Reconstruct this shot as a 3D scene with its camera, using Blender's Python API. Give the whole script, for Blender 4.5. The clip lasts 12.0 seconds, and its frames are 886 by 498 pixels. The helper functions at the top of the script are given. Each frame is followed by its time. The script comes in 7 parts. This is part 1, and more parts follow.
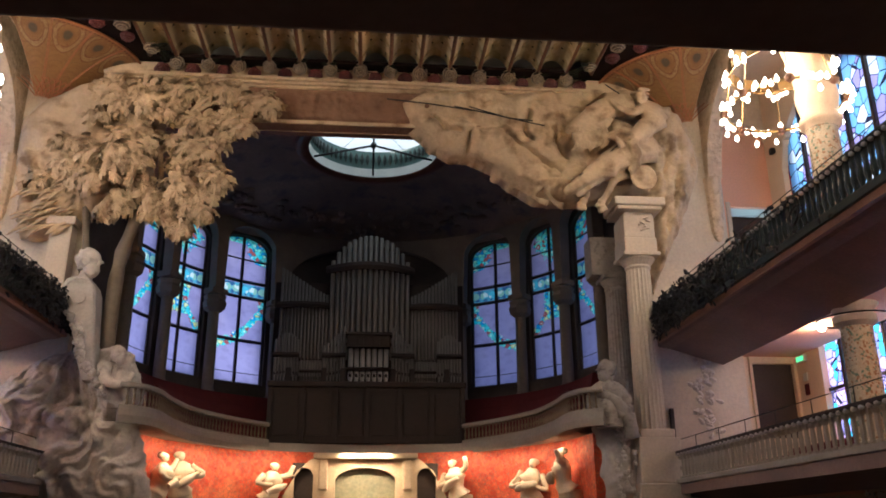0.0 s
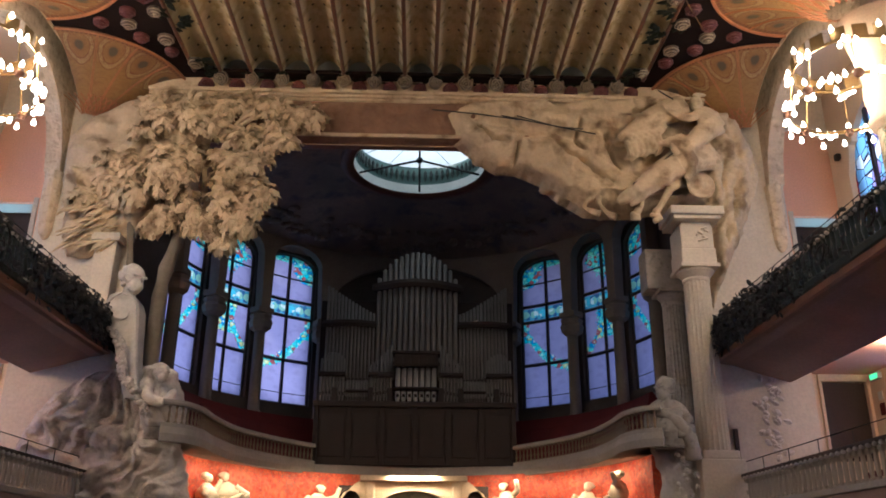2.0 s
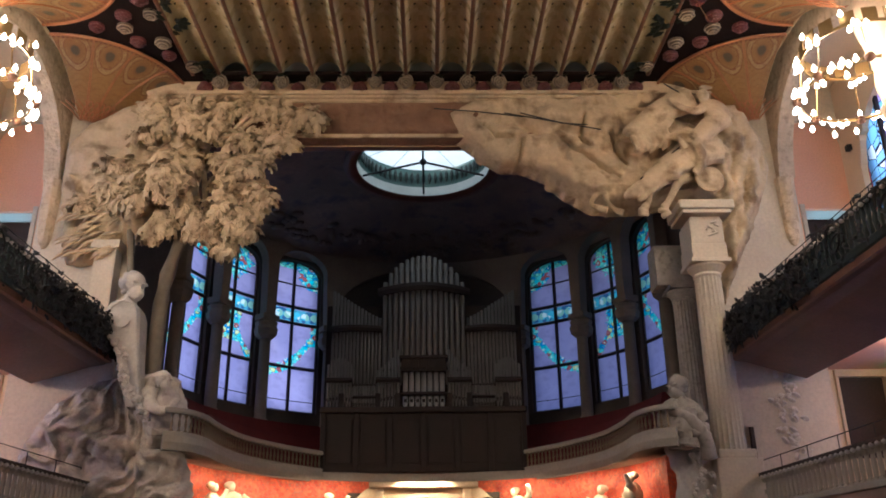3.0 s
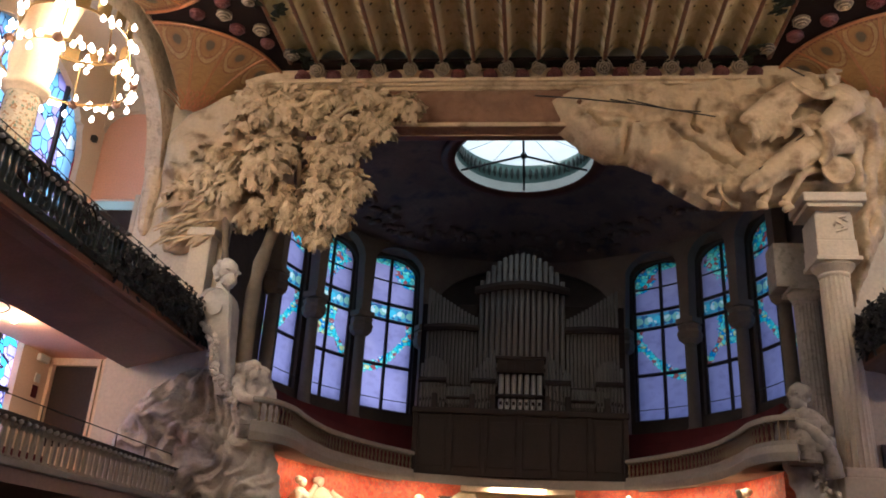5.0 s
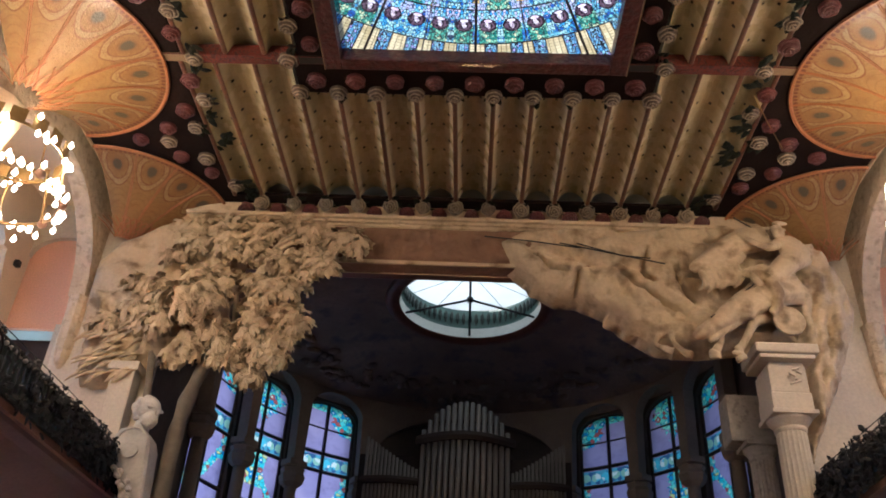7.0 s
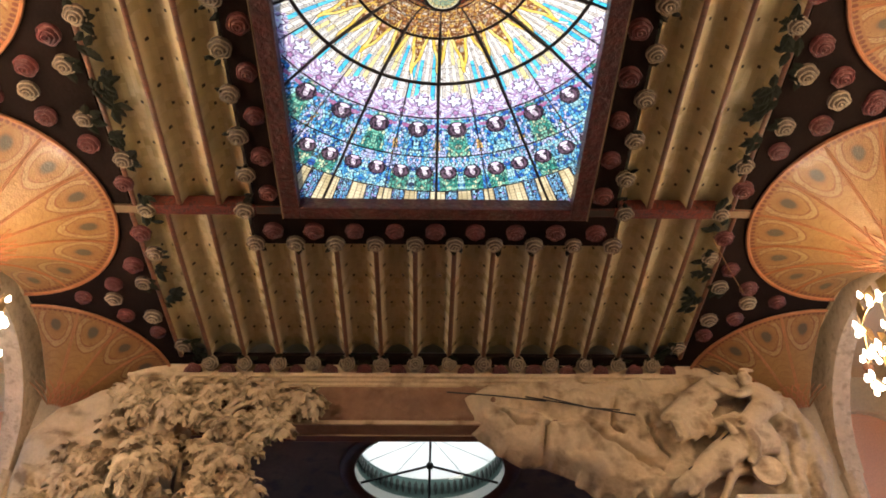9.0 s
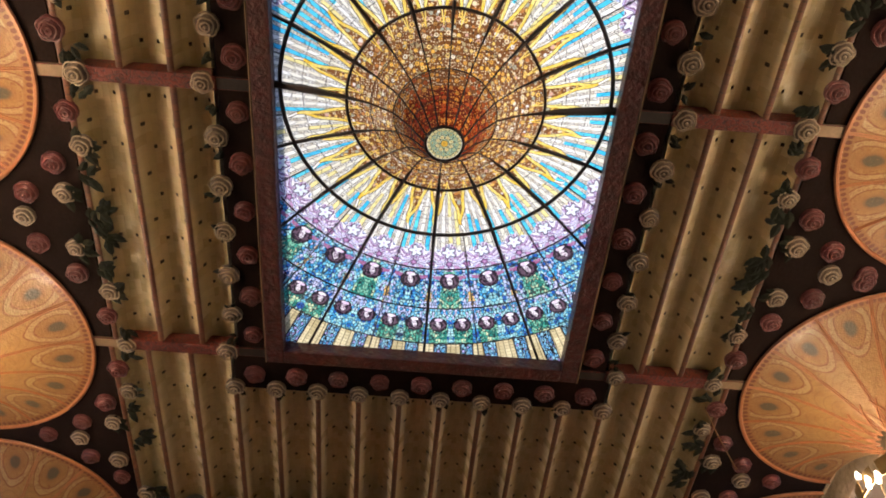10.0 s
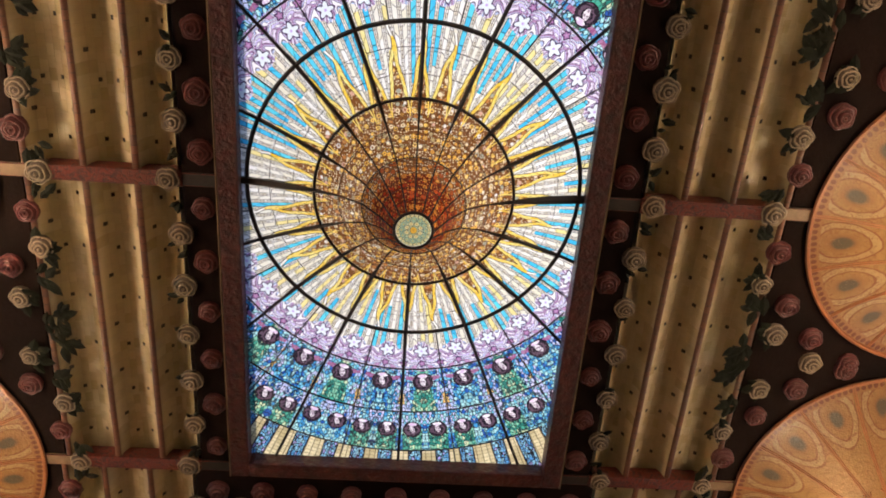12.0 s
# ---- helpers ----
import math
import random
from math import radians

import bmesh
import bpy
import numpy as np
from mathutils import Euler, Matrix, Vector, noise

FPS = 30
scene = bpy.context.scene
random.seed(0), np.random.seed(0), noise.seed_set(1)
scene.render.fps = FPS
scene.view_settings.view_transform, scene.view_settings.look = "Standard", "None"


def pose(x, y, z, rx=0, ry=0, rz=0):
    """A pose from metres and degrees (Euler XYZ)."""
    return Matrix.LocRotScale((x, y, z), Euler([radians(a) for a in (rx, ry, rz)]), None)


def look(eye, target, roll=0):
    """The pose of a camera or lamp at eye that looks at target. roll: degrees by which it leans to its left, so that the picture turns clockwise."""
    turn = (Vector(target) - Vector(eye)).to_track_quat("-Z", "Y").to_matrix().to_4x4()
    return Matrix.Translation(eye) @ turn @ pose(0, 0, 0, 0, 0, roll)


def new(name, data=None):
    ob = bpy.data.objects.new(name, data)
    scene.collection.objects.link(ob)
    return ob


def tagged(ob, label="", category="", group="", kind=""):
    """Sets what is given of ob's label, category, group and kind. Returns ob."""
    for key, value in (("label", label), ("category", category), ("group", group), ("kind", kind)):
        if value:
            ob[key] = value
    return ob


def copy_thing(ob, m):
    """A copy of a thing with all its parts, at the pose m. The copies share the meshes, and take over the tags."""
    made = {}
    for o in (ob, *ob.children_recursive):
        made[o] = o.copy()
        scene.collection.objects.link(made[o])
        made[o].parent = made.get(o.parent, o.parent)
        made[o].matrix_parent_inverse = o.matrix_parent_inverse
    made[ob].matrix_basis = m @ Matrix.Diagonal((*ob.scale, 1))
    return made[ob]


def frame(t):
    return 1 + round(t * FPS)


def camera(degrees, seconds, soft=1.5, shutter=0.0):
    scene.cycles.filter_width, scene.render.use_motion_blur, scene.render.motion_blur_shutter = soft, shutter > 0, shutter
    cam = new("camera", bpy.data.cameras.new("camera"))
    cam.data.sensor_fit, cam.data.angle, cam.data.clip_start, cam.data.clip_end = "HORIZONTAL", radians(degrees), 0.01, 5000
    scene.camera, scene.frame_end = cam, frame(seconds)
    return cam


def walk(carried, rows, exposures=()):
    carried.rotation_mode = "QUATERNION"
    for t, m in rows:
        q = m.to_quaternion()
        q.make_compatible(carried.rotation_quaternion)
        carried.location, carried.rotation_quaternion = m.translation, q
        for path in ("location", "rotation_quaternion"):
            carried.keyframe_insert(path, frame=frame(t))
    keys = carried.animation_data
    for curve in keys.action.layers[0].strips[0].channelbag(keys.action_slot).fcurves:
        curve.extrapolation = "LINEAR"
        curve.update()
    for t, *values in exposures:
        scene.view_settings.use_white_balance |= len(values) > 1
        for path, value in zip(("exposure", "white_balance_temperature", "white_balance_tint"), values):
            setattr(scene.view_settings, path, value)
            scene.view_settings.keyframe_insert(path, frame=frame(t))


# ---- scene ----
cam = camera(56.3, 12.0, soft=1.8)
PATH = [
    (0, (0.015, -0.062, 1.715), (0.187, 1.82, 2.37), -0.3),
    (0.5, (0.042, 0.123, 1.708), (0.159, 1.996, 2.399), 0.6),
    (1, (0.046, 0.44, 1.7), (0.139, 2.302, 2.423), 0.4),
    (1.5, (0.077, 0.622, 1.668), (0.171, 2.48, 2.402), -0.1),
    (2, (0.133, 0.846, 1.654), (0.185, 2.714, 2.366), 0.4),
    (2.5, (0.183, 1.056, 1.627), (0.198, 2.928, 2.33), 0.5),
    (3, (0.234, 1.349, 1.602), (0.267, 3.21, 2.332), -0.6),
    (3.5, (0.29, 1.601, 1.582), (0.269, 3.46, 2.319), -0.3),
    (3.7, (0.313, 1.718, 1.58), (0.247, 3.575, 2.319), 0.4),
    (5.3, (0.402, 2.763, 1.55), (0.182, 4.602, 2.306), 3.4),
    (5.5, (0.398, 2.883, 1.557), (0.211, 4.716, 2.334), 2.9),
    (6, (0.354, 3.166, 1.609), (0.278, 4.965, 2.478), 1.9),
    (6.5, (0.285, 3.387, 1.641), (0.202, 5.108, 2.657), 2.6),
    (7, (0.207, 3.656, 1.664), (0.124, 5.338, 2.745), 3.4),
    (7.2, (0.168, 3.743, 1.664), (0.104, 5.41, 2.768), 3.0),
    (8.8, (-0.26, 4.601, 1.585), (-0.228, 6.036, 2.978), -0.1),
    (9, (-0.299, 4.696, 1.582), (-0.251, 6.108, 2.997), -0.9),
    (9.5, (-0.363, 4.869, 1.553), (-0.31, 6.098, 3.13), 1.0),
    (10, (-0.335, 5.136, 1.548), (-0.273, 6.235, 3.217), 1.5),
    (10.5, (-0.354, 5.388, 1.554), (-0.247, 6.399, 3.276), -0.5),
    (11, (-0.322, 5.605, 1.539), (-0.196, 6.54, 3.303), -2.3),
    (11.5, (-0.245, 5.815, 1.509), (-0.134, 6.685, 3.306), -2.6),
    (12, (-0.222, 6.007, 1.483), (-0.117, 6.82, 3.308), -3.6),
]
walk(cam, [(t, look(eye, target, roll)) for t, eye, target, roll in PATH],
     exposures=[(0.0, 0.27, 6080, 12), (1.0, 0.24, 5850, 10), (3.0, 0.31, 5820, 10), (5.5, 0.24, 6000, 10), (6.2, 0.25, 5830, 10), (7.0, 0.27, 6080, 12), (9.0, 0.33, 6950, 14), (9.5, 0.24, 6650, 12), (10.0, 0.06, 6750, 12), (10.5, -0.02, 6850, 12), (12.0, -0.12, 7000, 14)])

# ---- light ----
world = bpy.data.worlds.new("sky")
scene.world = world
world.use_nodes = True
_wn = world.node_tree
_sky = _wn.nodes.new("ShaderNodeTexSky")
_sky.sky_type, _sky.sun_disc = "NISHITA", False
_sky.sun_elevation, _sky.sun_rotation = radians(70), radians(276)
_wn.links.new(_sky.outputs[0], _wn.nodes["Background"].inputs[0])
_wn.nodes["Background"].inputs[1].default_value = 0.14
SUN = bpy.data.lights.new("sun", "SUN")
SUN.energy, SUN.angle, SUN.color = 3.0, radians(2), (1.0, 0.95, 0.88)
_sun = new("sun", SUN)
_sun.matrix_world = look((0, 0, 60), (20, -2, 0))


def lamp(name, place, power, color, radius=0.25, kind="POINT", target=None, size=(1, 1)):
    d = bpy.data.lights.new(name, kind)
    d.energy, d.color = power, color
    if kind == "AREA":
        d.shape, d.size, d.size_y = "RECTANGLE", *size
    else:
        d.shadow_soft_size = radius
    ob = new(name, d)
    ob.matrix_world = look(place, target) if target else Matrix.Translation(place)
    return ob


WARM = (1.0, 0.78, 0.53)
COLX, BAYS = 10.9, (25.0, 18.22, 11.44, 4.66, -2.1)
for _y in BAYS[1:4]:
    for _s in (-1, 1):
        lamp("chandelier_light", (_s * (COLX - 1.25), _y, 13.3), (640 if _y > 15 else 1150) * (1.0 if _s < 0 else 0.76 if _y > 15 else 0.58), WARM, 0.5)
for _y in (21.5, 14.8, 8.0):
    for _s in (-1, 1):
        lamp("balcony_light", (_s * 12.6, _y, 7.0), 210 if _s < 0 else 150, (1.0, 0.66, 0.40), 0.12)
for _a, _w in ((-74, 34), (-52, 37), (-30, 34), (0, 125), (30, 34), (52, 37), (74, 34)):
    _p = Vector((math.sin(radians(_a)), math.cos(radians(_a)), 0))
    _r = 6.05 if _a else 5.35
    lamp("stage_light", Vector((0, 25.6, 4.55)) + _p * _r, _w, (1.0, 0.76, 0.48), kind="AREA", target=Vector((0, 25.6, 2.3)) + _p * (6.9 if _a else 6.0), size=(1.7, 0.2))
# daylight that the stained windows let in
for _s in (-1, 1):
    lamp("window_daylight", (_s * 14.38, 21.61, 6.0), 200, (0.84, 0.88, 1.0), kind="AREA", target=(0, 21.61, 6.0), size=(5.4, 3.2))
for _y in (21.61, 14.83, 8.05):
    for _s in (-1, 1):
        lamp("window_daylight", (_s * 14.38, _y, 12.3), 170 if _y > 20 else 45, (0.82, 0.88, 1.0), kind="AREA", target=(0, _y, 12.3), size=(5.4, 6.0))
for _a in (38.6, 57.9, 75.5):
    for _s in (-1, 1):
        _p = Vector((9.7 * math.sin(radians(_s * _a)), 29.5 + 9.7 * math.cos(radians(_a)), 11.5))
        lamp("window_daylight", _p, 30 if _s < 0 else 7.5, (0.86, 0.90, 1.0), kind="AREA", target=(0, 29.5, 11.5), size=(2.2, 6.4))
lamp("lantern_daylight", (0, 30.8, 18.4), 26, (0.88, 0.97, 1.0), kind="AREA", target=(0, 30.81, 5), size=(4.4, 4.4))

# ---- node arithmetic ----


class Sock:
    """A value in a node tree, with plain arithmetic."""

    def __init__(self, tree, out):
        self.tree, self.out = tree, out

    def op(self, kind, *others):
        n = self.tree.nodes.new("ShaderNodeMath")
        n.operation = kind
        for i, v in enumerate((self, *others)):
            if isinstance(v, Sock):
                self.tree.links.new(v.out, n.inputs[i])
            else:
                n.inputs[i].default_value = v
        return Sock(self.tree, n.outputs[0])

    def __add__(self, o):
        return self.op("ADD", o)

    def __sub__(self, o):
        return self.op("SUBTRACT", o)

    def __mul__(self, o):
        return self.op("MULTIPLY", o)

    def __truediv__(self, o):
        return self.op("DIVIDE", o)

    def lt(self, o):
        return self.op("LESS_THAN", o)

    def gt(self, o):
        return self.op("GREATER_THAN", o)

    def fract(self):
        return self.op("FRACT")

    def floor(self):
        return self.op("FLOOR")

    def abs(self):
        return self.op("ABSOLUTE")

    def sqrt(self):
        return self.op("SQRT")

    def sin(self):
        return self.op("SINE")

    def least(self, o):
        return self.op("MINIMUM", o)

    def most(self, o):
        return self.op("MAXIMUM", o)

    def between(self, a, b):
        return self.gt(a) * self.lt(b)


class Mat:
    """A node material under way."""

    def __init__(self, name):
        self.m = bpy.data.materials.new(name)
        self.m.use_nodes = True
        self.t = self.m.node_tree
        self.bsdf = self.t.nodes["Principled BSDF"]

    def coords(self, kind="Object"):
        n = self.t.nodes.new("ShaderNodeTexCoord")
        return n.outputs[kind]

    def xyz(self, out):
        n = self.t.nodes.new("ShaderNodeSeparateXYZ")
        self.t.links.new(out, n.inputs[0])
        return [Sock(self.t, o) for o in n.outputs]

    def vec(self, x, y, z):
        n = self.t.nodes.new("ShaderNodeCombineXYZ")
        for i, v in enumerate((x, y, z)):
            if isinstance(v, Sock):
                self.t.links.new(v.out, n.inputs[i])
            else:
                n.inputs[i].default_value = v
        return n.outputs[0]

    def noise(self, vec, scale, detail=3.0, rough=0.55, distort=0.0):
        n = self.t.nodes.new("ShaderNodeTexNoise")
        n.inputs["Scale"].default_value, n.inputs["Detail"].default_value = scale, detail
        n.inputs["Roughness"].default_value, n.inputs["Distortion"].default_value = rough, distort
        if vec:
            self.t.links.new(vec, n.inputs["Vector"])
        return Sock(self.t, n.outputs["Fac"])

    def cells(self, vec, scale, feature="F1", random=1.0):
        n = self.t.nodes.new("ShaderNodeTexVoronoi")
        n.feature = feature
        n.inputs["Scale"].default_value, n.inputs["Randomness"].default_value = scale, random
        self.t.links.new(vec, n.inputs["Vector"])
        return n

    def white(self, vec):
        n = self.t.nodes.new("ShaderNodeTexWhiteNoise")
        self.t.links.new(vec, n.inputs["Vector"])
        return Sock(self.t, n.outputs["Value"])

    def random(self):
        n = self.t.nodes.new("ShaderNodeObjectInfo")
        return Sock(self.t, n.outputs["Random"])

    def mix(self, f, a, b, blend="MIX"):
        """a where f is 0, b where it is 1; colours as triples or sockets."""
        n = self.t.nodes.new("ShaderNodeMix")
        n.data_type, n.blend_type = "RGBA", blend
        for i, v in ((0, f), (6, a), (7, b)):
            if isinstance(v, Sock):
                self.t.links.new(v.out, n.inputs[i])
            elif isinstance(v, tuple):
                n.inputs[i].default_value = (*v, 1)
            else:
                n.inputs[i].default_value = v
        return Sock(self.t, n.outputs[2])

    def ramp(self, f, *stops):
        n = self.t.nodes.new("ShaderNodeValToRGB")
        e = n.color_ramp.elements
        while len(e) < len(stops):
            e.new(0.5)
        for el, (p, c) in zip(e, stops):
            el.position, el.color = p, (*c, 1)
        self.t.links.new(f.out, n.inputs[0])
        return Sock(self.t, n.outputs[0])

    def bump(self, height, strength=0.3, distance=0.02):
        n = self.t.nodes.new("ShaderNodeBump")
        n.inputs["Strength"].default_value, n.inputs["Distance"].default_value = strength, distance
        self.t.links.new(height.out, n.inputs["Height"])
        self.t.links.new(n.outputs[0], self.bsdf.inputs["Normal"])
        return self

    def done(self, color=None, rough=0.6, metal=0.0, coat=0.0):
        b = self.bsdf.inputs
        if isinstance(color, Sock):
            self.t.links.new(color.out, b["Base Color"])
        elif color:
            b["Base Color"].default_value = (*color, 1)
        if isinstance(rough, Sock):
            self.t.links.new(rough.out, b["Roughness"])
        else:
            b["Roughness"].default_value = rough
        b["Metallic"].default_value, b["Coat Weight"].default_value = metal, coat
        return self.m

    def stained(self, color, gloss=0.04):
        """Thin coloured glass that lets daylight through, scattered."""
        t = self.t
        tr, gl, mx = (t.nodes.new("ShaderNode" + k) for k in ("BsdfTranslucent", "BsdfGlossy", "MixShader"))
        t.links.new(color.out, tr.inputs[0])
        gl.inputs["Roughness"].default_value = 0.25
        mx.inputs[0].default_value = gloss
        t.links.new(tr.outputs[0], mx.inputs[1])
        t.links.new(gl.outputs[0], mx.inputs[2])
        t.links.new(mx.outputs[0], t.nodes["Material Output"].inputs["Surface"])
        t.nodes.remove(self.bsdf)
        return self.m


def worn(name, a, b, rough=0.6, scale=1.2, grain=14.0, bump=0.25, metal=0.0, coat=0.0, distance=0.02, dirt=None):
    """A plain surface in two tones at two scales, with fine relief."""
    m = Mat(name)
    p = m.coords()
    n1, n2 = m.noise(p, scale, 4), m.noise(p, grain, 4)
    c = m.mix((n1 - 0.3) * 2.5, a, b)
    c = m.mix((n2 - 0.35) * 1.2, c, tuple(v * 0.62 for v in a))
    if dirt:
        c = m.mix(((m.noise(p, scale * 2.7, 6) - 0.52) * 6).most(0.0).least(1.0), c, dirt)
    m.bump(n2 + n1 * 0.5, bump, distance)
    return m.done(c, rough if metal else (n2 * 0.25 + (rough - 0.12)), metal, coat)


# ---- materials ----
STONE = worn("carved_stone", (0.63, 0.485, 0.315), (0.51, 0.385, 0.245), 0.85, 0.5, 9, 0.6, dirt=(0.24, 0.16, 0.09), distance=0.04)
PALE_STONE = worn("pale_stone", (0.64, 0.55, 0.43), (0.54, 0.46, 0.36), 0.8, 0.8, 12, 0.35)
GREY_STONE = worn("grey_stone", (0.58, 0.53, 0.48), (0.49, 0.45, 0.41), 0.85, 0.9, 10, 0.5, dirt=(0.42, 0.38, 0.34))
PLASTER = worn("cream_plaster", (0.76, 0.59, 0.42), (0.67, 0.51, 0.35), 0.85, 0.5, 20, 0.15)
ARCH_STONE = worn("carved_arch_stone", (0.70, 0.54, 0.38), (0.57, 0.43, 0.29), 0.85, 1.6, 5, 1.0, dirt=(0.40, 0.29, 0.19), distance=0.1)
BUST_STONE = worn("grimy_shaded_stone", (0.36, 0.32, 0.285), (0.27, 0.24, 0.215), 0.85, 2.5, 12, 0.6, dirt=(0.19, 0.17, 0.15))
PINK = worn("salmon_plaster", (0.82, 0.46, 0.31), (0.76, 0.41, 0.27), 0.85, 0.5, 20, 0.1)
GALLERY_STONE = worn("gallery_stone", (0.34, 0.30, 0.26), (0.27, 0.24, 0.21), 0.85, 0.9, 10, 0.4)
# carved stone darkened: the shade on the tree's trunks is put into the colour
SHADE_STONE = worn("shaded_trunk_stone", (0.22, 0.18, 0.135), (0.15, 0.12, 0.09), 0.85, 1.5, 8, 0.9)
FASCIA = worn("orange_brown_fascia", (0.30, 0.135, 0.075), (0.20, 0.09, 0.05), 0.5, 1.5, 14, 0.2)
DARK_WOOD = worn("dark_wood", (0.04, 0.022, 0.015), (0.026, 0.015, 0.011), 0.7, 1.5, 18, 0.2)
UNDERSIDE_RED = worn("shaded_underside_red", (0.16, 0.055, 0.03), (0.10, 0.035, 0.02), 0.5, 1.5, 18, 0.2)
SOFFIT = worn("brown_soffit", (0.26, 0.165, 0.14), (0.17, 0.115, 0.10), 0.6, 0.7, 12, 0.2)
REAR_BOARD = worn("brown_grey_board", (0.27, 0.215, 0.19), (0.19, 0.15, 0.135), 0.6, 0.7, 12, 0.2)
ORGAN_WOOD = worn("organ_case_wood", (0.024, 0.011, 0.008), (0.013, 0.007, 0.005), 0.75, 1.5, 18, 0.2)
# dark brown throughout, for the apse walls and roof
DIM_PLASTER = worn("dark_brown_plaster", (0.085, 0.066, 0.058), (0.05, 0.04, 0.035), 0.85, 0.8, 9, 0.4)
VAULT_PLASTER = worn("painted_vault_plaster", (0.27, 0.195, 0.15), (0.15, 0.11, 0.085), 0.85, 0.45, 7, 0.5, dirt=(0.10, 0.09, 0.09))
PIPE = worn("organ_pipe_tin", (0.20, 0.18, 0.165), (0.14, 0.125, 0.113), 0.6, 1.0, 30, 0.05, metal=0.3)
IRON = worn("black_iron", (0.03, 0.028, 0.026), (0.02, 0.02, 0.02), 0.5, 2, 25, 0.2, metal=0.4)
LEAD = worn("lead_bar", (0.035, 0.022, 0.018), (0.018, 0.012, 0.011), 0.55, 2, 25, 0.2)
VELVET = worn("red_velvet", (0.12, 0.01, 0.012), (0.085, 0.007, 0.01), 0.9, 1.5, 30, 0.2)
GREEN_BRONZE = worn("green_bronze", (0.035, 0.05, 0.04), (0.02, 0.03, 0.026), 0.5, 2, 18, 0.4)
BALUSTER_GLASS = worn("amber_baluster", (0.19, 0.13, 0.07), (0.12, 0.085, 0.05), 0.45, 2, 20, 0.2, coat=0.15)
# takes the dark red of the missing seats to keep bounce off the ceiling
FLOOR = worn("stalls_floor", (0.045, 0.018, 0.014), (0.03, 0.013, 0.011), 0.5, 1, 12, 0.1)
CEIL_GREEN = worn("dark_brown_tile", (0.016, 0.008, 0.006), (0.008, 0.005, 0.004), 0.95, 1.2, 12, 0.4)
CEIL_GREEN.node_tree.nodes["Principled BSDF"].inputs["Specular IOR Level"].default_value = 0.12
CEIL_BROWN = worn("brown_tile", (0.03, 0.022, 0.017), (0.02, 0.015, 0.012), 0.6, 1.2, 12, 0.3)
TERRACOTTA = worn("red_relief_tile", (0.17, 0.055, 0.026), (0.10, 0.034, 0.018), 0.5, 2.5, 12, 0.7)
FRAME_RED = worn("skylight_frame_tile", (0.095, 0.014, 0.012), (0.03, 0.006, 0.005), 0.5, 5, 9, 1.0, coat=0.25, distance=0.08)
GOLD = worn("gilding", (0.34, 0.22, 0.09), (0.24, 0.15, 0.06), 0.45, 3, 25, 0.2, metal=0.8)
WHITE = worn("white_paint", (0.72, 0.72, 0.66), (0.64, 0.64, 0.58), 0.5, 1, 20, 0.1)
VERDIGRIS = worn("green_painted_metal", (0.10, 0.19, 0.16), (0.07, 0.13, 0.11), 0.5, 2, 20, 0.2)

# ---- mesh helpers ----


def mesh_ob(name, bm, material, smooth=False):
    me = bpy.data.meshes.new(name)
    bm.normal_update()
    bm.to_mesh(me)
    bm.free()
    for m in material if isinstance(material, (list, tuple)) else [material]:
        me.materials.append(m)
    if smooth:
        for p in me.polygons:
            p.use_smooth = True
    return new(name, me)


def part(name, bm, material, parent, label="", smooth=False):
    ob = mesh_ob(name, bm, material, smooth)
    ob.parent = parent
    if label:
        ob["label"] = label
    return ob


def thing(name, label, category, group="", place=(0, 0, 0), turn=0.0):
    ob = new(name)
    ob.empty_display_size = 0.1
    ob.matrix_world = pose(*place, 0, 0, turn)
    return tagged(ob, label, category, group)


def solid(name, bm, material, label, category="", kind="", group="", smooth=False):
    return tagged(mesh_ob(name, bm, material, smooth), label, category, group, kind)


def share(name, source, parent, m):
    """Another object on the same mesh, under a thing."""
    ob = new(name, source.data)
    ob.parent = parent
    ob.matrix_basis = m
    return ob


def add_box(bm, x0, x1, y0, y1, z0, z1, mi=0, bevel=0.0):
    r = bmesh.ops.create_cube(bm, size=1.0, matrix=Matrix.Translation(((x0 + x1) / 2, (y0 + y1) / 2, (z0 + z1) / 2)) @ Matrix.Diagonal((x1 - x0, y1 - y0, z1 - z0, 1)))
    fs = {f for v in r["verts"] for f in v.link_faces}
    for f in fs:
        f.material_index = mi
    if bevel:
        es = {e for f in fs for e in f.edges}
        bmesh.ops.bevel(bm, geom=list(es), offset=bevel, segments=2, affect="EDGES", profile=0.6)


def boxed(*a, **k):
    bm = bmesh.new()
    add_box(bm, *a, **k)
    return bm


def lathe(bm, profile, n=16, place=(0, 0, 0), m=None, start=0.0, sweep=360.0, flute=0.0, caps=True):
    """Turns (radius, height) rows round the z axis."""
    full = abs(sweep) >= 360
    rows = []
    for r, h in profile:
        row = []
        for i in range(n if full else n + 1):
            a = radians(start + sweep * i / n)
            rr = r * (1 - flute * (i % 2))
            v = Vector((place[0] + rr * math.cos(a), place[1] + rr * math.sin(a), place[2] + h))
            row.append(bm.verts.new(m @ v if m else v))
        rows.append(row)
    for a, b in zip(rows, rows[1:]):
        for i in range(n if full else n):
            j = (i + 1) % n if full else i + 1
            bm.faces.new((a[i], a[j], b[j], b[i]))
    if full and caps:
        for row in (rows[0], rows[-1]):
            if len(row) > 2:
                try:
                    bm.faces.new(row)
                except ValueError:
                    pass
    return bm


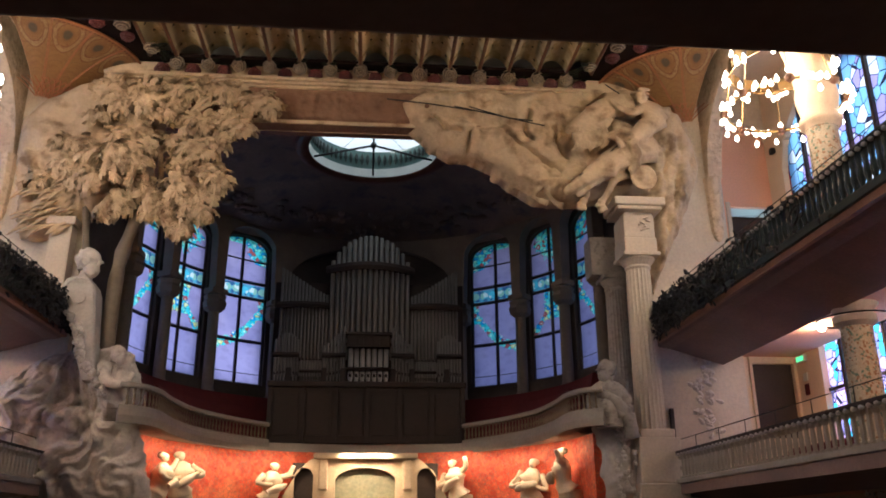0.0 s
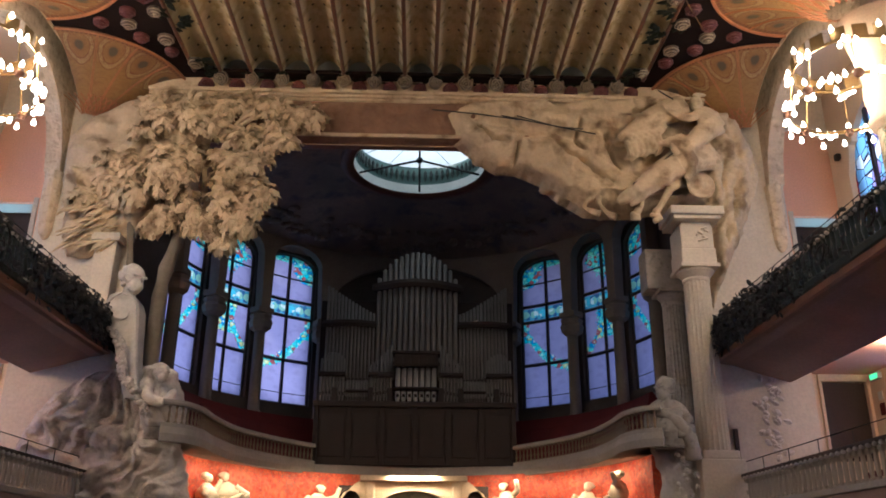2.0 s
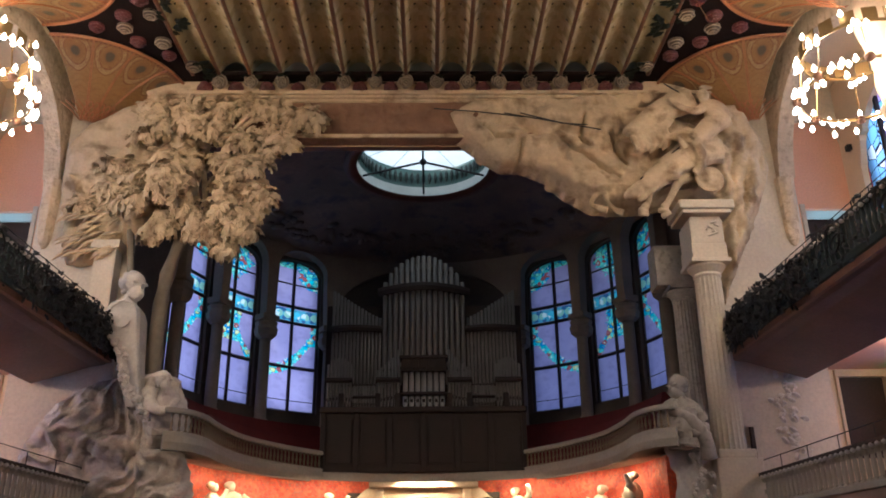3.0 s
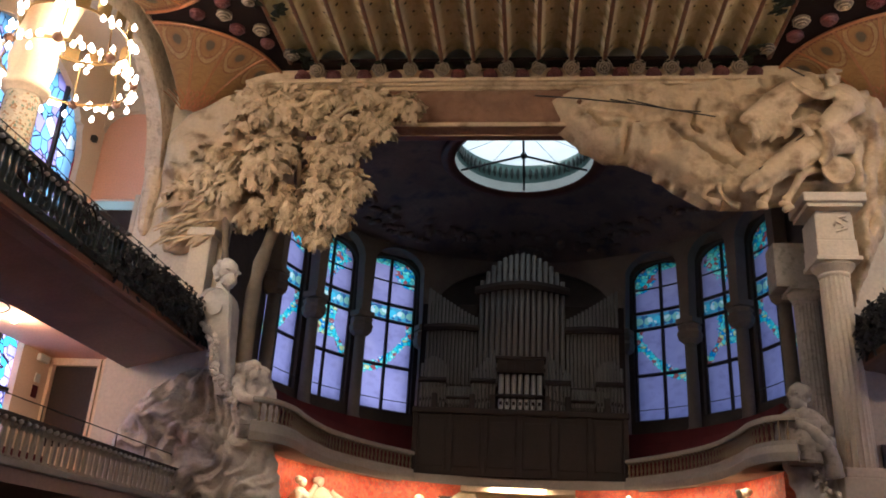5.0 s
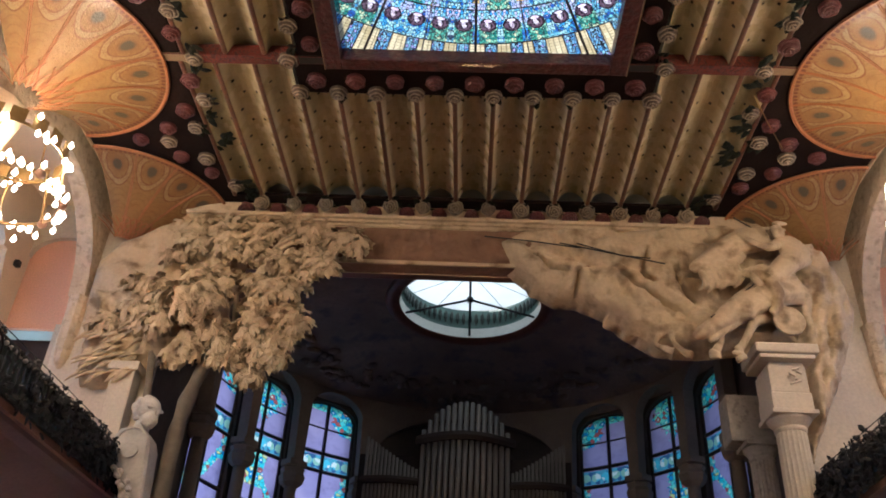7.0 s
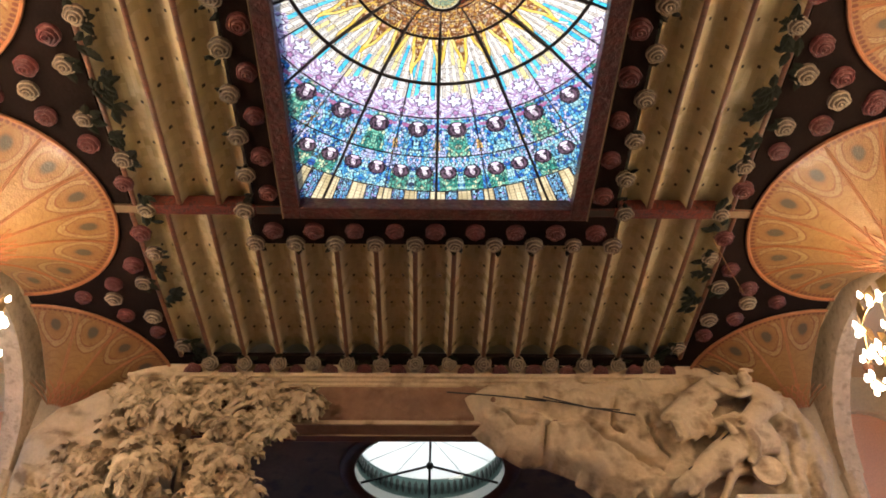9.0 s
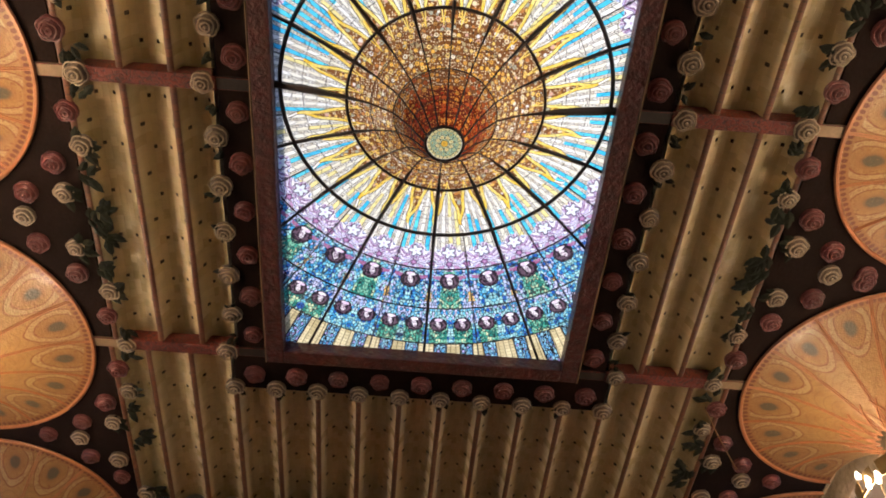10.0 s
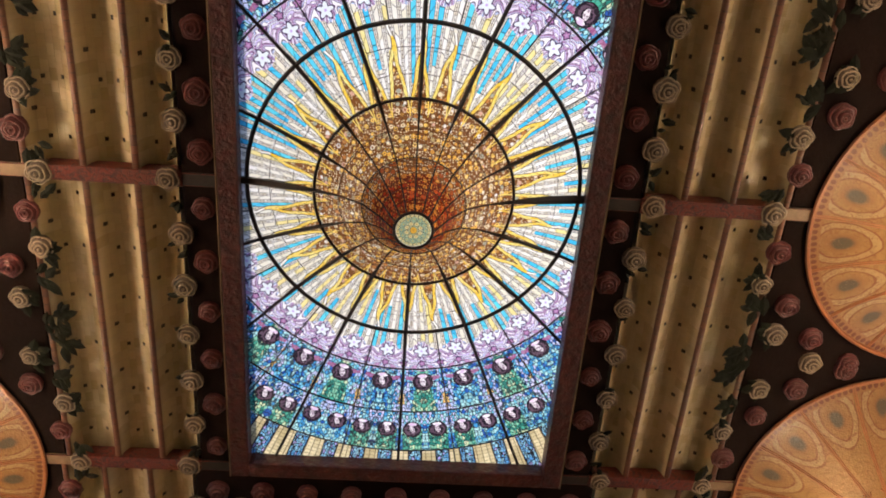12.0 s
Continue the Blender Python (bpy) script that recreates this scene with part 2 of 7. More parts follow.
def tube(bm, points, radius, n=6):
    """A round bar along points; radius one number or one for each point."""
    pts = [Vector(p) for p in points]
    rs = radius if isinstance(radius, (list, tuple)) else [radius] * len(pts)
    rows = []
    for i, p in enumerate(pts):
        d = (pts[min(i + 1, len(pts) - 1)] - pts[max(i - 1, 0)]).normalized()
        up = Vector((0, 0, 1)) if abs(d.z) < 0.9 else Vector((0, 1, 0))
        a = d.cross(up).normalized()
        b = a.cross(d)
        rows.append([bm.verts.new(p + rs[i] * (math.cos(t) * a + math.sin(t) * b)) for t in (2 * math.pi * k / n for k in range(n))])
    for a, b in zip(rows, rows[1:]):
        for i in range(n):
            bm.faces.new((a[i], a[(i + 1) % n], b[(i + 1) % n], b[i]))
    bm.faces.new(rows[0])
    bm.faces.new(rows[-1])
    return bm


def sweep_section(bm, path, section, closed=False):
    """A profile of (out, up) swept along a level path of (x, y, z); out is to the path's right."""
    pts = [Vector(p) for p in path]
    rows = []
    for i, p in enumerate(pts):
        d = pts[min(i + 1, len(pts) - 1)] - pts[max(i - 1, 0)]
        d.z = 0
        d.normalize()
        right = Vector((d.y, -d.x, 0))
        rows.append([bm.verts.new(p + right * o + Vector((0, 0, u))) for o, u in section])
    n = len(section)
    for a, b in zip(rows, rows[1:]):
        for i in range(n):
            bm.faces.new((a[i], b[i], b[(i + 1) % n], a[(i + 1) % n]))
    bm.faces.new(rows[0])
    bm.faces.new(rows[-1])
    return bm


def pierced(surface, us, z0, z1, opening, depth, steps=()):
    """A wall of that depth along surface(u, d, z), with openings: opening(u) gives the lower and upper heights that are open, or none."""
    bm = bmesh.new()

    def solids(holes):
        z, spans = z0, []
        for lo, hi in sorted(holes):
            if lo > z:
                spans.append((z, lo))
            z = hi
        if z < z1:
            spans.append((z, z1))
        return spans

    for a, b in zip(us, us[1:]):
        left, right = solids(opening(a + 1e-4)), solids(opening(b - 1e-4))
        if len(left) != len(right):
            left = right = solids(opening((a + b) / 2))
        for (l0, l1), (r0, r1) in zip(left, right):
            q = [bm.verts.new(surface(u, d, h)) for d in (0, depth) for lo, hi in ((l0, r0), (l1, r1)) for u, h in ((a, lo), (b, hi))]
            for f in ((0, 1, 3, 2), (5, 4, 6, 7), (0, 4, 5, 1), (2, 3, 7, 6), (0, 2, 6, 4), (1, 5, 7, 3)):
                bm.faces.new([q[i] for i in f])
    bmesh.ops.remove_doubles(bm, verts=bm.verts, dist=0.0005)
    dead = {}
    for f in bm.faces:
        dead.setdefault(tuple(sorted(v.index for v in f.verts)), []).append(f)
    bmesh.ops.delete(bm, geom=[f for fs in dead.values() if len(fs) > 1 for f in fs], context="FACES_ONLY")
    bmesh.ops.recalc_face_normals(bm, faces=bm.faces)
    return bm


def arch_top(u, c, half, spring, rise):
    t = min(1.0, abs(u - c) / half)
    return spring + rise * math.sqrt(max(0.0, 1 - t * t))


# ---- the hall: floor, walls, roof ----
solid("floor", boxed(-14.6, 14.6, -12, 25.2, -0.4, 0.0), FLOOR, "unseen stalls floor of the concert hall, dark red like its seats", kind="structure")
solid("stage_floor", boxed(-10, 10, 25.2, 40, -0.4, 0.9), FLOOR, "wooden stage floor", kind="structure")

WALLX, ENDY = 14.0, 25.8
SIDE_YS = [BAYS[i] - 3.39 for i in range(4)]


def side_opening(y):
    out = []
    for c in SIDE_YS:
        if abs(y - c) < 3.15:
            out.append((9.2, arch_top(y, c, 3.15, 13.4, 2.4)))
        if abs(y - c) < 2.75:
            out.append((4.3, 7.6))
    return out


for _s, _n in ((-1, "wall_west"), (1, "wall_east")):
    _us = [-12 + 0.25 * i for i in range(152)]
    bm = pierced(lambda u, d, z, s=_s: Vector((s * (WALLX + d), u, z)), _us, 0.0, 18.0, side_opening, 0.4)
    solid(_n, bm, PLASTER, "cream plastered side wall with arched window openings", kind="structure")
# never in view; brown is chosen so that it throws back little light
solid("wall_back", boxed(-14.4, 14.4, -12.4, -12.0, 0, 18), SOFFIT, "unseen brown back wall of the hall", kind="structure")


def end_opening(x):
    out = []
    if 12.45 < abs(x) < 13.95:
        out += [(4.6, 7.05), (9.6, 12.55)]
    return out


# the end wall with the stage mouth
def stage_mouth(x):
    return [(0.9, 14.55)] if abs(x) < 8.9 else []


bm = pierced(lambda u, d, z: Vector((u, 25.05 + d, z)), [-11.9, -8.9, 8.9, 11.9], 0.0, 16.9, stage_mouth, 0.35)
solid("wall_stage", bm, PALE_STONE, "pale stone proscenium wall round the stage mouth", kind="structure")
for _s, _n in ((-1, "wall_end_west"), (1, "wall_end_east")):
    bm = pierced(lambda u, d, z, s=_s: Vector((s * u, ENDY + d, z)), [11.9, 12.45, 13.95, 14.4], 0.0, 9.2, end_opening, 0.4)
    solid(_n, bm, PLASTER, "cream plastered end wall beside the stage with a doorway", kind="structure")
    bm = pierced(lambda u, d, z, s=_s: Vector((s * u, ENDY + d, z)), [11.9, 12.45, 13.95, 14.4], 9.2, 18.0, end_opening, 0.4)
    solid(_n + "_upper", bm, PINK, "salmon plastered end wall above the upper balcony", kind="structure")
    bm = boxed(11.9 * _s if _s > 0 else -14.4, 14.4 if _s > 0 else -11.9, ENDY + 0.9, ENDY + 1.0, 3.5, 13)
    solid(_n + "_passage", bm, DARK_WOOD, "dark passage wall behind the doorways", kind="structure")
# out of view; added so that sky enters only above the glass
_roof = bmesh.new()
add_box(_roof, -14.6, -8.0, -12.4, 26.3, 18.0, 18.3)
add_box(_roof, 8.0, 14.6, -12.4, 26.3, 18.0, 18.3)
add_box(_roof, -8.0, 8.0, 18.9, 25.8, 18.0, 18.3)
add_box(_roof, -8.0, 8.0, -12.4, 3.8, 18.0, 18.3)
add_box(_roof, -8.0, -4.0, 3.8, 18.9, 18.0, 18.3)
add_box(_roof, 4.0, 8.0, 3.8, 18.9, 18.0, 18.3)
solid("roof", _roof, PLASTER, "unseen roof deck with an opening over the skylight", kind="structure")
# ---- the ceiling; it rises a little towards the stage ----
CEIL = Matrix.Translation((0, 24.46, 16.616)) @ Matrix.Rotation(radians(1.5), 4, "X")
YC = -13.02  # the skylight's centre, from the rose row at the stage
YB, YF = -6.245, 0.0  # bay line and the rose row


def vaults(bm, ridges, y0, y1, rise, rib=0.065, edge=1, bare=()):
    """Shallow tile vaults between ridges that run along y; each ridge is a rounded band of clay tile."""
    uv = bm.loops.layers.uv.verify()
    n = 18
    for a, b in zip(ridges, ridges[1:]):
        w = b - a - 2 * rib
        xs = [(a + rib + w * (0.5 - 0.5 * math.cos(math.pi * i / n)), rise * math.sin(math.pi * i / n) ** 1.24, 0.5 - 0.5 * math.cos(math.pi * i / n)) for i in range(n + 1)]
        ny = 2
        ys = [y0 + (y1 - y0) * j / ny for j in range(ny + 1)]
        grid = [[bm.verts.new((x, y, z)) for x, z, _ in xs] for y in ys]
        for j in range(ny):
            for i in range(n):
                f = bm.faces.new((grid[j][i], grid[j + 1][i], grid[j + 1][i + 1], grid[j][i + 1]))
                f.material_index, f.smooth = 0, True
                for loop, (k, l) in zip(f.loops, ((j, i), (j + 1, i), (j + 1, i + 1), (j, i + 1))):
                    # the narrow vaults at the sides keep the width of the others
                    loop[uv].uv = (xs[l][2] if w > 0.6 else 0.12 + 0.35 * xs[l][2], ys[k])
    for r in (q for q in ridges if q not in bare):
        prof = [(-rib, 0.02), (-rib, -0.005), (-rib * 0.6, -0.03), (0, -0.042), (rib * 0.6, -0.03), (rib, -0.005), (rib, 0.02)]
        rows = [[bm.verts.new((r + x, y, z)) for x, z in prof] for y in (y0, y1)]
        for i in range(len(prof) - 1):
            f = bm.faces.new((rows[0][i], rows[0][i + 1], rows[1][i + 1], rows[1][i]))
            f.material_index, f.smooth = edge, True


def tile_material():
    m = Mat("cream_vault_tile")
    p = m.coords()
    u, v, _ = m.xyz(m.coords("UV"))
    tx, ty = u * 7.0, v * 4.4
    row = tx.floor()
    ty = ty + m.white(m.vec(row, 3.0, 0.0))
    g = m.white(m.vec(row, ty.floor(), 0.0))
    g2 = m.white(m.vec(row, ty.floor(), 8.0))
    edge = (tx.fract().lt(0.045) + ty.fract().lt(0.03)).least(1.0)

    def dots(at, phase):
        q = ((v / 1.13 + phase).fract() - 0.5).abs().lt(0.036)
        return (u - at).abs().lt(0.036) * q

    spot = (dots(0.13, 0.0) + dots(0.31, 0.5) + dots(0.69, 0.5) + dots(0.87, 0.0)).least(1.0)
    c = m.mix(m.noise(p, 1.3, 4), (0.54, 0.45, 0.275), (0.42, 0.345, 0.205))
    c = m.mix((m.noise(p, 5.0, 5) - 0.45) * 1.6, c, (0.32, 0.28, 0.18))
    c = m.mix(g * 0.4, c, (0.64, 0.55, 0.36))
    c = m.mix(edge * 0.22, c, (0.22, 0.18, 0.12))
    c = m.mix(spot, c, (0.025, 0.018, 0.014))
    # each tile sits a little askew
    tilt = (tx.fract() - 0.5) * (g - 0.5) + (ty.fract() - 0.5) * (g2 - 0.5)
    m.bump(tilt * 2.0 - edge * 0.4, 1.0, 0.022)
    return m.done(c, g2.gt(0.72) * -0.34 + 0.5, 0.0, 0.08)


def ridge_material():
    """Clay ridge tiles, each of its own firing."""
    m = Mat("clay_ridge_tile")
    p = m.coords()
    x, y, z = m.xyz(p)
    k = y * 5.5
    g = m.white(m.vec(k.floor(), (x * 2.0).floor(), 1.0))
    c = m.mix(g, (0.10, 0.036, 0.018), (0.16, 0.062, 0.028))
    c = m.mix((m.noise(p, 6.0, 5) - 0.42) * 2.4, c, (0.09, 0.035, 0.02))
    c = m.mix(k.fract().lt(0.09), c, (0.05, 0.025, 0.016))
    m.bump(m.noise(p, 11.0, 4) - k.fract().lt(0.09), 0.5, 0.02)
    return m.done(c, g * 0.2 + 0.35, 0.0, 0.2)


# out of view; the added deck closes gaps over the vaults against the sky
_shaft = bmesh.new()
add_box(_shaft, -4.0, -3.72, YC - 7.2, YC + 7.2, 0.14, 1.9)
add_box(_shaft, 3.72, 4.0, YC - 7.2, YC + 7.2, 0.14, 1.9)
add_box(_shaft, -3.72, 3.72, YC + 6.98, YC + 7.2, 0.14, 1.6)
add_box(_shaft, -3.72, 3.72, YC - 7.2, YC - 6.98, 0.14, 1.9)
add_box(_shaft, -11.3, -4.0, -36, 0.7, 0.64, 0.7)
add_box(_shaft, 4.0, 11.3, -36, 0.7, 0.64, 0.7)
add_box(_shaft, -4.0, 4.0, YC + 7.2, 0.7, 0.64, 0.7)
add_box(_shaft, -4.0, 4.0, -36, YC - 7.2, 0.64, 0.7)
add_box(_shaft, -11.3, 11.3, 0.62, 0.7, -0.1, 0.62)
_c = solid("skylight_shaft", _shaft, WHITE, "unseen white light shaft and deck above the ceiling", kind="structure")
_c.matrix_world = CEIL
def relief_tile(name, a, b, hollow):
    """Glazed tile with raised scrolls."""
    m = Mat(name)
    p = m.coords()
    n = m.noise(p, 7.0, 3, 0.5, 1.5)
    c = m.mix(m.noise(p, 2.0, 3), a, b)
    c = m.mix((n - 0.47).abs().lt(0.035), c, hollow)
    m.bump((n - 0.47).abs().least(0.12) * 6, 0.7, 0.03)
    return m.done(c, 0.55, 0.0, 0.05)


CROSS_RED = relief_tile("red_scroll_tile", (0.17, 0.022, 0.008), (0.10, 0.014, 0.006), (0.04, 0.01, 0.008))
CROSS_TAN = worn("tan_tile", (0.26, 0.17, 0.09), (0.17, 0.11, 0.06), 0.5, 3, 16, 0.3)
TILE = tile_material()
RIDGE = ridge_material()
bm = bmesh.new()
FRONT_RIDGES = [i - 6.5 for i in range(14)]
vaults(bm, FRONT_RIDGES[2:-2], YB + 1.15, YF - 0.25, 0.48)
vaults(bm, [-7.35] + FRONT_RIDGES[:3], YB, YF - 0.25, 0.48, bare=(-4.5,))
vaults(bm, FRONT_RIDGES[-3:] + [7.35], YB, YF - 0.25, 0.48, bare=(4.5,))
vaults(bm, [-7.5, -7.2, -6.14, -5.18, -4.35], -19.9, YB, 0.48, bare=(-7.5, -4.35))
vaults(bm, [4.35, 5.18, 6.14, 7.2, 7.5], -19.9, YB, 0.48, bare=(4.35, 7.5))
for _s in (-1, 1):
    _a, _b = sorted((_s * 7.3, _s * COLX))
    add_box(bm, _a, _b, -27, 0.62, 0.0, 0.12, 2)
    _a, _b = sorted((_s * 3.6, _s * 4.35))
    add_box(bm, _a, _b, -19.9, YB + 0.1, 0.0, 0.12, 2)
add_box(bm, -4.5, 4.5, YB - 0.15, YB + 1.2, 0.0, 0.12, 2)
add_box(bm, -7.4, 7.4, YF - 0.3, YF + 0.62, 0.0, 0.12, 2)
add_box(bm, -7.4, 7.4, -36, -19.85, 0.0, 0.12, 2)
_c = solid("ceiling", bm, [TILE, RIDGE, CEIL_GREEN], "vaulted cream tile ceiling with dark leaf borders", kind="structure")
_c.matrix_world = CEIL


_cross = bmesh.new()
for _y in (YB, YC, YC - 6.78):
    for _s in (-1, 1):
        _a, _b = sorted((_s * 4.35, _s * 6.85))
        add_box(_cross, _a, _b, _y - 0.15, _y + 0.15, -0.07, 0.3, 0, 0.015)
        _a, _b = sorted((_s * 6.85, _s * 7.9))
        add_box(_cross, _a, _b, _y - 0.13, _y + 0.13, -0.05, 0.3, 3, 0.015)
        _a, _b = sorted((_s * 3.7, _s * 4.35))
        add_box(_cross, _a, _b, _y - 0.13, _y + 0.13, -0.05, 0.3, 2, 0.015)
_c = solid("ceiling_trim", _cross, [CROSS_RED, PLASTER, CEIL_BROWN, CROSS_TAN], "red relief cross bands on the ceiling", kind="structure")
_c.matrix_world = CEIL

# ---- skylight ----
R_DISK, R_MID, R_IN, R_OUT = 0.33, 0.95, 1.87, 3.17
R_STAR, R_L1, R_FACE1, R_L2, R_FACE2, R_L3 = 3.5, 4.12, 4.47, 5.24, 5.74, 6.31


def bowl(r):
    """Height of the glass at a distance from the axis, under the frame's plane."""
    pts = ((0, -1.76), (0.33, -1.76), (0.42, -1.62), (0.6, -1.25), (0.95, -0.72), (1.4, -0.4), (1.87, -0.2), (2.5, -0.02), (3.17, 0.12), (4.2, 0.17), (8.0, 0.2))
    for (a, za), (b, zb) in zip(pts, pts[1:]):
        if r <= b:
            t = (r - a) / (b - a)
            return za + (zb - za) * t
    return 0.2


HX, HY = 3.28, 6.6


def rim(a):
    """Distance from the axis to the frame in a direction."""
    c, s = abs(math.cos(a)), abs(math.sin(a))
    return min(HX / c if c > 1e-6 else 99, HY / s if s > 1e-6 else 99)


def skylight_glass():
    m = Mat("stained_skylight_glass")
    p = m.coords()
    x, y, z = m.xyz(p)
    r = (x * x + y * y).sqrt()
    a = y.op("ARCTAN2", x) / (2 * math.pi)  # -0.5 to 0.5 of a turn
    flat = m.vec(x, y, 0.0)

    def steps(f, *stops):
        out = m.ramp(f, *stops)
        out.out.node.color_ramp.interpolation = "CONSTANT"
        return out

    # beads of the cone and the hub
    vo = m.cells(m.vec(x, y, z), 9.5, random=0.55)
    bead = m.xyz(vo.outputs["Color"])
    dot = Sock(m.t, vo.outputs["Distance"])
    pearl = Sock(m.t, m.cells(m.vec(x, y, z), 22.0, random=0.5).outputs["Distance"])
    wide = steps(bead[0], (0.0, (0.52, 0.24, 0.06)), (0.16, (0.95, 0.60, 0.14)), (0.46, (0.42, 0.42, 0.32)), (0.56, (0.90, 0.72, 0.46)), (0.72, (0.58, 0.22, 0.06)), (0.86, (0.86, 0.80, 0.74)), (0.94, (0.72, 0.42, 0.30)))
    middle = steps(bead[1], (0.0, (0.96, 0.52, 0.09)), (0.3, (0.74, 0.36, 0.07)), (0.55, (0.98, 0.68, 0.22)), (0.75, (0.48, 0.36, 0.18)), (0.9, (0.95, 0.86, 0.66)))
    inner = steps(bead[2], (0.0, (0.66, 0.22, 0.03)), (0.4, (0.82, 0.36, 0.06)), (0.75, (0.54, 0.10, 0.015)))
    core = steps(bead[0], (0.0, (0.42, 0.035, 0.008)), (0.45, (0.66, 0.10, 0.015)), (0.8, (0.85, 0.30, 0.04)))
    cone = m.mix(r.gt(0.68), core, inner)
    cone = m.mix(r.gt(R_MID), cone, middle)
    cone = m.mix(r.gt(1.42), cone, wide)
    heart = m.mix(bead[2].gt(0.5), (0.95, 0.72, 0.30), (0.35, 0.12, 0.04))
    cone = m.mix(dot.lt(0.15) * r.gt(0.8), cone, heart)
    gap = m.mix(r.gt(0.75), (0.18, 0.025, 0.006), (0.22, 0.085, 0.025))
    gap = m.mix(pearl.lt(0.33), gap, m.mix(r.gt(0.75), (0.80, 0.32, 0.07), (0.86, 0.68, 0.42)))
    cone = m.mix(dot.between(0.15, 0.2), cone, (0.16, 0.09, 0.04))
    cone = m.mix(dot.gt(0.41), cone, gap)
    cone = m.mix(dot.between(0.41, 0.45), cone, (0.05, 0.03, 0.02))
    rim_lines = (r * 4.4).fract().lt(0.05) + (a * 64.0).fract().lt(0.07) * r.gt(0.6)
    cone = m.mix(rim_lines.least(1.0) * 0.6, cone, (0.03, 0.015, 0.01))
    hub = m.mix(bead[0].gt(0.5), (0.62, 0.80, 0.70), (0.80, 0.88, 0.76))
    for count, rad, size, shift, tint in ((24, 0.268, 0.030, 0.0, (0.92, 0.90, 0.62)), (12, 0.205, 0.040, 0.5, (0.50, 0.72, 0.66)), (8, 0.125, 0.038, 0.0, (0.95, 0.90, 0.66)), (1, 0.0, 0.06, 0.0, (0.90, 0.66, 0.20))):
        f = ((a * float(count) + shift).fract() - 0.5) * (r * (2 * math.pi / count)) if count > 1 else r * 0.0
        q = (f * f + (r - rad) * (r - rad)).sqrt()
        hub = m.mix(q.lt(size + 0.008), hub, (0.05, 0.06, 0.045))
        hub = m.mix(q.lt(size), hub, tint)
        hub = m.mix(q.lt(size * 0.4), hub, (0.70, 0.50, 0.16))
    hub = m.mix(r.gt(0.295), hub, (0.98, 0.98, 0.96))
    # rays: wide panes between ladders of narrow ones, cyan columns, yellow flames
    period = a * 128.0
    column = period.floor()
    across = period.fract()
    broad = across.gt(0.44)
    w1, w2 = m.white(m.vec(column, 0.0, 1.0)), m.white(m.vec(column, 5.0, 4.0))
    jag = m.noise(m.vec(a * 700.0, r * 9.0, 2.0), 1.0, 2)
    pane = m.white(m.vec(column + broad * 300.0, (r * 4.0 + w1 * 3.0).floor(), 2.0))
    rung = m.white(m.vec(column, (r * 15.0).floor(), 9.0))
    rays = m.mix(broad, m.mix(rung, (0.84, 0.76, 0.60), (1.0, 0.98, 0.94)), m.mix(pane, (0.88, 0.84, 0.70), (0.98, 0.97, 0.95)))
    blue = broad * w1.gt(0.52) * r.gt(w2 * 0.9 + (R_IN + 0.1))
    rays = m.mix(blue, rays, m.mix(pane * 0.6 + jag * 0.4, (0.01, 0.44, 0.86), (0.14, 0.84, 0.97)))
    rays = m.mix(broad * w1.lt(0.16) * pane.gt(0.5), rays, (0.94, 0.82, 0.36))
    edges = across.lt(0.07) + (across - 0.24).abs().lt(0.035) + (across - 0.44).abs().lt(0.04)
    rungs = (r * 15.0).fract().lt(0.13) * across.lt(0.44) + ((r * 4.0 + w1 * 3.0 + (across - 0.72) * (w2 - 0.5) * 2.4).fract()).lt(0.07) * broad
    rays = m.mix((edges + rungs).least(1.0) * 0.88, rays, (0.010, 0.010, 0.012))
    rays = m.mix((r * 2.2).fract().lt(0.025), rays, (0.01, 0.01, 0.012))

    def ring(count, rad, shift=0.0):
        f = ((a * float(count) + shift).fract() - 0.5) * (r * (2 * math.pi / count))
        return f, r - rad

    # a heap of beads under each pair of flames
    mound = a * 32.0 + 0.5
    tall = m.white(m.vec(mound.floor(), 2.0, 6.0)) * 0.3 + 0.85
    q = ((r - R_IN) / tall).most(0.0)
    f = (mound.fract() - 0.5 + (r * 8.5).sin() * q * 0.07).abs()
    half = (q * -1.0 + 1.0).most(0.0).op("POWER", 1.25) * 0.40 + 0.035
    inner = half - (q * -0.05 + 0.17)
    fire = m.mix(pane, (0.96, 0.62, 0.06), (1.0, 0.86, 0.30))
    fire = m.mix((r * 9.0 + f * 6.0).fract().lt(0.08), fire, (0.30, 0.14, 0.01))
    fire = m.mix(q.gt(1.0), fire, (0.98, 0.96, 0.90))
    rays = m.mix(f.lt(half + 0.025) * q.lt(1.2), rays, (0.05, 0.028, 0.01))
    rays = m.mix(f.lt(half) * q.lt(1.2), rays, fire)
    rays = m.mix(f.lt(inner + 0.02) * q.lt(0.8), rays, (0.05, 0.028, 0.01))
    rays = m.mix(f.lt(inner) * q.lt(0.8), rays, m.mix(dot.gt(0.41), wide, gap))
    # the flames begin inside the ring
    root = (((a * 32.0).fract() - 0.5).abs()).lt((r - (R_IN - 0.32)) * 0.42)
    cone = m.mix(root * (((a * 32.0).fract() - 0.5).abs()).gt((r - (R_IN - 0.2)) * 0.36), cone, m.mix(pane, (0.95, 0.58, 0.05), (1.0, 0.80, 0.22)))
    # lilac curls mirrored in each bay, with a white star flower in the middle
    f, _g = ring(32, 0.0)
    fold = m.vec(f.abs(), r, 0.0)
    curl = m.noise(fold, 2.2, 1, 0.5, 1.1)
    swirl = (curl * 5.5).fract()
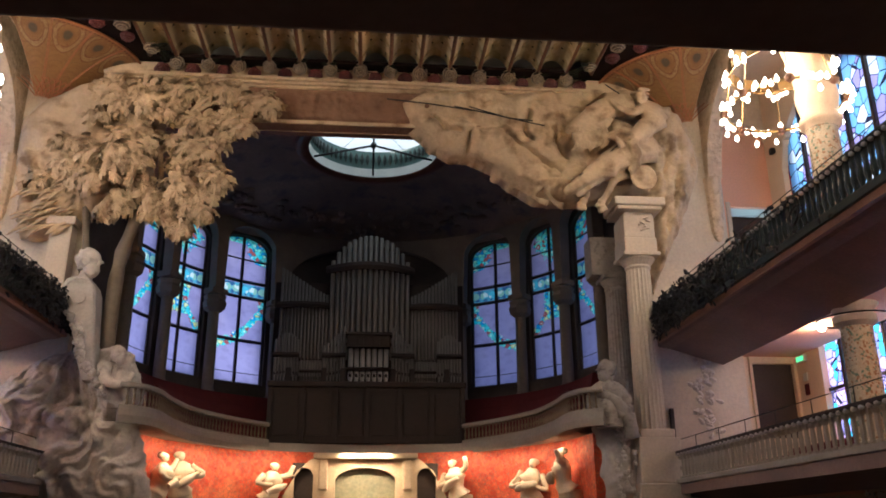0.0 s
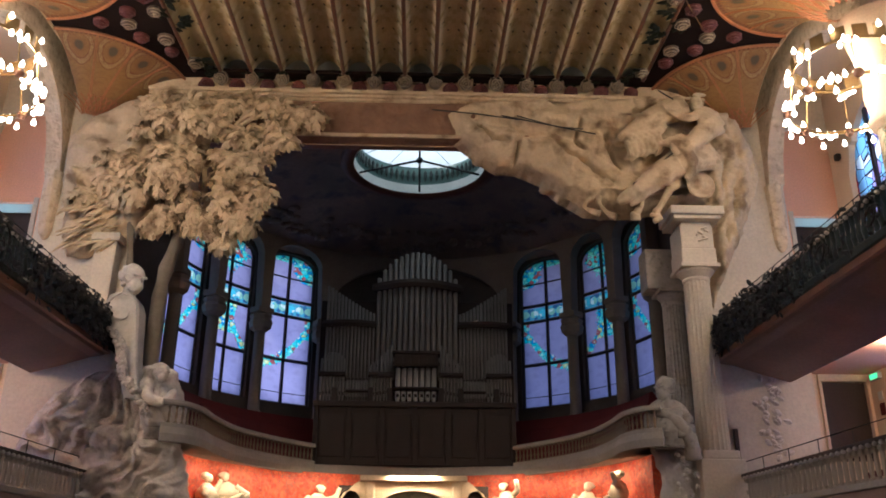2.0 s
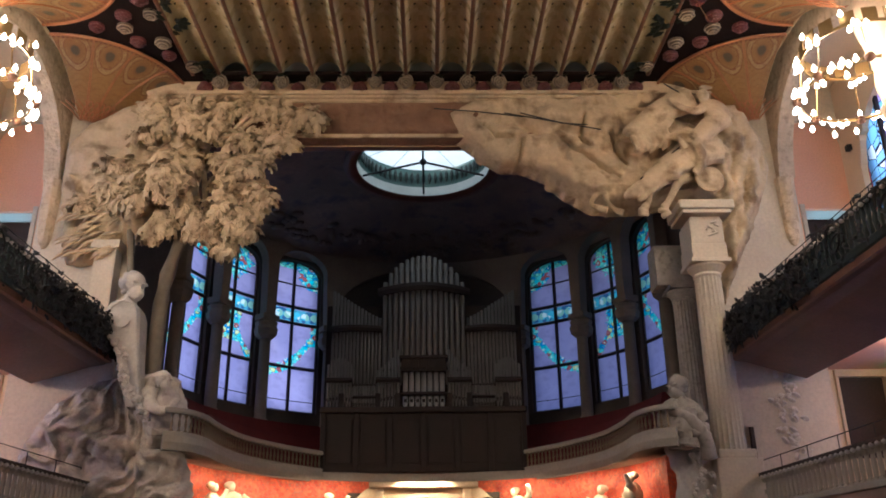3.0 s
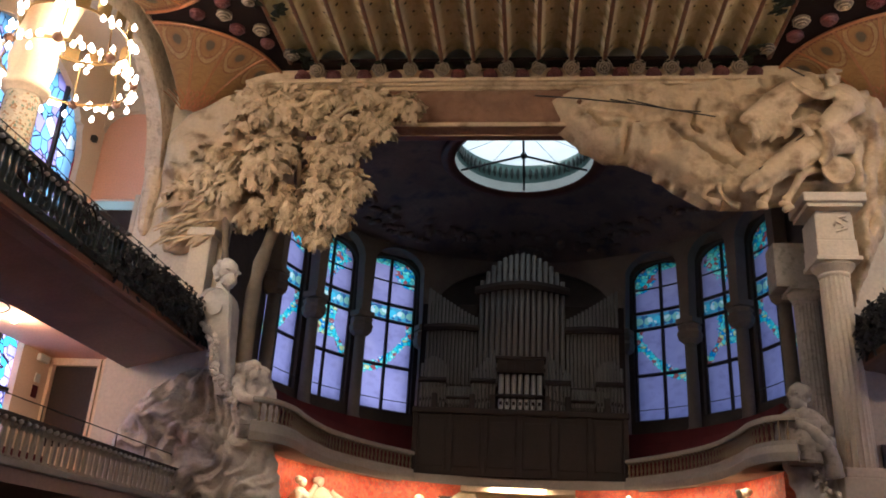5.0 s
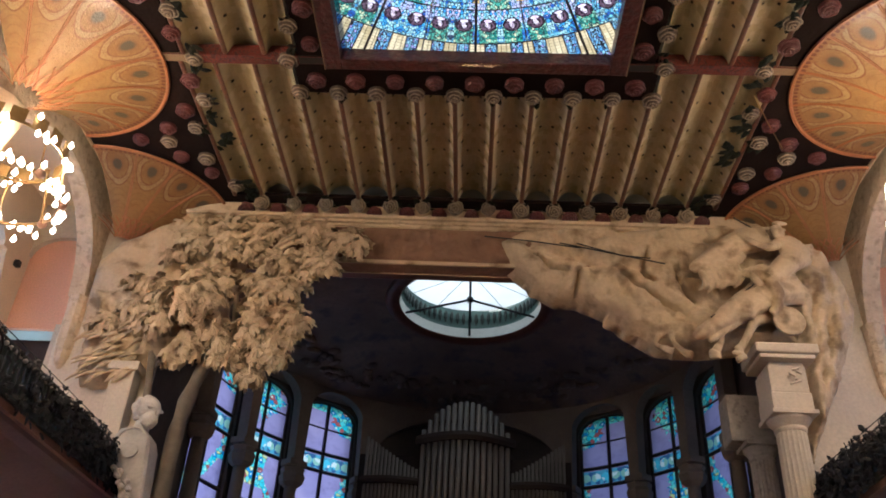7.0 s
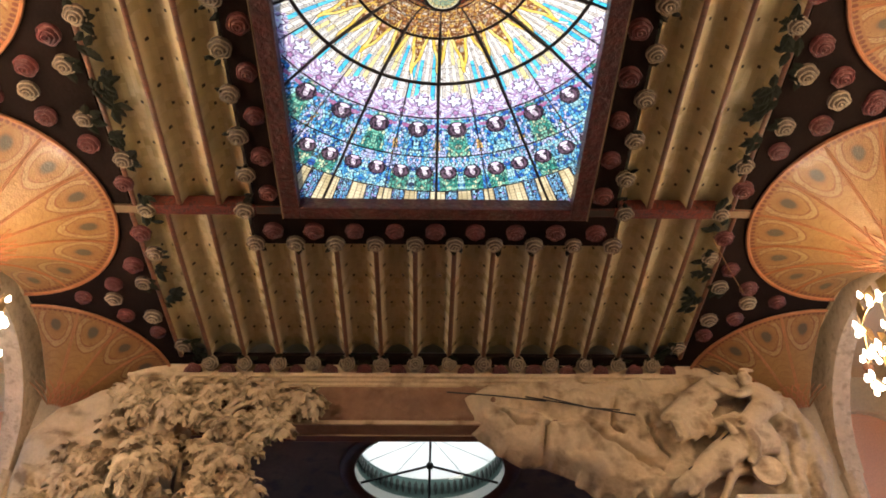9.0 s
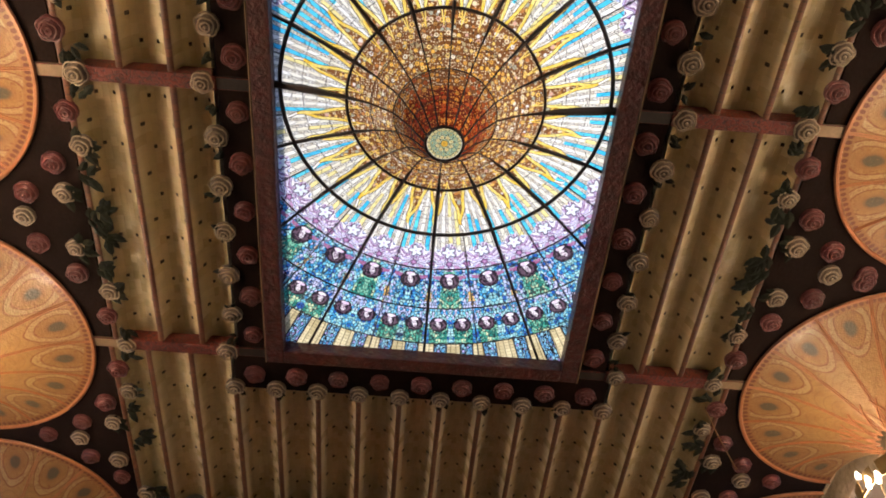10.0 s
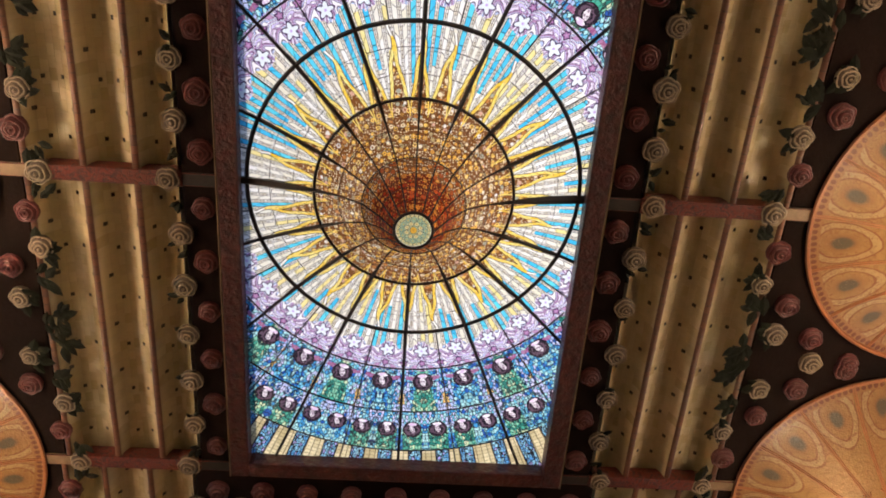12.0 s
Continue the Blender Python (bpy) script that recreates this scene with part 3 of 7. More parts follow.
    lilac = steps(swirl, (0.0, (0.96, 0.94, 1.0)), (0.30, (0.70, 0.62, 0.94)), (0.48, (0.56, 0.32, 0.58)), (0.66, (0.86, 0.78, 0.96)), (0.82, (0.52, 0.64, 0.95)))
    near = (swirl.lt(0.07) + (swirl - 0.30).abs().lt(0.035) + (swirl - 0.48).abs().lt(0.035) + (swirl - 0.66).abs().lt(0.035) + (swirl - 0.82).abs().lt(0.035)).least(1.0)
    lilac = m.mix(near * 0.9, lilac, (0.06, 0.03, 0.09))
    for count, rad, shift, size, tint in ((32, 3.66, 0.0, 0.115, (0.84, 0.92, 1.0)), (64, 3.98, 0.5, 0.05, (0.50, 0.24, 0.48))):
        f, g = ring(count, rad, shift)
        q = (f * f + g * g).sqrt()
        star = (g.op("ARCTAN2", f) * 5.0 + 1.57).sin() * size * 0.33 + size
        lilac = m.mix(q.lt(star + 0.03), lilac, (0.06, 0.03, 0.10))
        lilac = m.mix(q.lt(star), lilac, tint)
        lilac = m.mix(q.lt(size * 0.22), lilac, (0.62, 0.48, 0.85))
    # robes of small scales, alternately blue and green, mirrored like the curls
    f, _g = ring(32, 0.0)
    inner_row = r.lt(R_L2)
    along = m.vec(f.abs() * 17.0, r * 10.5, (a * 32.0).floor() * 0.37)
    tr = m.xyz(m.cells(along, 1.0, random=0.9).outputs["Color"])
    drift = m.noise(m.vec(f.abs(), r, (a * 32.0).floor()), 4.0, 2)
    tone = (tr[0] * 0.62 + drift * 0.38)
    robe = steps(tone, (0.0, (0.02, 0.12, 0.50)), (0.28, (0.05, 0.36, 0.74)), (0.42, (0.18, 0.62, 0.84)), (0.56, (0.46, 0.84, 0.88)), (0.72, (0.30, 0.66, 0.70)))
    leafy = steps(tone, (0.0, (0.02, 0.24, 0.20)), (0.34, (0.06, 0.44, 0.32)), (0.5, (0.24, 0.66, 0.46)), (0.70, (0.66, 0.82, 0.52)))
    bay = (a * 16.0).fract().gt(0.5)
    body = (f.abs() - (r - R_L1) * 0.16).lt(0.10) * inner_row * bay
    f2, _g = ring(64, 0.0)
    body = body + (f2.abs().lt(0.22) * r.gt(R_FACE2) * m.white(m.vec((a * 64.0).floor(), 1.0, 1.0)).gt(0.45))
    robe = m.mix(body.least(1.0), robe, leafy)
    pale = (f.abs().gt(0.30) * inner_row + r.between(R_L2, R_FACE2 - 0.05) * f2.abs().gt(0.1)).least(1.0)
    robe = m.mix(pale * tr[1].gt(0.5), robe, m.mix(tr[2], (0.40, 0.56, 0.94), (0.70, 0.70, 0.96)))
    amber = f.abs().gt(0.42) * tr[1].gt(0.72)
    robe = m.mix(amber * inner_row, robe, (0.88, 0.56, 0.18))
    line = Sock(m.t, m.cells(along, 1.0, "DISTANCE_TO_EDGE", 0.9).outputs[0]).lt(0.10)
    robe = m.mix(line * 0.9, robe, (0.012, 0.016, 0.03))
    ragged = (m.noise(flat, 9.0, 3) - 0.5)

    def heads(col, count, rad, size, ribbons):
        """A pale face and cap set into a ring of dark locks; the cap points to the hub."""
        f, g = ring(count, rad)
        f = f + ragged * 0.07
        g = g + ragged * 0.06
        if ribbons:
            tails = (f.abs() - size * 1.25).abs().lt(size * 0.5) * ((g + size * 0.5 + f.abs() * 0.3) * 24.0).sin().gt(0.1) * (g + size * 0.35).abs().lt(size * 0.42)
            col = m.mix(tails * 0.8, col, (0.46, 0.12, 0.28))
        q = (f * f + g * g).sqrt()
        col = m.mix(q.lt(size * 1.1), col, (0.015, 0.012, 0.02))
        hair = m.mix((q * 60.0 + ragged * 14.0).sin().gt(0.1), (0.02, 0.014, 0.025), (0.13, 0.08, 0.12))
        col = m.mix(q.lt(size), col, hair)
        over = g + size * 0.78
        cap = (f * f * 0.75 + over * over * 3.4).sqrt().lt(size * 0.44)
        col = m.mix((f * f * 0.55 + over * over * 2.6).sqrt().lt(size * 0.6), col, (0.03, 0.02, 0.04))
        col = m.mix(cap, col, m.mix(ragged.gt(0.0), (0.95, 0.90, 0.98), (0.80, 0.62, 0.84)))
        brow = g + size * 0.05
        lean = f + brow * 0.25
        face = (lean * lean * 5.2 + brow * brow * 1.5).sqrt().lt(size * 0.66)
        col = m.mix(face, col, m.mix((ragged + 0.02).abs().lt(0.035), (0.88, 0.82, 0.88), (0.40, 0.30, 0.40)))
        eye = ((lean.abs() - size * 0.13).abs().lt(size * 0.07) * (brow + size * 0.05).abs().lt(size * 0.07)) + lean.abs().lt(size * 0.10) * (brow - size * 0.30).abs().lt(size * 0.05)
        return m.mix(eye * 0.8, col, (0.14, 0.08, 0.12))

    robe = heads(robe, 32, R_FACE1, 0.205, True)
    robe = heads(robe, 64, R_FACE2, 0.19, False)
    # the outermost border: blue hems between cream slips
    f, _g = ring(64, 0.0)
    f = f + (m.white(m.vec((a * 64.0).floor(), 0.0, 3.0)) - 0.5) * 0.16
    slip = m.white(m.vec((a * 320.0).floor(), (r * 5.0).floor(), 7.0))
    outer = m.mix(slip, (0.58, 0.48, 0.26), (0.88, 0.78, 0.50))
    hem = m.mix(tr[0], (0.06, 0.36, 0.84), (0.36, 0.76, 0.95))
    outer = m.mix(f.abs().lt(0.15), outer, m.mix(tr[1].gt(0.82), hem, (0.44, 0.42, 0.88)))
    outer = m.mix(((a * 320.0).fract().lt(0.16) + (r * 10.0).fract().lt(0.12)).least(1.0) * 0.75, outer, (0.10, 0.07, 0.03))
    outer = m.mix((f.abs() - 0.15).abs().lt(0.014) + f.abs().lt(0.15) * line, outer, (0.012, 0.014, 0.02))
    c = m.mix(r.gt(R_DISK), hub, cone)
    c = m.mix(r.gt(R_IN), c, rays)
    c = m.mix((r + (a * (2 * math.pi * 32) + math.pi / 2).sin() * -0.10 + ragged * 0.2).gt(R_STAR + 0.04), c, lilac)
    c = m.mix((r + ragged * 0.2).gt(R_L1 + 0.04), c, robe)
    c = m.mix(r.gt(R_L3), c, outer)
    c = m.mix((m.noise(p, 1.6, 4) - 0.4).most(0.0) * 0.35, c, (0.24, 0.20, 0.18))
    return m.stained(c)


SKY_GLASS = skylight_glass()
skylight = thing("stained_glass_skylight", "large inverted bowl of blue and amber stained glass in the ceiling", "skylight")
skylight.matrix_world = CEIL @ Matrix.Translation((0, YC, 0))


def glass_panel(a0, a1, r0, r1, steps):
    bm = bmesh.new()
    na, nr = 4, steps
    grid = []
    for i in range(na + 1):
        a = a0 + (a1 - a0) * i / na
        hi = min(r1, rim(a)) if r1 > R_OUT else r1
        lo = min(r0, rim(a))
        row = []
        for j in range(nr + 1):
            r = lo + (hi - lo) * j / nr
            row.append(bm.verts.new((r * math.cos(a), r * math.sin(a), bowl(r))))
        grid.append(row)
    for i in range(na):
        for j in range(nr):
            q = (grid[i][j], grid[i + 1][j], grid[i + 1][j + 1], grid[i][j + 1])
            if (q[0].co - q[3].co).length > 1e-4 or (q[1].co - q[2].co).length > 1e-4:
                f = bm.faces.new(q)
                f.smooth = True
    bmesh.ops.remove_doubles(bm, verts=bm.verts, dist=0.0004)
    return bm


_turn = 2 * math.pi / 16
for _i in range(16):
    _a = _i * _turn
    for _r0, _r1, _n in ((R_DISK, R_MID, 5), (R_MID, R_IN, 5), (R_IN, R_OUT, 5)):
        part("glass_panel", glass_panel(_a, _a + _turn, _r0, _r1, _n), SKY_GLASS, skylight)
_cut = math.atan2(HY, HX)
for _i in range(32):
    _a = _i * _turn / 2
    _b = _a + _turn / 2
    for _c in (_cut, math.pi - _cut, math.pi + _cut, 2 * math.pi - _cut):
        if _a + 1e-3 < _c < _b - 1e-3:
            part("glass_panel", glass_panel(_a, _c, R_OUT, 9, 8), SKY_GLASS, skylight)
            _a = _c
    part("glass_panel", glass_panel(_a, _b, R_OUT, 9, 8), SKY_GLASS, skylight)
bm = bmesh.new()
lathe(bm, [(R_DISK, -1.77), (R_DISK, -1.75), (0.001, -1.755)], 24)
part("hub_glass", bm, SKY_GLASS, skylight, "round green and gold glass disc")
for _r, _w in ((R_DISK, 0.03), (R_MID, 0.011), (R_IN, 0.032), (R_OUT, 0.045), (0.6, 0.006), (1.4, 0.006)):
    bm = bmesh.new()
    tube(bm, [(_r * math.cos(radians(t)), _r * math.sin(radians(t)), bowl(_r) - 0.02) for t in range(0, 361, 6)], _w, 5)
    part("iron_ring", bm, LEAD, skylight)
for _r in (R_L1, R_L2, R_L3):
    for _s in (0, 1):
        pts = []
        for _t in range(0, 181, 2):
            _a = radians(_t + 180 * _s)
            if _r < rim(_a) - 0.02:
                pts.append((_r * math.cos(_a), _r * math.sin(_a), bowl(_r) - 0.015))
        bm = bmesh.new()
        tube(bm, pts, 0.02, 4)
        part("lead_ring", bm, LEAD, skylight)
for _i in range(32):
    _a = _i * _turn / 2
    _main = _i % 2 == 0
    _thick = _i in (0, 16)
    _rs = ([0.33, 0.42, 0.6, 0.95, 1.4, 1.87, 2.5, 3.17] if _main else [3.17]) + [3.17 + (rim(_a) - 3.17) * k / 4 for k in range(1, 5)]
    bm = bmesh.new()
    tube(bm, [(r * math.cos(_a), r * math.sin(_a), bowl(r) - 0.02) for r in _rs], [(0.085 if _thick and r > 1.9 else 0.044 if _main and 1.87 <= r <= 3.2 else 0.034 if _main and r > 3.2 else 0.015) for r in _rs], 5)
    part("radial_bar", bm, LEAD, skylight)
for _x0, _x1, _y0, _y1 in ((-3.68, -3.27, -6.95, 6.95), (3.27, 3.68, -6.95, 6.95), (-3.27, 3.27, 6.58, 6.95), (-3.27, 3.27, -6.95, -6.58)):
    bm = boxed(_x0, _x1, _y0, _y1, -0.16, 0.3, bevel=0.04)
    part("frame", bm, FRAME_RED, skylight, "dark red relief tile frame")
for _s in (-1, 1):
    bm = boxed(_s * 3.69 - 0.012, _s * 3.69 + 0.012, -6.95, 6.95, -0.17, -0.1)
    part("edge_strip", bm, CROSS_TAN, skylight, "thin pale edge strip")

# ---- fans over the columns ----


def fan_material():
    m = Mat("peacock_fan_mosaic")
    p = m.coords("UV")
    u, v, _ = m.xyz(p)
    o = m.coords()
    cell = (u * 8.0).fract() - 0.5
    c = m.mix(m.noise(o, 1.6, 4), (0.336, 0.202, 0.0717), (0.283, 0.152, 0.0518))
    c = m.mix((m.noise(o, 4.5, 5) - 0.45) * 1.8, c, (0.21, 0.0923, 0.0314))
    warp = m.noise(o, 5.0, 3) * 0.14 - 0.07
    bars = ((v + cell * cell * 0.35 + warp * 0.2) * 15.0).fract().lt(0.14) * v.between(0.25, 0.6)
    c = m.mix(bars * 0.4, c, (0.189, 0.0818, 0.027))
    d = ((cell * 2.2) * (cell * 2.2) + ((v - 0.76) * 3.9) * ((v - 0.76) * 3.9)).sqrt() + warp
    c = m.mix(d.between(0.72, 0.94) * v.gt(0.5), c, (0.367, 0.256, 0.117))
    c = m.mix((d.between(0.94, 1.0) + d.between(0.66, 0.72)) * v.gt(0.45) * 0.8, c, (0.178, 0.0544, 0.0202))
    scroll = m.noise(o, 6.5, 3, 0.5, 1.8)
    c = m.mix((scroll - 0.5).abs().lt(0.022) * v.gt(0.55) * d.gt(0.5) * 0.75, c, (0.178, 0.0491, 0.0181))
    c = m.mix((d * -5.0 + 2.9).most(0.0).least(1.0) * 0.75, c, (0.242, 0.109, 0.0382))
    c = m.mix((d * -7.0 + 2.5).most(0.0).least(1.0), c, (0.0578, 0.0626, 0.045))
    edge = (v + warp * 0.12).gt(0.915)
    c = m.mix(edge, c, (0.273, 0.131, 0.045))
    spot = ((u * 72.0).fract() - 0.5) * ((u * 72.0).fract() - 0.5) + ((v - 0.955) * 16.0) * ((v - 0.955) * 16.0)
    c = m.mix((spot + warp).lt(0.13) * edge, c, (0.136, 0.0327, 0.0135))
    # pale gold dots in patches: glints painted into the mosaic colour
    c = m.mix((Sock(m.t, m.cells(o, 30.0).outputs["Distance"]).lt(0.16)) * m.noise(o, 3.0, 3).gt(0.55) * 0.6, c, (0.42, 0.338, 0.18))
    ed = Sock(m.t, m.cells(o, 22.0).outputs["Distance"])
    g = m.noise(o, 14, 4)
    c = m.mix(g * 0.4, c, (0.158, 0.0708, 0.0225))
    m.bump(ed + g, 0.4, 0.015)
    return m.done(c, g * 0.3 + 0.3, 0.0, 0.12)


FAN = fan_material()
FAN_RIB = worn("orange_rib_tile", (0.42, 0.16, 0.06), (0.30, 0.11, 0.045), 0.5, 2.5, 14, 0.5)
FAN_R, FAN_LOW = 3.16, -1.35


def fan_height(r):
    t = (r - 0.5) / (FAN_R - 0.5)
    return FAN_LOW * (1 - t) ** 1.7 - 0.05


def fan_mesh(a0, a1):
    bm = bmesh.new()
    uv = bm.loops.layers.uv.new("UVMap")
    na, nr = int(abs(a1 - a0) / 4), 10
    grid = [[(bm.verts.new((r * math.cos(radians(a)), r * math.sin(radians(a)), fan_height(r))), (a + 90) / 180, j / nr) for j in range(nr + 1) for r in [0.5 + (FAN_R - 0.5) * j / nr]] for a in [a0 + (a1 - a0) * i / na for i in range(na + 1)]]
    for i in range(na):
        for j in range(nr):
            q = (grid[i][j], grid[i][j + 1], grid[i + 1][j + 1], grid[i + 1][j])
            f = bm.faces.new([v for v, _, _ in q])
            f.smooth = True
            for loop, (_, uu, vv) in zip(f.loops, q):
                loop[uv].uv = (uu, vv)
    return bm


def fan(name, a0, a1, ribs):
    f = thing(name, "orange peacock-feather mosaic fan vault over a column", "fan vault", "fan vaults along the ceiling")
    part("mosaic_shell", fan_mesh(a0, a1), FAN, f)
    bm = bmesh.new()
    tube(bm, [(FAN_R * math.cos(radians(a0 + (a1 - a0) * i / 30)), FAN_R * math.sin(radians(a0 + (a1 - a0) * i / 30)), -0.07) for i in range(31)], 0.05, 6)
    part("rim", bm, FAN_RIB, f)
    for a in ribs:
        bm = bmesh.new()
        for w in (-1, 1):
            tube(bm, [(r * math.cos(radians(a) + w * 0.022 / r), r * math.sin(radians(a) + w * 0.022 / r), fan_height(r) - 0.01) for r in [0.5 + (FAN_R - 0.55) * k / 10 for k in range(11)]], 0.016, 5)
        part("rib", bm, FAN_RIB, f)
    bm = bmesh.new()
    for k in range(10):
        s = a0 + (a1 - a0) * k / 9
        for w in (-1, 1):
            tube(bm, [((0.42 + 0.75 * t) * math.cos(radians(s + w * 24 * t)), (0.42 + 0.6 * t) * math.sin(radians(s + w * 24 * t)), fan_height(max(0.5, 0.42 + 0.6 * t)) - 0.03) for t in (0, 0.33, 0.66, 1)], 0.02, 4)
    part("lattice", bm, FAN_RIB, f)
    return f


RIBS = [-90 + 22.5 * i for i in range(9)]
for _s in (-1, 1):
    _half = fan("fan_vault", 90, 270, [r + 180 for r in RIBS[1:-1]]) if _s > 0 else fan("fan_vault", -90, 90, RIBS[1:-1])
    _half.matrix_world = CEIL @ Matrix.Translation((_s * COLX, YB, 0))
    for _y in (YC, YC - 6.78):
        copy_thing(_half, CEIL @ Matrix.Translation((_s * COLX, _y, 0)))
    _q = fan("fan_vault", 180, 270, [202.5, 225, 247.5]) if _s > 0 else fan("fan_vault", -90, 0, [-67.5, -45, -22.5])
    _q.matrix_world = CEIL @ Matrix.Translation((_s * COLX, 0.54, 0))

# ---- ceramic roses ----


def rose_mesh(thick):
    """The raised petal edges of a glazed clay rose, in three rings over a dome."""
    bm = bmesh.new()
    for ring, (count, rad, z) in enumerate(((5, 0.215, -0.05), (4, 0.15, -0.12), (3, 0.085, -0.165))):
        for k in range(count):
            mid, half = 2 * math.pi * (k + 0.37 * ring) / count, 0.72 * 2 * math.pi / count
            pts = []
            for i in range(9):
                q = i / 4 - 1
                r = rad * (1.06 - 0.26 * abs(q) ** 1.6)
                pts.append((r * math.cos(mid + half * q), r * math.sin(mid + half * q), z - 0.025 + 0.02 * abs(q)))
            tube(bm, pts, [thick * (0.5 if i in (0, 8) else 1.0) for i in range(9)], 5)
    bmesh.ops.create_icosphere(bm, subdivisions=1, radius=0.035, matrix=Matrix.Translation((0, 0, -0.195)))
    for f in bm.faces:
        f.smooth = True
    return bm


def calyx_mesh():
    bm = bmesh.new()
    lathe(bm, [(0.235, 0.02), (0.225, -0.03), (0.16, -0.105), (0.09, -0.15), (0.01, -0.17)], 14)
    return bm


def rose_material(name, a, b):
    m = Mat(name)
    p = m.coords()
    n = m.noise(p, 9, 4)
    c = m.mix(n, a, b)
    c = m.mix(m.random() * 0.35, c, tuple(v * 0.45 for v in a))
    m.bump(n, 0.3, 0.01)
    return m.done(c, 0.35, 0, 0.2)


ROSE_WHITE = rose_material("white_glazed_rose", (0.42, 0.33, 0.225), (0.24, 0.185, 0.122))
ROSE_RED = rose_material("red_glazed_rose", (0.165, 0.036, 0.032), (0.09, 0.02, 0.018))
# darker than the petals: shade in the rose's hollows is put into the colour
ROSE_DARK = worn("shaded_rose_hollow", (0.13, 0.092, 0.058), (0.08, 0.056, 0.036), 0.5, 4, 20, 0.3)
ROSE_DEEP = worn("deep_red_rose_calyx", (0.12, 0.026, 0.024), (0.07, 0.016, 0.016), 0.5, 4, 20, 0.3)


def make_rose(label, group, glaze, deep, thick):
    t = thing("ceramic_rose", label, "ceramic rose", group)
    part("petals", rose_mesh(thick), glaze, t)
    part("rose_heart", calyx_mesh(), deep, t, "darker dome for the shade between the raised petals")
    return t


_white = make_rose("white glazed ceramic rose on the tiled ceiling", "white roses on the ceiling", ROSE_WHITE, ROSE_DARK, 0.017)
_red = make_rose("dark red glazed ceramic rose on the tiled ceiling", "red roses on the ceiling", ROSE_RED, ROSE_DEEP, 0.02)


def rose(src, x, y, lean=0.0, drop=0.0, first=[]):
    m = CEIL @ Matrix.Translation((x, y, -0.02 - drop)) @ Matrix.Rotation(radians(-lean), 4, "X") @ Matrix.Rotation(random.uniform(0, 6.28), 4, "Z") @ Matrix.Scale(random.uniform(0.92, 1.08), 4)
    if src.name not in first:
        first.append(src.name)
        src.matrix_world = m
    else:
        o = copy_thing(src, m)
        o.matrix_basis = m


for _i in range(14):
    rose(_white, _i - 6.5, -0.12, 50, 0.12)
for _i in range(15):
    rose(_red, _i - 7.0, 0.08, 60, 0.3)
for _i in range(10):
    rose(_white, _i - 4.5, -5.1)
for _i in range(9):
    rose(_red, _i - 4.0, -5.55)
for _s in (-1, 1):
    for _k in range(13):
        _y = YB - 1.13 * _k
        if _k % 6:
            rose(_white, _s * 4.42, _y)
        rose(_red, _s * 3.97, _y - 0.56)
    for _yb in (YB, YC, YC - 6.78):
        rose(_white, _s * 4.6, _yb)
        rose(_white, _s * 6.95, _yb)
        # double strings that follow the rims of two neighbouring fans
        for _x, _d in ((7.27, 0.82), (7.75, 2.0), (8.45, 2.75), (9.4, 3.3)):
            rose(_red, _s * _x, _yb + _d)
            rose(_red, _s * _x, _yb - _d)
        for _x, _d in ((7.1, 1.55), (7.65, 2.7), (8.6, 3.35)):
            rose(_white, _s * _x, _yb + _d)
            if _d < 3.3:
                rose(_white, _s * _x, _yb - _d)
    rose(_white, _s * 7.15, -0.85)
    rose(_white, _s * 7.72, -2.15)
    rose(_red, _s * 7.75, -1.45)
    rose(_red, _s * 8.45, -2.2)

# dark ceramic leaves round the roses, over the ends and sides of the vaults
LEAF_TILE = worn("dark_leaf_tile", (0.014, 0.017, 0.009), (0.008, 0.009, 0.006), 0.75, 3, 20, 0.3)
LEAF_TILE.node_tree.nodes["Principled BSDF"].inputs["Specular IOR Level"].default_value = 0.12
rng = random.Random(21)
bm = bmesh.new()


def flat_leaf(x, y, a, size):
    """A ceramic leaf just under the ceiling."""
    c, s = math.cos(a), math.sin(a)
    z = -0.03 - rng.uniform(0, 0.06)
    row = [bm.verts.new((x + size * (u * c - v * s), y + size * (u * s + v * c), z - h)) for u, v, h in ((0, 0, 0.0), (0.35, 0.26, 0.0), (0.7, 0.2, 0.01), (1.0, 0, 0.02), (0.7, -0.2, 0.01), (0.35, -0.26, 0.0), (0.5, 0, 0.045))]
    for i in range(6):
        bm.faces.new((row[i], row[(i + 1) % 6], row[6]))


def leaves(x, y, toward, n, spread, size=0.3):
    for _ in range(n):
        flat_leaf(x + rng.uniform(-0.12, 0.12), y + rng.uniform(-0.12, 0.12), toward + rng.uniform(-spread, spread), size * rng.uniform(0.7, 1.25))


for _i in range(14):
    leaves(_i - 6.5, -0.1, -math.pi / 2, 6, 1.3, 0.32)
for _i in range(15):
    leaves(_i - 7.0, 0.25, -math.pi / 2, 5, 1.6, 0.3)
for _i in range(10):
    leaves(_i - 4.5, -5.1, math.pi / 2, 4, 1.2, 0.26)
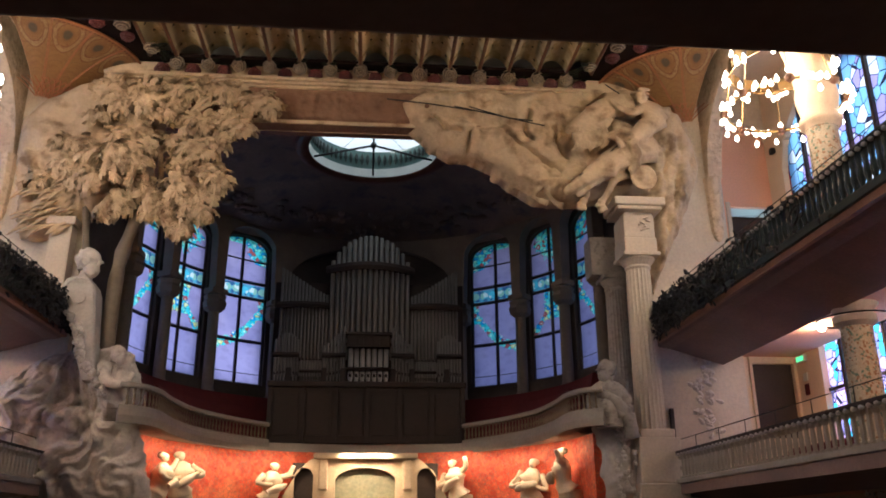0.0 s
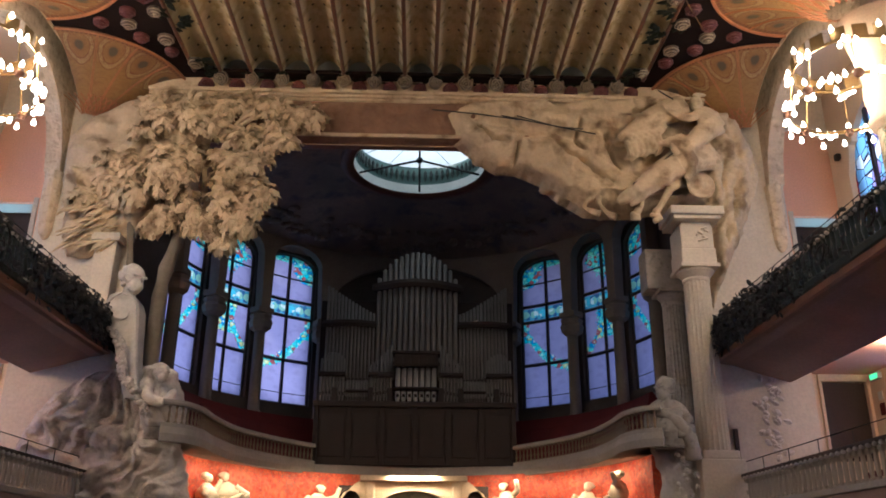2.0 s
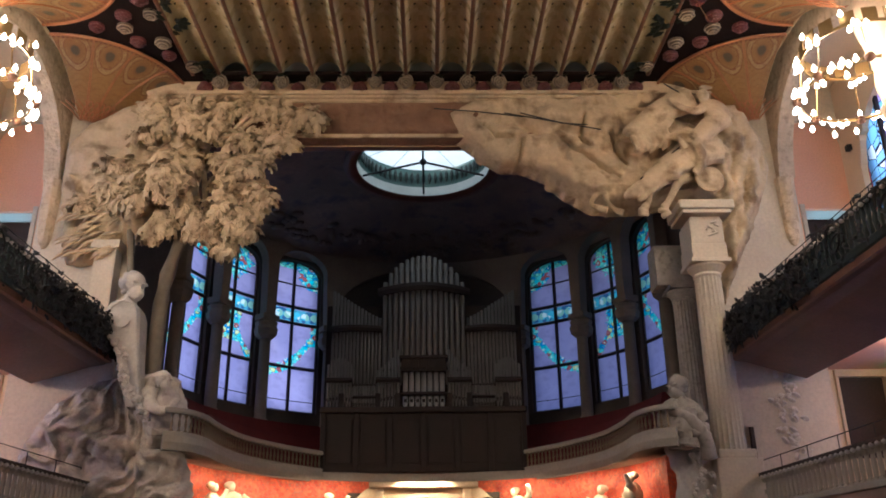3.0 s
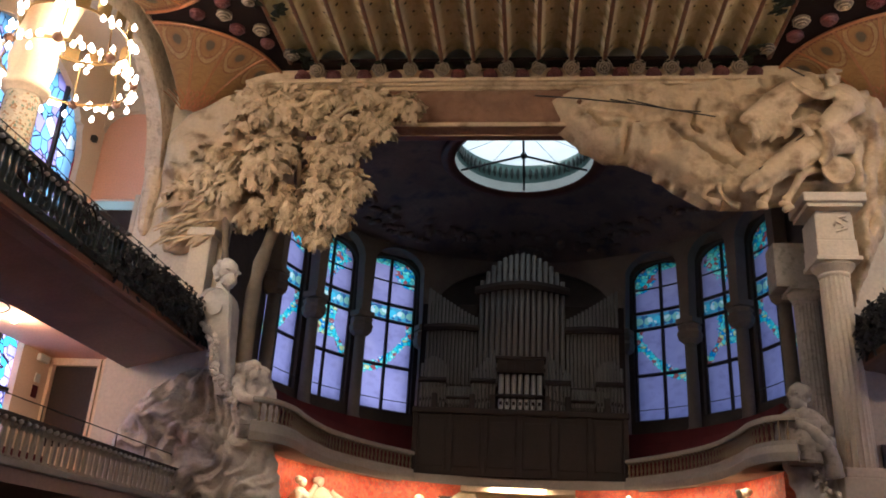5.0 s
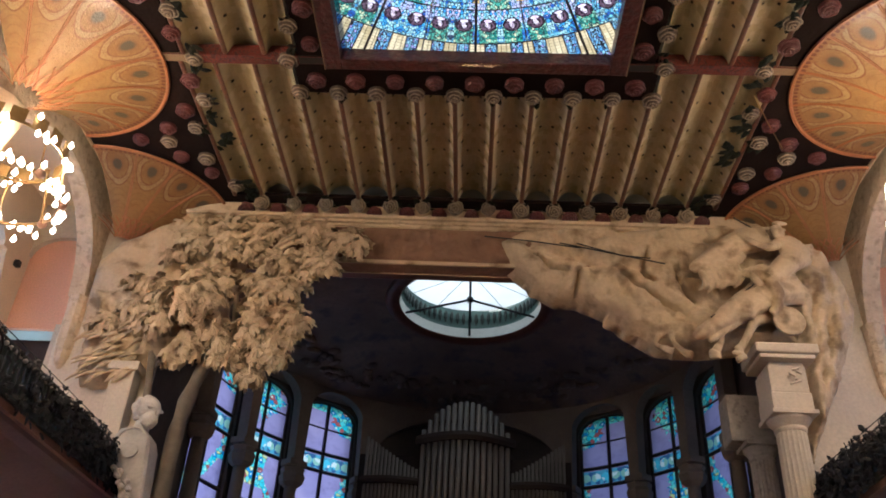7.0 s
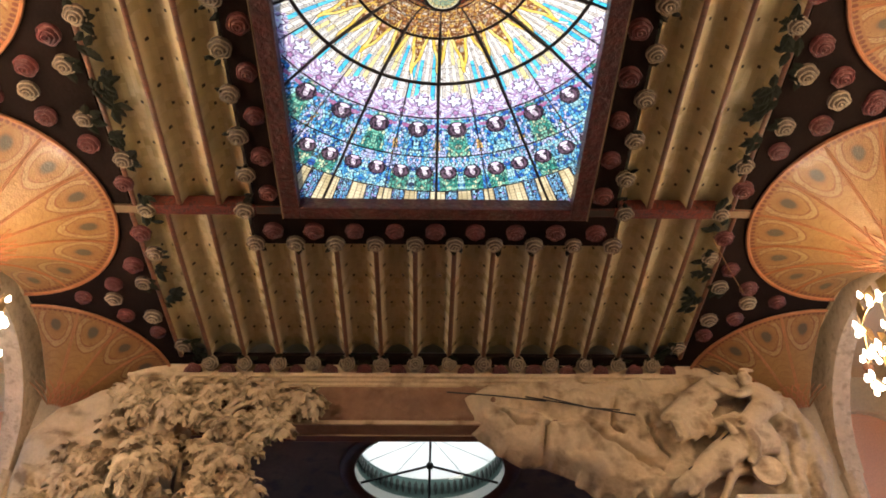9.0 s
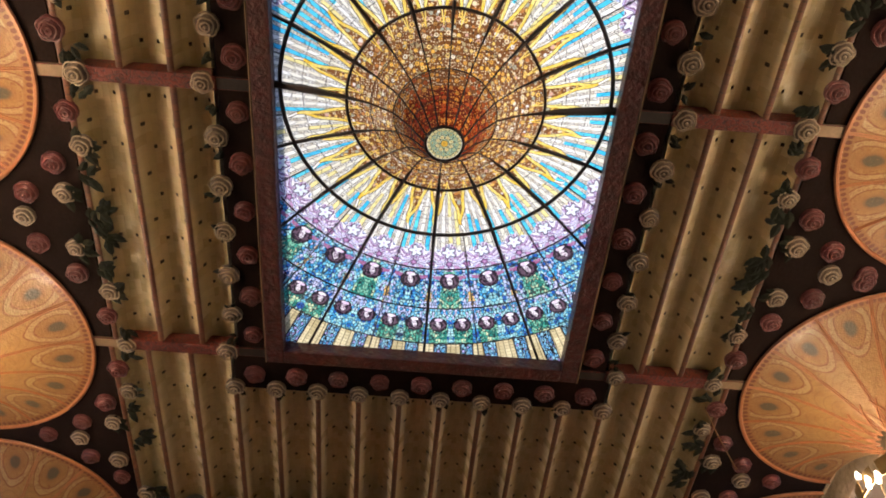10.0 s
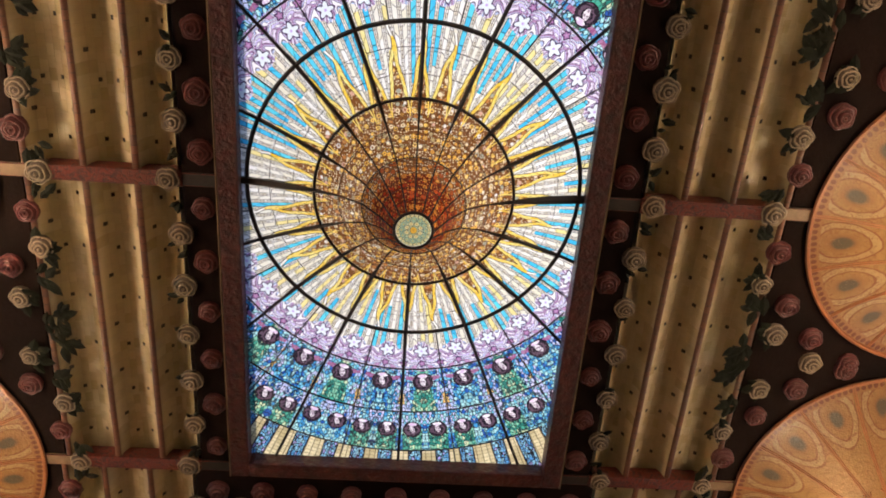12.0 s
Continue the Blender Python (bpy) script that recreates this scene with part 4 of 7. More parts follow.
for _s in (-1, 1):
    _in = math.pi if _s > 0 else 0.0
    for _yb in (YB, YC, YC - 6.78):
        for _x, _d in ((7.1, 1.55), (7.65, 2.7), (7.2, 2.2), (7.0, 3.1), (7.15, 3.4)):
            for _w in (-1, 1):
                leaves(_s * _x, _yb + _w * _d, _in, 8, 1.5, 0.36)
        for _w in (-1, 1):
            leaves(_s * 7.0, _yb + _w * 0.5, _in + _w * _s * 0.9, 5, 0.8, 0.34)
    for _k in range(14):
        leaves(_s * 4.4, YC + 6.4 - 1.0 * _k, 0.0 if _s > 0 else math.pi, 3, 1.4, 0.24)
    leaves(_s * 7.1, -0.85, _in, 9, 1.4, 0.4)
    leaves(_s * 6.9, -0.4, _in - 0.6 * _s, 8, 1.2, 0.4)
_c = solid("leaf_border", bm, LEAF_TILE, "dark green ceramic leaves bordering the vaulted ceiling", kind="structure")
_c.matrix_world = CEIL

# ---- apse behind the stage mouth ----
AY, AR = 29.5, 9.3
WINDOWS = [(s * c, h) for s in (-1, 1) for c, h in ((38.4, 8.0), (57.4, 7.4), (75.6, 8.2))]


def apse_point(a, d, z):
    return Vector(((AR + d) * math.sin(radians(a)), AY + (AR + d) * math.cos(radians(a)), z))


def apse_opening(a):
    for c, h in WINDOWS:
        if abs(a - c) < h:
            return [(8.1, arch_top(a, c, h, 14.2, 0.75))]
    return []


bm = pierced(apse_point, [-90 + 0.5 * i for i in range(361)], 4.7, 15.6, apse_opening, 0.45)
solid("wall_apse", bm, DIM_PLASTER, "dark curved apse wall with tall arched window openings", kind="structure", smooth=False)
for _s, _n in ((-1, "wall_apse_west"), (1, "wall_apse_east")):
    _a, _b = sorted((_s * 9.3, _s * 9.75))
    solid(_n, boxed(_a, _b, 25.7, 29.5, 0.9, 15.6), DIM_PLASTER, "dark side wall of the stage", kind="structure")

# vault of the apse with the round lantern
LY, LR, LZ = 30.8, 2.7, 16.6


def apse_edge(a):
    """Outer edge of the apse from the lantern's axis in a direction."""
    dx, dy = math.sin(a), math.cos(a)
    best = 0.0
    for k in range(1, 150):
        r = k * 0.1
        x, y = r * dx, LY + r * dy
        inside = y > 25.7 and abs(x) < 9.35 and (y < AY or math.hypot(x, y - AY) < 9.35)
        if inside:
            best = r
    return best + 0.1


bm = bmesh.new()
_rows = []
for _i in range(96):
    _a = 2 * math.pi * _i / 96
    _e = apse_edge(_a)
    _rows.append([bm.verts.new(((LR + (_e - LR) * t) * math.sin(_a), LY + (LR + (_e - LR) * t) * math.cos(_a), LZ + 0.1 - 1.7 * t ** 1.6)) for t in [k / 8 for k in range(9)]])
for _i in range(96):
    _p, _q = _rows[_i], _rows[(_i + 1) % 96]
    for _k in range(8):
        _f = bm.faces.new((_p[_k], _p[_k + 1], _q[_k + 1], _q[_k]))
        _f.smooth = True
solid("ceiling_apse", bm, VAULT_PLASTER, "dark painted vault over the organ", kind="structure")
# low relief garland round the vault
bm = bmesh.new()
_rg = random.Random(12)
for _i in range(150):
    _a = radians(_rg.uniform(-112, 112))
    _e = apse_edge(_a)
    _t = _rg.uniform(0.55, 0.78)
    _r = LR + (_e - LR) * _t
    _m = Matrix.Translation((_r * math.sin(_a), LY + _r * math.cos(_a), LZ + 0.06 - 1.7 * _t ** 1.6)) @ Matrix.Rotation(_rg.uniform(0, 3), 4, "Z") @ Matrix.Diagonal((_rg.uniform(0.16, 0.42), _rg.uniform(0.12, 0.26), 0.14, 1))
    bmesh.ops.create_icosphere(bm, subdivisions=1, radius=1, matrix=_m)
solid("vault_garland", bm, VAULT_PLASTER, "dark moulded garland on the vault over the organ", kind="structure", smooth=True)
# slab and upper walls added out of view to stop sky leaking in
bm = bmesh.new()
lathe(bm, [(3.1, 17.9), (10.6, 17.9), (10.6, 18.1), (3.1, 18.1), (3.1, 17.9)], 48, place=(0, LY, 0), caps=False)
add_box(bm, -11.9, 11.9, 25.3, 26.2, 16.6, 18.0)
for _s in (-1, 1):
    add_box(bm, *sorted((_s * 9.75, _s * 11.9)), 26.0, 42.0, 15.0, 18.0)
add_box(bm, -11.9, 11.9, 39.6, 40.2, 15.3, 18.0)
solid("roof_apse", bm, DIM_PLASTER, "unseen roof deck over the apse with a round opening", kind="structure")
lantern = thing("roof_lantern", "round glazed roof lantern with a green drum over the organ", "skylight", place=(0, LY, LZ))
bm = bmesh.new()
lathe(bm, [(LR - 0.06, 0.06), (LR + 0.1, -0.08), (LR + 0.42, -0.06), (LR + 0.5, 0.1), (LR - 0.06, 0.06)], 64, caps=False)
part("rim", bm, TERRACOTTA, lantern, "red-brown round rim", True)
bm = bmesh.new()
lathe(bm, [(LR - 0.05, 0.42), (LR - 0.05, 0.8), (LR - 0.05, 1.35), (LR + 0.02, 1.35), (LR + 0.02, 0.42)], 64, caps=False)
part("drum", bm, VERDIGRIS, lantern, "green drum wall", True)
bm = bmesh.new()
lathe(bm, [(LR - 0.08, 0.02), (LR - 0.08, 0.42), (LR + 0.02, 0.42), (LR + 0.02, 0.02)], 64, caps=False)
part("white_band", bm, WHITE, lantern, "white inner band")
for _i in range(64):
    _a = 2 * math.pi * _i / 64
    bm = bmesh.new()
    lathe(bm, [(0.02, 0.0), (0.08, 0.2), (0.07, 0.4), (0.03, 0.5)], 6, place=((LR - 0.16) * math.sin(_a), (LR - 0.16) * math.cos(_a), 0.55))
    if _i == 0:
        _tooth = part("leaf_tooth", bm, GREEN_BRONZE, lantern)
    else:
        bm.free()
        share("leaf_tooth", _tooth, lantern, Matrix.Rotation(-_a, 4, "Z"))
_frost = Mat("frosted_roof_glass")
_p = _frost.coords()
FROST = _frost.stained(_frost.mix(_frost.noise(_p, 1.5, 3), (0.62, 0.66, 0.63), (0.50, 0.56, 0.54)))
bm = bmesh.new()
lathe(bm, [(LR - 0.06, 1.25), (1.8, 1.4), (0.9, 1.48), (0.01, 1.5)], 48, caps=False)
part("roof_glass", bm, FROST, lantern, "frosted white roof glass", True)
for _i in range(12):
    _a = 2 * math.pi * _i / 12
    bm = bmesh.new()
    tube(bm, [(0.05 * math.sin(_a), 0.05 * math.cos(_a), 1.47), (LR * math.sin(_a), LR * math.cos(_a), 1.22)], 0.012, 5)
    part("glazing_bar", bm, VERDIGRIS, lantern)
for _i in range(4):
    _a = radians((0, 70, 180, 290)[_i])
    bm = bmesh.new()
    tube(bm, [(0, 0, 0.28), (LR * math.sin(_a), LR * math.cos(_a), 0.12)], 0.045, 6)
    part("spoke", bm, IRON, lantern)
bm = bmesh.new()
bmesh.ops.create_uvsphere(bm, u_segments=12, v_segments=8, radius=0.14, matrix=Matrix.Translation((0, 0, 0.28)))
part("hub", bm, IRON, lantern, smooth=True)


def garland_material(name, swag, flip):
    """Lilac glass with a band of roundels and a hanging garland; u runs across the window, v is the height over the sill in metres."""
    m = Mat(name)
    u, v, _ = m.xyz(m.coords("UV"))
    if flip:
        u = (u * -1.0) + 1.0
    uv = m.vec(u * 2.1, v, 0.0)
    c = m.mix(m.noise(uv, 0.8, 3), (0.27, 0.255, 0.50), (0.42, 0.40, 0.67))
    c = m.mix((m.noise(uv, 2.2, 4) - 0.5) * 2.4, c, (0.19, 0.17, 0.36))
    c = m.mix((m.noise(uv, 0.5, 2) - 0.5) * 2.0, c, (0.52, 0.47, 0.66))
    blot = m.cells(uv, 5.6, random=0.9)
    tone = m.xyz(blot.outputs["Color"])
    leaf = m.mix(tone[0], (0.02, 0.66, 0.82), (0.26, 0.88, 0.70))
    leaf = m.mix(tone[2].gt(0.7), leaf, (0.02, 0.35, 0.75))
    leaf = m.mix(tone[1].gt(0.84) * v.lt(4.0), leaf, (0.72, 0.80, 0.34))
    leaf = m.mix(tone[1].lt(0.13), leaf, (0.42, 0.12, 0.13))
    core = Sock(m.t, blot.outputs["Distance"])
    leaf = m.mix(core.lt(0.26), leaf, (0.80, 0.93, 0.78))
    leaf = m.mix(core.lt(0.14), leaf, (0.08, 0.42, 0.50))
    ragged = m.noise(uv, 5.0, 4) * 0.8 - 0.4
    if swag == "side":
        s = u - 0.12
        curve = s * s * 2.6 + 1.8
        on = ((v - curve).abs() + ragged * 0.55).lt(0.22)
        corner = (u - 1.0) * (u - 1.0) * 4.0 + (v - 6.5) * (v - 6.5) * 0.75
        on = on + (corner + ragged).lt(0.7) + ((u - 0.93).abs() + ragged * 0.3).lt(0.07) * v.between(3.0, 4.0) + (v + ragged * 0.3).gt(6.5)
    else:
        s = (u - 0.5).abs()
        curve = (s - 0.62) * (s - 0.62) * 4.6 + 2.0
        on = ((v - curve).abs() + ragged * 0.55).lt(0.22)
        cord = (s + ragged * 0.35).lt(0.2) * v.between(2.6, 4.0)
        star = (s * 1.4 + (v - 6.2).abs() * 0.5 + ragged).lt(0.55)
        on = on + cord + star + (v + ragged * 0.3).gt(6.55)
    c = m.mix(on.least(1.0), c, leaf)
    ring = ((u * 6.0).fract() - 0.5).abs()
    centre = (ring * ring * 0.14 + (v - 4.33) * (v - 4.33)).sqrt() + ragged * 0.12
    disc = m.mix((u * 2.0).fract().gt(0.5), (0.10, 0.62, 0.80), (0.30, 0.62, 0.52))
    disc = m.mix(tone[0].gt(0.62), disc, (0.70, 0.88, 0.86))
    c = m.mix(v.between(4.05, 4.6), c, m.mix(centre.lt(0.17), m.mix(tone[1].gt(0.4), (0.05, 0.16, 0.34), (0.10, 0.45, 0.62)), disc))
    c = m.mix((Sock(m.t, m.cells(uv, 5.6, "DISTANCE_TO_EDGE", 0.9).outputs[0]).lt(0.03)) * on.least(1.0) * 0.8, c, (0.02, 0.04, 0.06))
    return m.stained(c)


GARLANDS = {(k, f): garland_material("lilac_garland_glass", k, f) for k in ("side", "mid") for f in (False, True)}


def apse_window(c, h, number):
    w = tagged(new(f"window_{number}"), "tall arched stained glass window, lilac with blue and green garlands", "window", "windows round the apse", "structure")
    z0, spring, rise = 8.1, 14.2, 0.75
    kind = "mid" if 50 < abs(c) < 65 else "side"
    mat = GARLANDS[kind, c > 0 if kind == "side" else False]
    rows = (0.0, 1.95, 3.95, 4.7, 5.75, 7.0)

    def at(u, d, z):
        return apse_point(c + h * (2 * u - 1), 0.22 + d, z)

    for col in range(2):
        for lo, hi in zip(rows, rows[1:]):
            bm = bmesh.new()
            uv = bm.loops.layers.uv.new("UVMap")
            n = 6
            pts = []
            for i in range(n + 1):
                u = (col + i / n) / 2
                top = arch_top(c + h * (2 * u - 1), c, h, spring, rise) - z0
                pts.append([(bm.verts.new(at(u, 0, z0 + min(v, top))), u, min(v, top)) for v in (lo, hi)])
            for p, q in zip(pts, pts[1:]):
                quad = (p[0], q[0], q[1], p[1])
                if q[1][2] - q[0][2] < 1e-3 and p[1][2] - p[0][2] < 1e-3:
                    continue
                f = bm.faces.new([k[0] for k in quad])
                for loop, k in zip(f.loops, quad):
                    loop[uv].uv = (k[1], k[2])
            part("pane", bm, mat, w)
    for u, t in ((0.02, 0.05), (0.5, 0.055), (0.98, 0.05)):
        bm = bmesh.new()
        top = arch_top(c + h * (2 * u - 1), c, h, spring, rise)
        tube(bm, [at(u, -0.03, z0), at(u, -0.03, top)], t * 1.5, 4)
        part("mullion", bm, LEAD, w)
    for v in rows[:-1]:
        bm = bmesh.new()
        tube(bm, [at(i / 6, -0.03, z0 + v) for i in range(7)], 0.08 if v in (0.0, 1.95, 3.95, 4.7) else 0.04, 4)
        part("transom", bm, LEAD, w)
    bm = bmesh.new()
    tube(bm, [at(i / 12, -0.03, arch_top(c + h * (i / 6 - 1), c, h, spring, rise)) for i in range(13)], 0.05, 4)
    part("arch_bar", bm, LEAD, w)
    bm = bmesh.new()
    tube(bm, [apse_point(c + h * (2 * u - 1), -0.15, z0 + 0.42) for u in (0, 0.5, 1)], 0.018, 4)
    part("hand_bar", bm, IRON, w, "thin iron bar before the glass")
    return w


for _k, (_c, _h) in enumerate(WINDOWS):
    apse_window(_c, _h, _k + 1)


# columns and arcade stand against the windows; their shade is in this darker colour
DIM_STONE = worn("backlit_brown_stone", (0.20, 0.16, 0.135), (0.14, 0.112, 0.095), 0.85, 0.9, 10, 0.5)
_piers = (28.5, 48.6, 66.0, 85.0)


def arcade_opening(a):
    for lo, hi in zip(_piers, _piers[1:]):
        if lo + 1.7 < abs(a) < hi - 1.7:
            c, h = (lo + hi) / 2, (hi - lo) / 2 - 1.7
            return [(11.0, arch_top(abs(a), c, h, 14.2, 1.0))]
    if abs(a) < _piers[0] - 2.0:
        return [(11.0, arch_top(a, 0, _piers[0] - 2.0, 12.6, 2.4))]
    return []


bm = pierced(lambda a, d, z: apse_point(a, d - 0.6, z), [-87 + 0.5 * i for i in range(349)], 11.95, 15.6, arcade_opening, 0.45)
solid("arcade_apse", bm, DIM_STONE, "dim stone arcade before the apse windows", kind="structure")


def apse_column(a):
    p = apse_point(a, -0.35, 0)
    col = thing("stone_column", "slender grey stone column with a carved capital between apse windows", "column", "columns round the apse", place=(p.x, p.y, 0))
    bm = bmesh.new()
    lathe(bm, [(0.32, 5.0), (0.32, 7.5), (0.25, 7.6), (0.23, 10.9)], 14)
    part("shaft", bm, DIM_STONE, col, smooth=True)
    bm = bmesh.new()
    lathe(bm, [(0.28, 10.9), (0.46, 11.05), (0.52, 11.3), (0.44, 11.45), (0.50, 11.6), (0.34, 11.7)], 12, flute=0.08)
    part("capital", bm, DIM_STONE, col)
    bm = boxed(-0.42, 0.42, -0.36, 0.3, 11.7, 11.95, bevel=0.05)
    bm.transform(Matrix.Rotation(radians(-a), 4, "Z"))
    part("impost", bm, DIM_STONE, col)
    return col


for _s in (-1, 1):
    for _a in (28.5, 48.6, 66.0, 85.0):
        apse_column(_s * _a)

# ---- gallery round the stage ----
GALLERY = [(6.75, 23.35), (6.45, 23.5), (6.2, 23.85), (6.02, 24.6), (6.02, 25.6), (5.95, 26.7), (5.8, 27.8), (5.45, 28.9), (4.85, 30.2), (4.25, 31.2), (3.72, 32.0)]


def smooth_path(pts, n=5):
    out = []
    for i in range(len(pts) - 1):
        p0, p1, p2, p3 = (Vector(pts[max(0, min(len(pts) - 1, i + k))]) for k in (-1, 0, 1, 2))
        for j in range(n):
            t = j / n
            out.append(0.5 * ((2 * p1) + (p2 - p0) * t + (2 * p0 - 5 * p1 + 4 * p2 - p3) * t * t + (3 * p1 - p0 - 3 * p2 + p3) * t ** 3))
    return out + [Vector(pts[-1])]


RAIL_Z = 5.77
bm = bmesh.new()
_in = smooth_path(GALLERY)
_front = [Vector((-p.x, p.y)) for p in _in] + [Vector((x, 32.0 + 0.55 * (1 - (x / 3.72) ** 2))) for x in (-2.8, -1.8, -0.9, 0, 0.9, 1.8, 2.8)] + [Vector((p.x, p.y)) for p in reversed(_in)]
_o = []
for p in _front:
    a = math.atan2(p.x, max(0.01, p.y - AY) if p.y > AY else p.y - AY)
    q = Vector((math.copysign(abs(p.x) + 0.45 if p.y < 25.7 else 9.3, p.x), p.y)) if p.y < AY else AY * Vector((0, 1)) + Vector((p.x, p.y - AY)).normalized() * 9.3
    _o.append(q)
for _z, _flip in ((4.72, True), (5.05, False)):
    _lo = [bm.verts.new((p.x, p.y, _z)) for p in _front]
    _hi = [bm.verts.new((q.x, q.y, _z)) for q in _o]
    for i in range(len(_front) - 1):
        f = (_lo[i], _lo[i + 1], _hi[i + 1], _hi[i])
        bm.faces.new(f)
    if _flip:
        _keep = _lo
    else:
        for i in range(len(_front) - 1):
            bm.faces.new((_keep[i], _keep[i + 1], _lo[i + 1], _lo[i]))
solid("gallery_floor", bm, GALLERY_STONE, "grey stone edge and floor of the organ gallery", kind="structure")
for _s in (-1, 1):
    g = thing("gallery_balustrade", "curved pale stone balustrade of the organ gallery", "balustrade", "balustrades of the organ gallery")
    path = [(_s * p.x, p.y, 0) for p in smooth_path(GALLERY, 8)]
    bm = sweep_section(bmesh.new(), [(x, y, RAIL_Z - 0.14) for x, y, _ in path], [(-0.1, 0), (0.1, 0), (0.12, 0.06), (0.09, 0.14), (-0.09, 0.14), (-0.12, 0.06)])
    part("handrail", bm, GALLERY_STONE, g)
    bm = sweep_section(bmesh.new(), [(x, y, 5.05) for x, y, _ in path], [(-0.11, 0), (0.11, 0), (0.11, 0.1), (-0.11, 0.1)])
    part("plinth", bm, GALLERY_STONE, g)
    bm = sweep_section(bmesh.new(), [(x, y, 4.66) for x, y, _ in path], [(-0.14, 0), (0.14, 0), (0.18, 0.2), (0.12, 0.385), (-0.12, 0.385), (-0.18, 0.2)])
    part("cornice", bm, GALLERY_STONE, g)
    first = None
    dist = 0.0
    for p, q in zip(path, path[1:]):
        d = (Vector(q) - Vector(p)).length
        dist += d
        while dist > 0.2:
            dist -= 0.2
            m = Matrix.Translation(Vector(p).lerp(Vector(q), 1 - dist / d) + Vector((0, 0, 5.15)))
            if first is None:
                bm = bmesh.new()
                lathe(bm, [(0.05, 0), (0.05, 0.05), (0.022, 0.08), (0.042, 0.2), (0.02, 0.36), (0.045, 0.44), (0.045, 0.48)], 8)
                first = part("baluster", bm, BALUSTER_GLASS, g, smooth=True)
                first.matrix_basis = m
            else:
                share("baluster", first, g, m)

# choir seats behind the balustrade: stepped red benches
for _s in (-1, 1):
    for _k in range(3):
        bm = bmesh.new()
        n = 14
        a0, a1 = radians(27), radians(88)
        rows = []
        for i in range(n + 1):
            a = _s * (a0 + (a1 - a0) * i / n)
            r0, r1 = 6.3 + _k * 0.95, 6.3 + _k * 0.95 + 0.55
            z0, z1 = 5.05, 5.75 + 0.62 * _k
            rows.append([bm.verts.new((r * math.sin(a), AY + r * math.cos(a), z)) for r, z in ((r0, z0), (r0, z1), (r0 + 0.1, z1 + 0.42), (r0 + 0.2, z1 + 0.42), (r1, z1), (r1, z0))])
        for p, q in zip(rows, rows[1:]):
            for i in range(6):
                bm.faces.new((p[i], q[i], q[(i + 1) % 6], p[(i + 1) % 6]))
        bm.faces.new(rows[0])
        bm.faces.new(rows[-1])
        bmesh.ops.recalc_face_normals(bm, faces=bm.faces)
        solid("choir_bench", bm, VELVET, "long curved dark red choir bench on the organ gallery", "bench", group="choir benches")

# ---- organ ----
organ = thing("pipe_organ", "large dark pipe organ with grey tin pipes in three towers", "organ")
OY = 34.0


BRIGHT_PIPE = worn("polished_pipe_tin", (0.50, 0.48, 0.46), (0.38, 0.36, 0.35), 0.4, 1.0, 30, 0.05, metal=0.4)


def organ_pipe(x, y, z0, z1, r, mouth, metal=PIPE):
    bm = bmesh.new()
    lathe(bm, [(r * 0.35, z0), (r, z0 + min(0.55, (z1 - z0) * 0.2)), (r, z1)], 10, place=(x, y, 0))
    ob = part("pipe", bm, metal, organ, smooth=True)
    if mouth:
        h = z0 + min(0.55, (z1 - z0) * 0.2)
        part("pipe_mouth", boxed(x - r * 0.55, x + r * 0.55, y - r * 1.08, y - r * 0.6, h + 0.03, h + 0.16), ORGAN_WOOD, ob)


def rank(x0, x1, n, y, z0, top, r=None, bulge=0.0, mouth=True, metal=PIPE):
    w = (x1 - x0) / n
    for i in range(n):
        t = (i + 0.5) / n
        x = x0 + (x1 - x0) * t
        organ_pipe(x, y - bulge * math.sin(math.pi * t), z0, top(t), r or abs(w) * 0.40, mouth, metal)


def band(x0, x1, y, z0, z1, bulge=0.0, d=0.3):
    n = 10
    path = [(x0 + (x1 - x0) * i / n, y - bulge * math.sin(math.pi * i / n), z0) for i in range(n + 1)]
    part("case_band", sweep_section(bmesh.new(), path, [(-d, 0), (0.16, 0), (0.2, (z1 - z0) * 0.5), (0.16, z1 - z0), (-d, z1 - z0)]), ORGAN_WOOD, organ)


rank(-1.7, 1.7, 15, OY, 8.5, lambda t: 12.3 + 1.5 * math.sin(math.pi * t) ** 0.42, bulge=0.75)
band(-1.78, 1.78, OY, 12.3, 12.62, 0.78)
for _s in (-1, 1):
    rank(_s * 1.72, _s * 3.75, 14, OY, 7.9, lambda t: 11.35 + 1.25 * t ** 1.3, bulge=0.2)
    band(*sorted((_s * 1.72, _s * 3.8)), OY, 10.75, 11.0, 0.22)
    rank(_s * 0.92, _s * 1.85, 7, OY - 0.6, 7.45, lambda t: 10.0 - 1.0 * t ** 0.8)
    band(*sorted((_s * 0.92, _s * 1.88)), OY - 0.55, 8.58, 8.76, d=0.1)
    rank(_s * 2.82, _s * 3.82, 8, OY - 0.5, 7.45, lambda t: 9.1 + 0.5 * math.sin(math.pi * (t * 0.8 + 0.1)))
    band(*sorted((_s * 2.8, _s * 3.86)), OY - 0.45, 8.6, 8.78, d=0.1)
    rank(_s * 1.9, _s * 2.78, 8, OY - 0.35, 7.45, lambda t: 8.5)
    band(*sorted((_s * 1.9, _s * 2.78)), OY - 0.3, 8.0, 8.1, d=0.1)
    for _x in (0.98, 1.72, 3.1):
        part("case_finial", boxed(*sorted((_s * _x - 0.1, _s * _x + 0.1)), 32.3, 32.5, 7.4, 7.95, bevel=0.03), ORGAN_WOOD, organ)
rank(-0.83, 0.83, 7, OY - 0.85, 7.4, lambda t: 8.9, mouth=True, metal=BRIGHT_PIPE)
band(-0.88, 0.88, OY - 1.0, 7.98, 8.1, d=0.12)
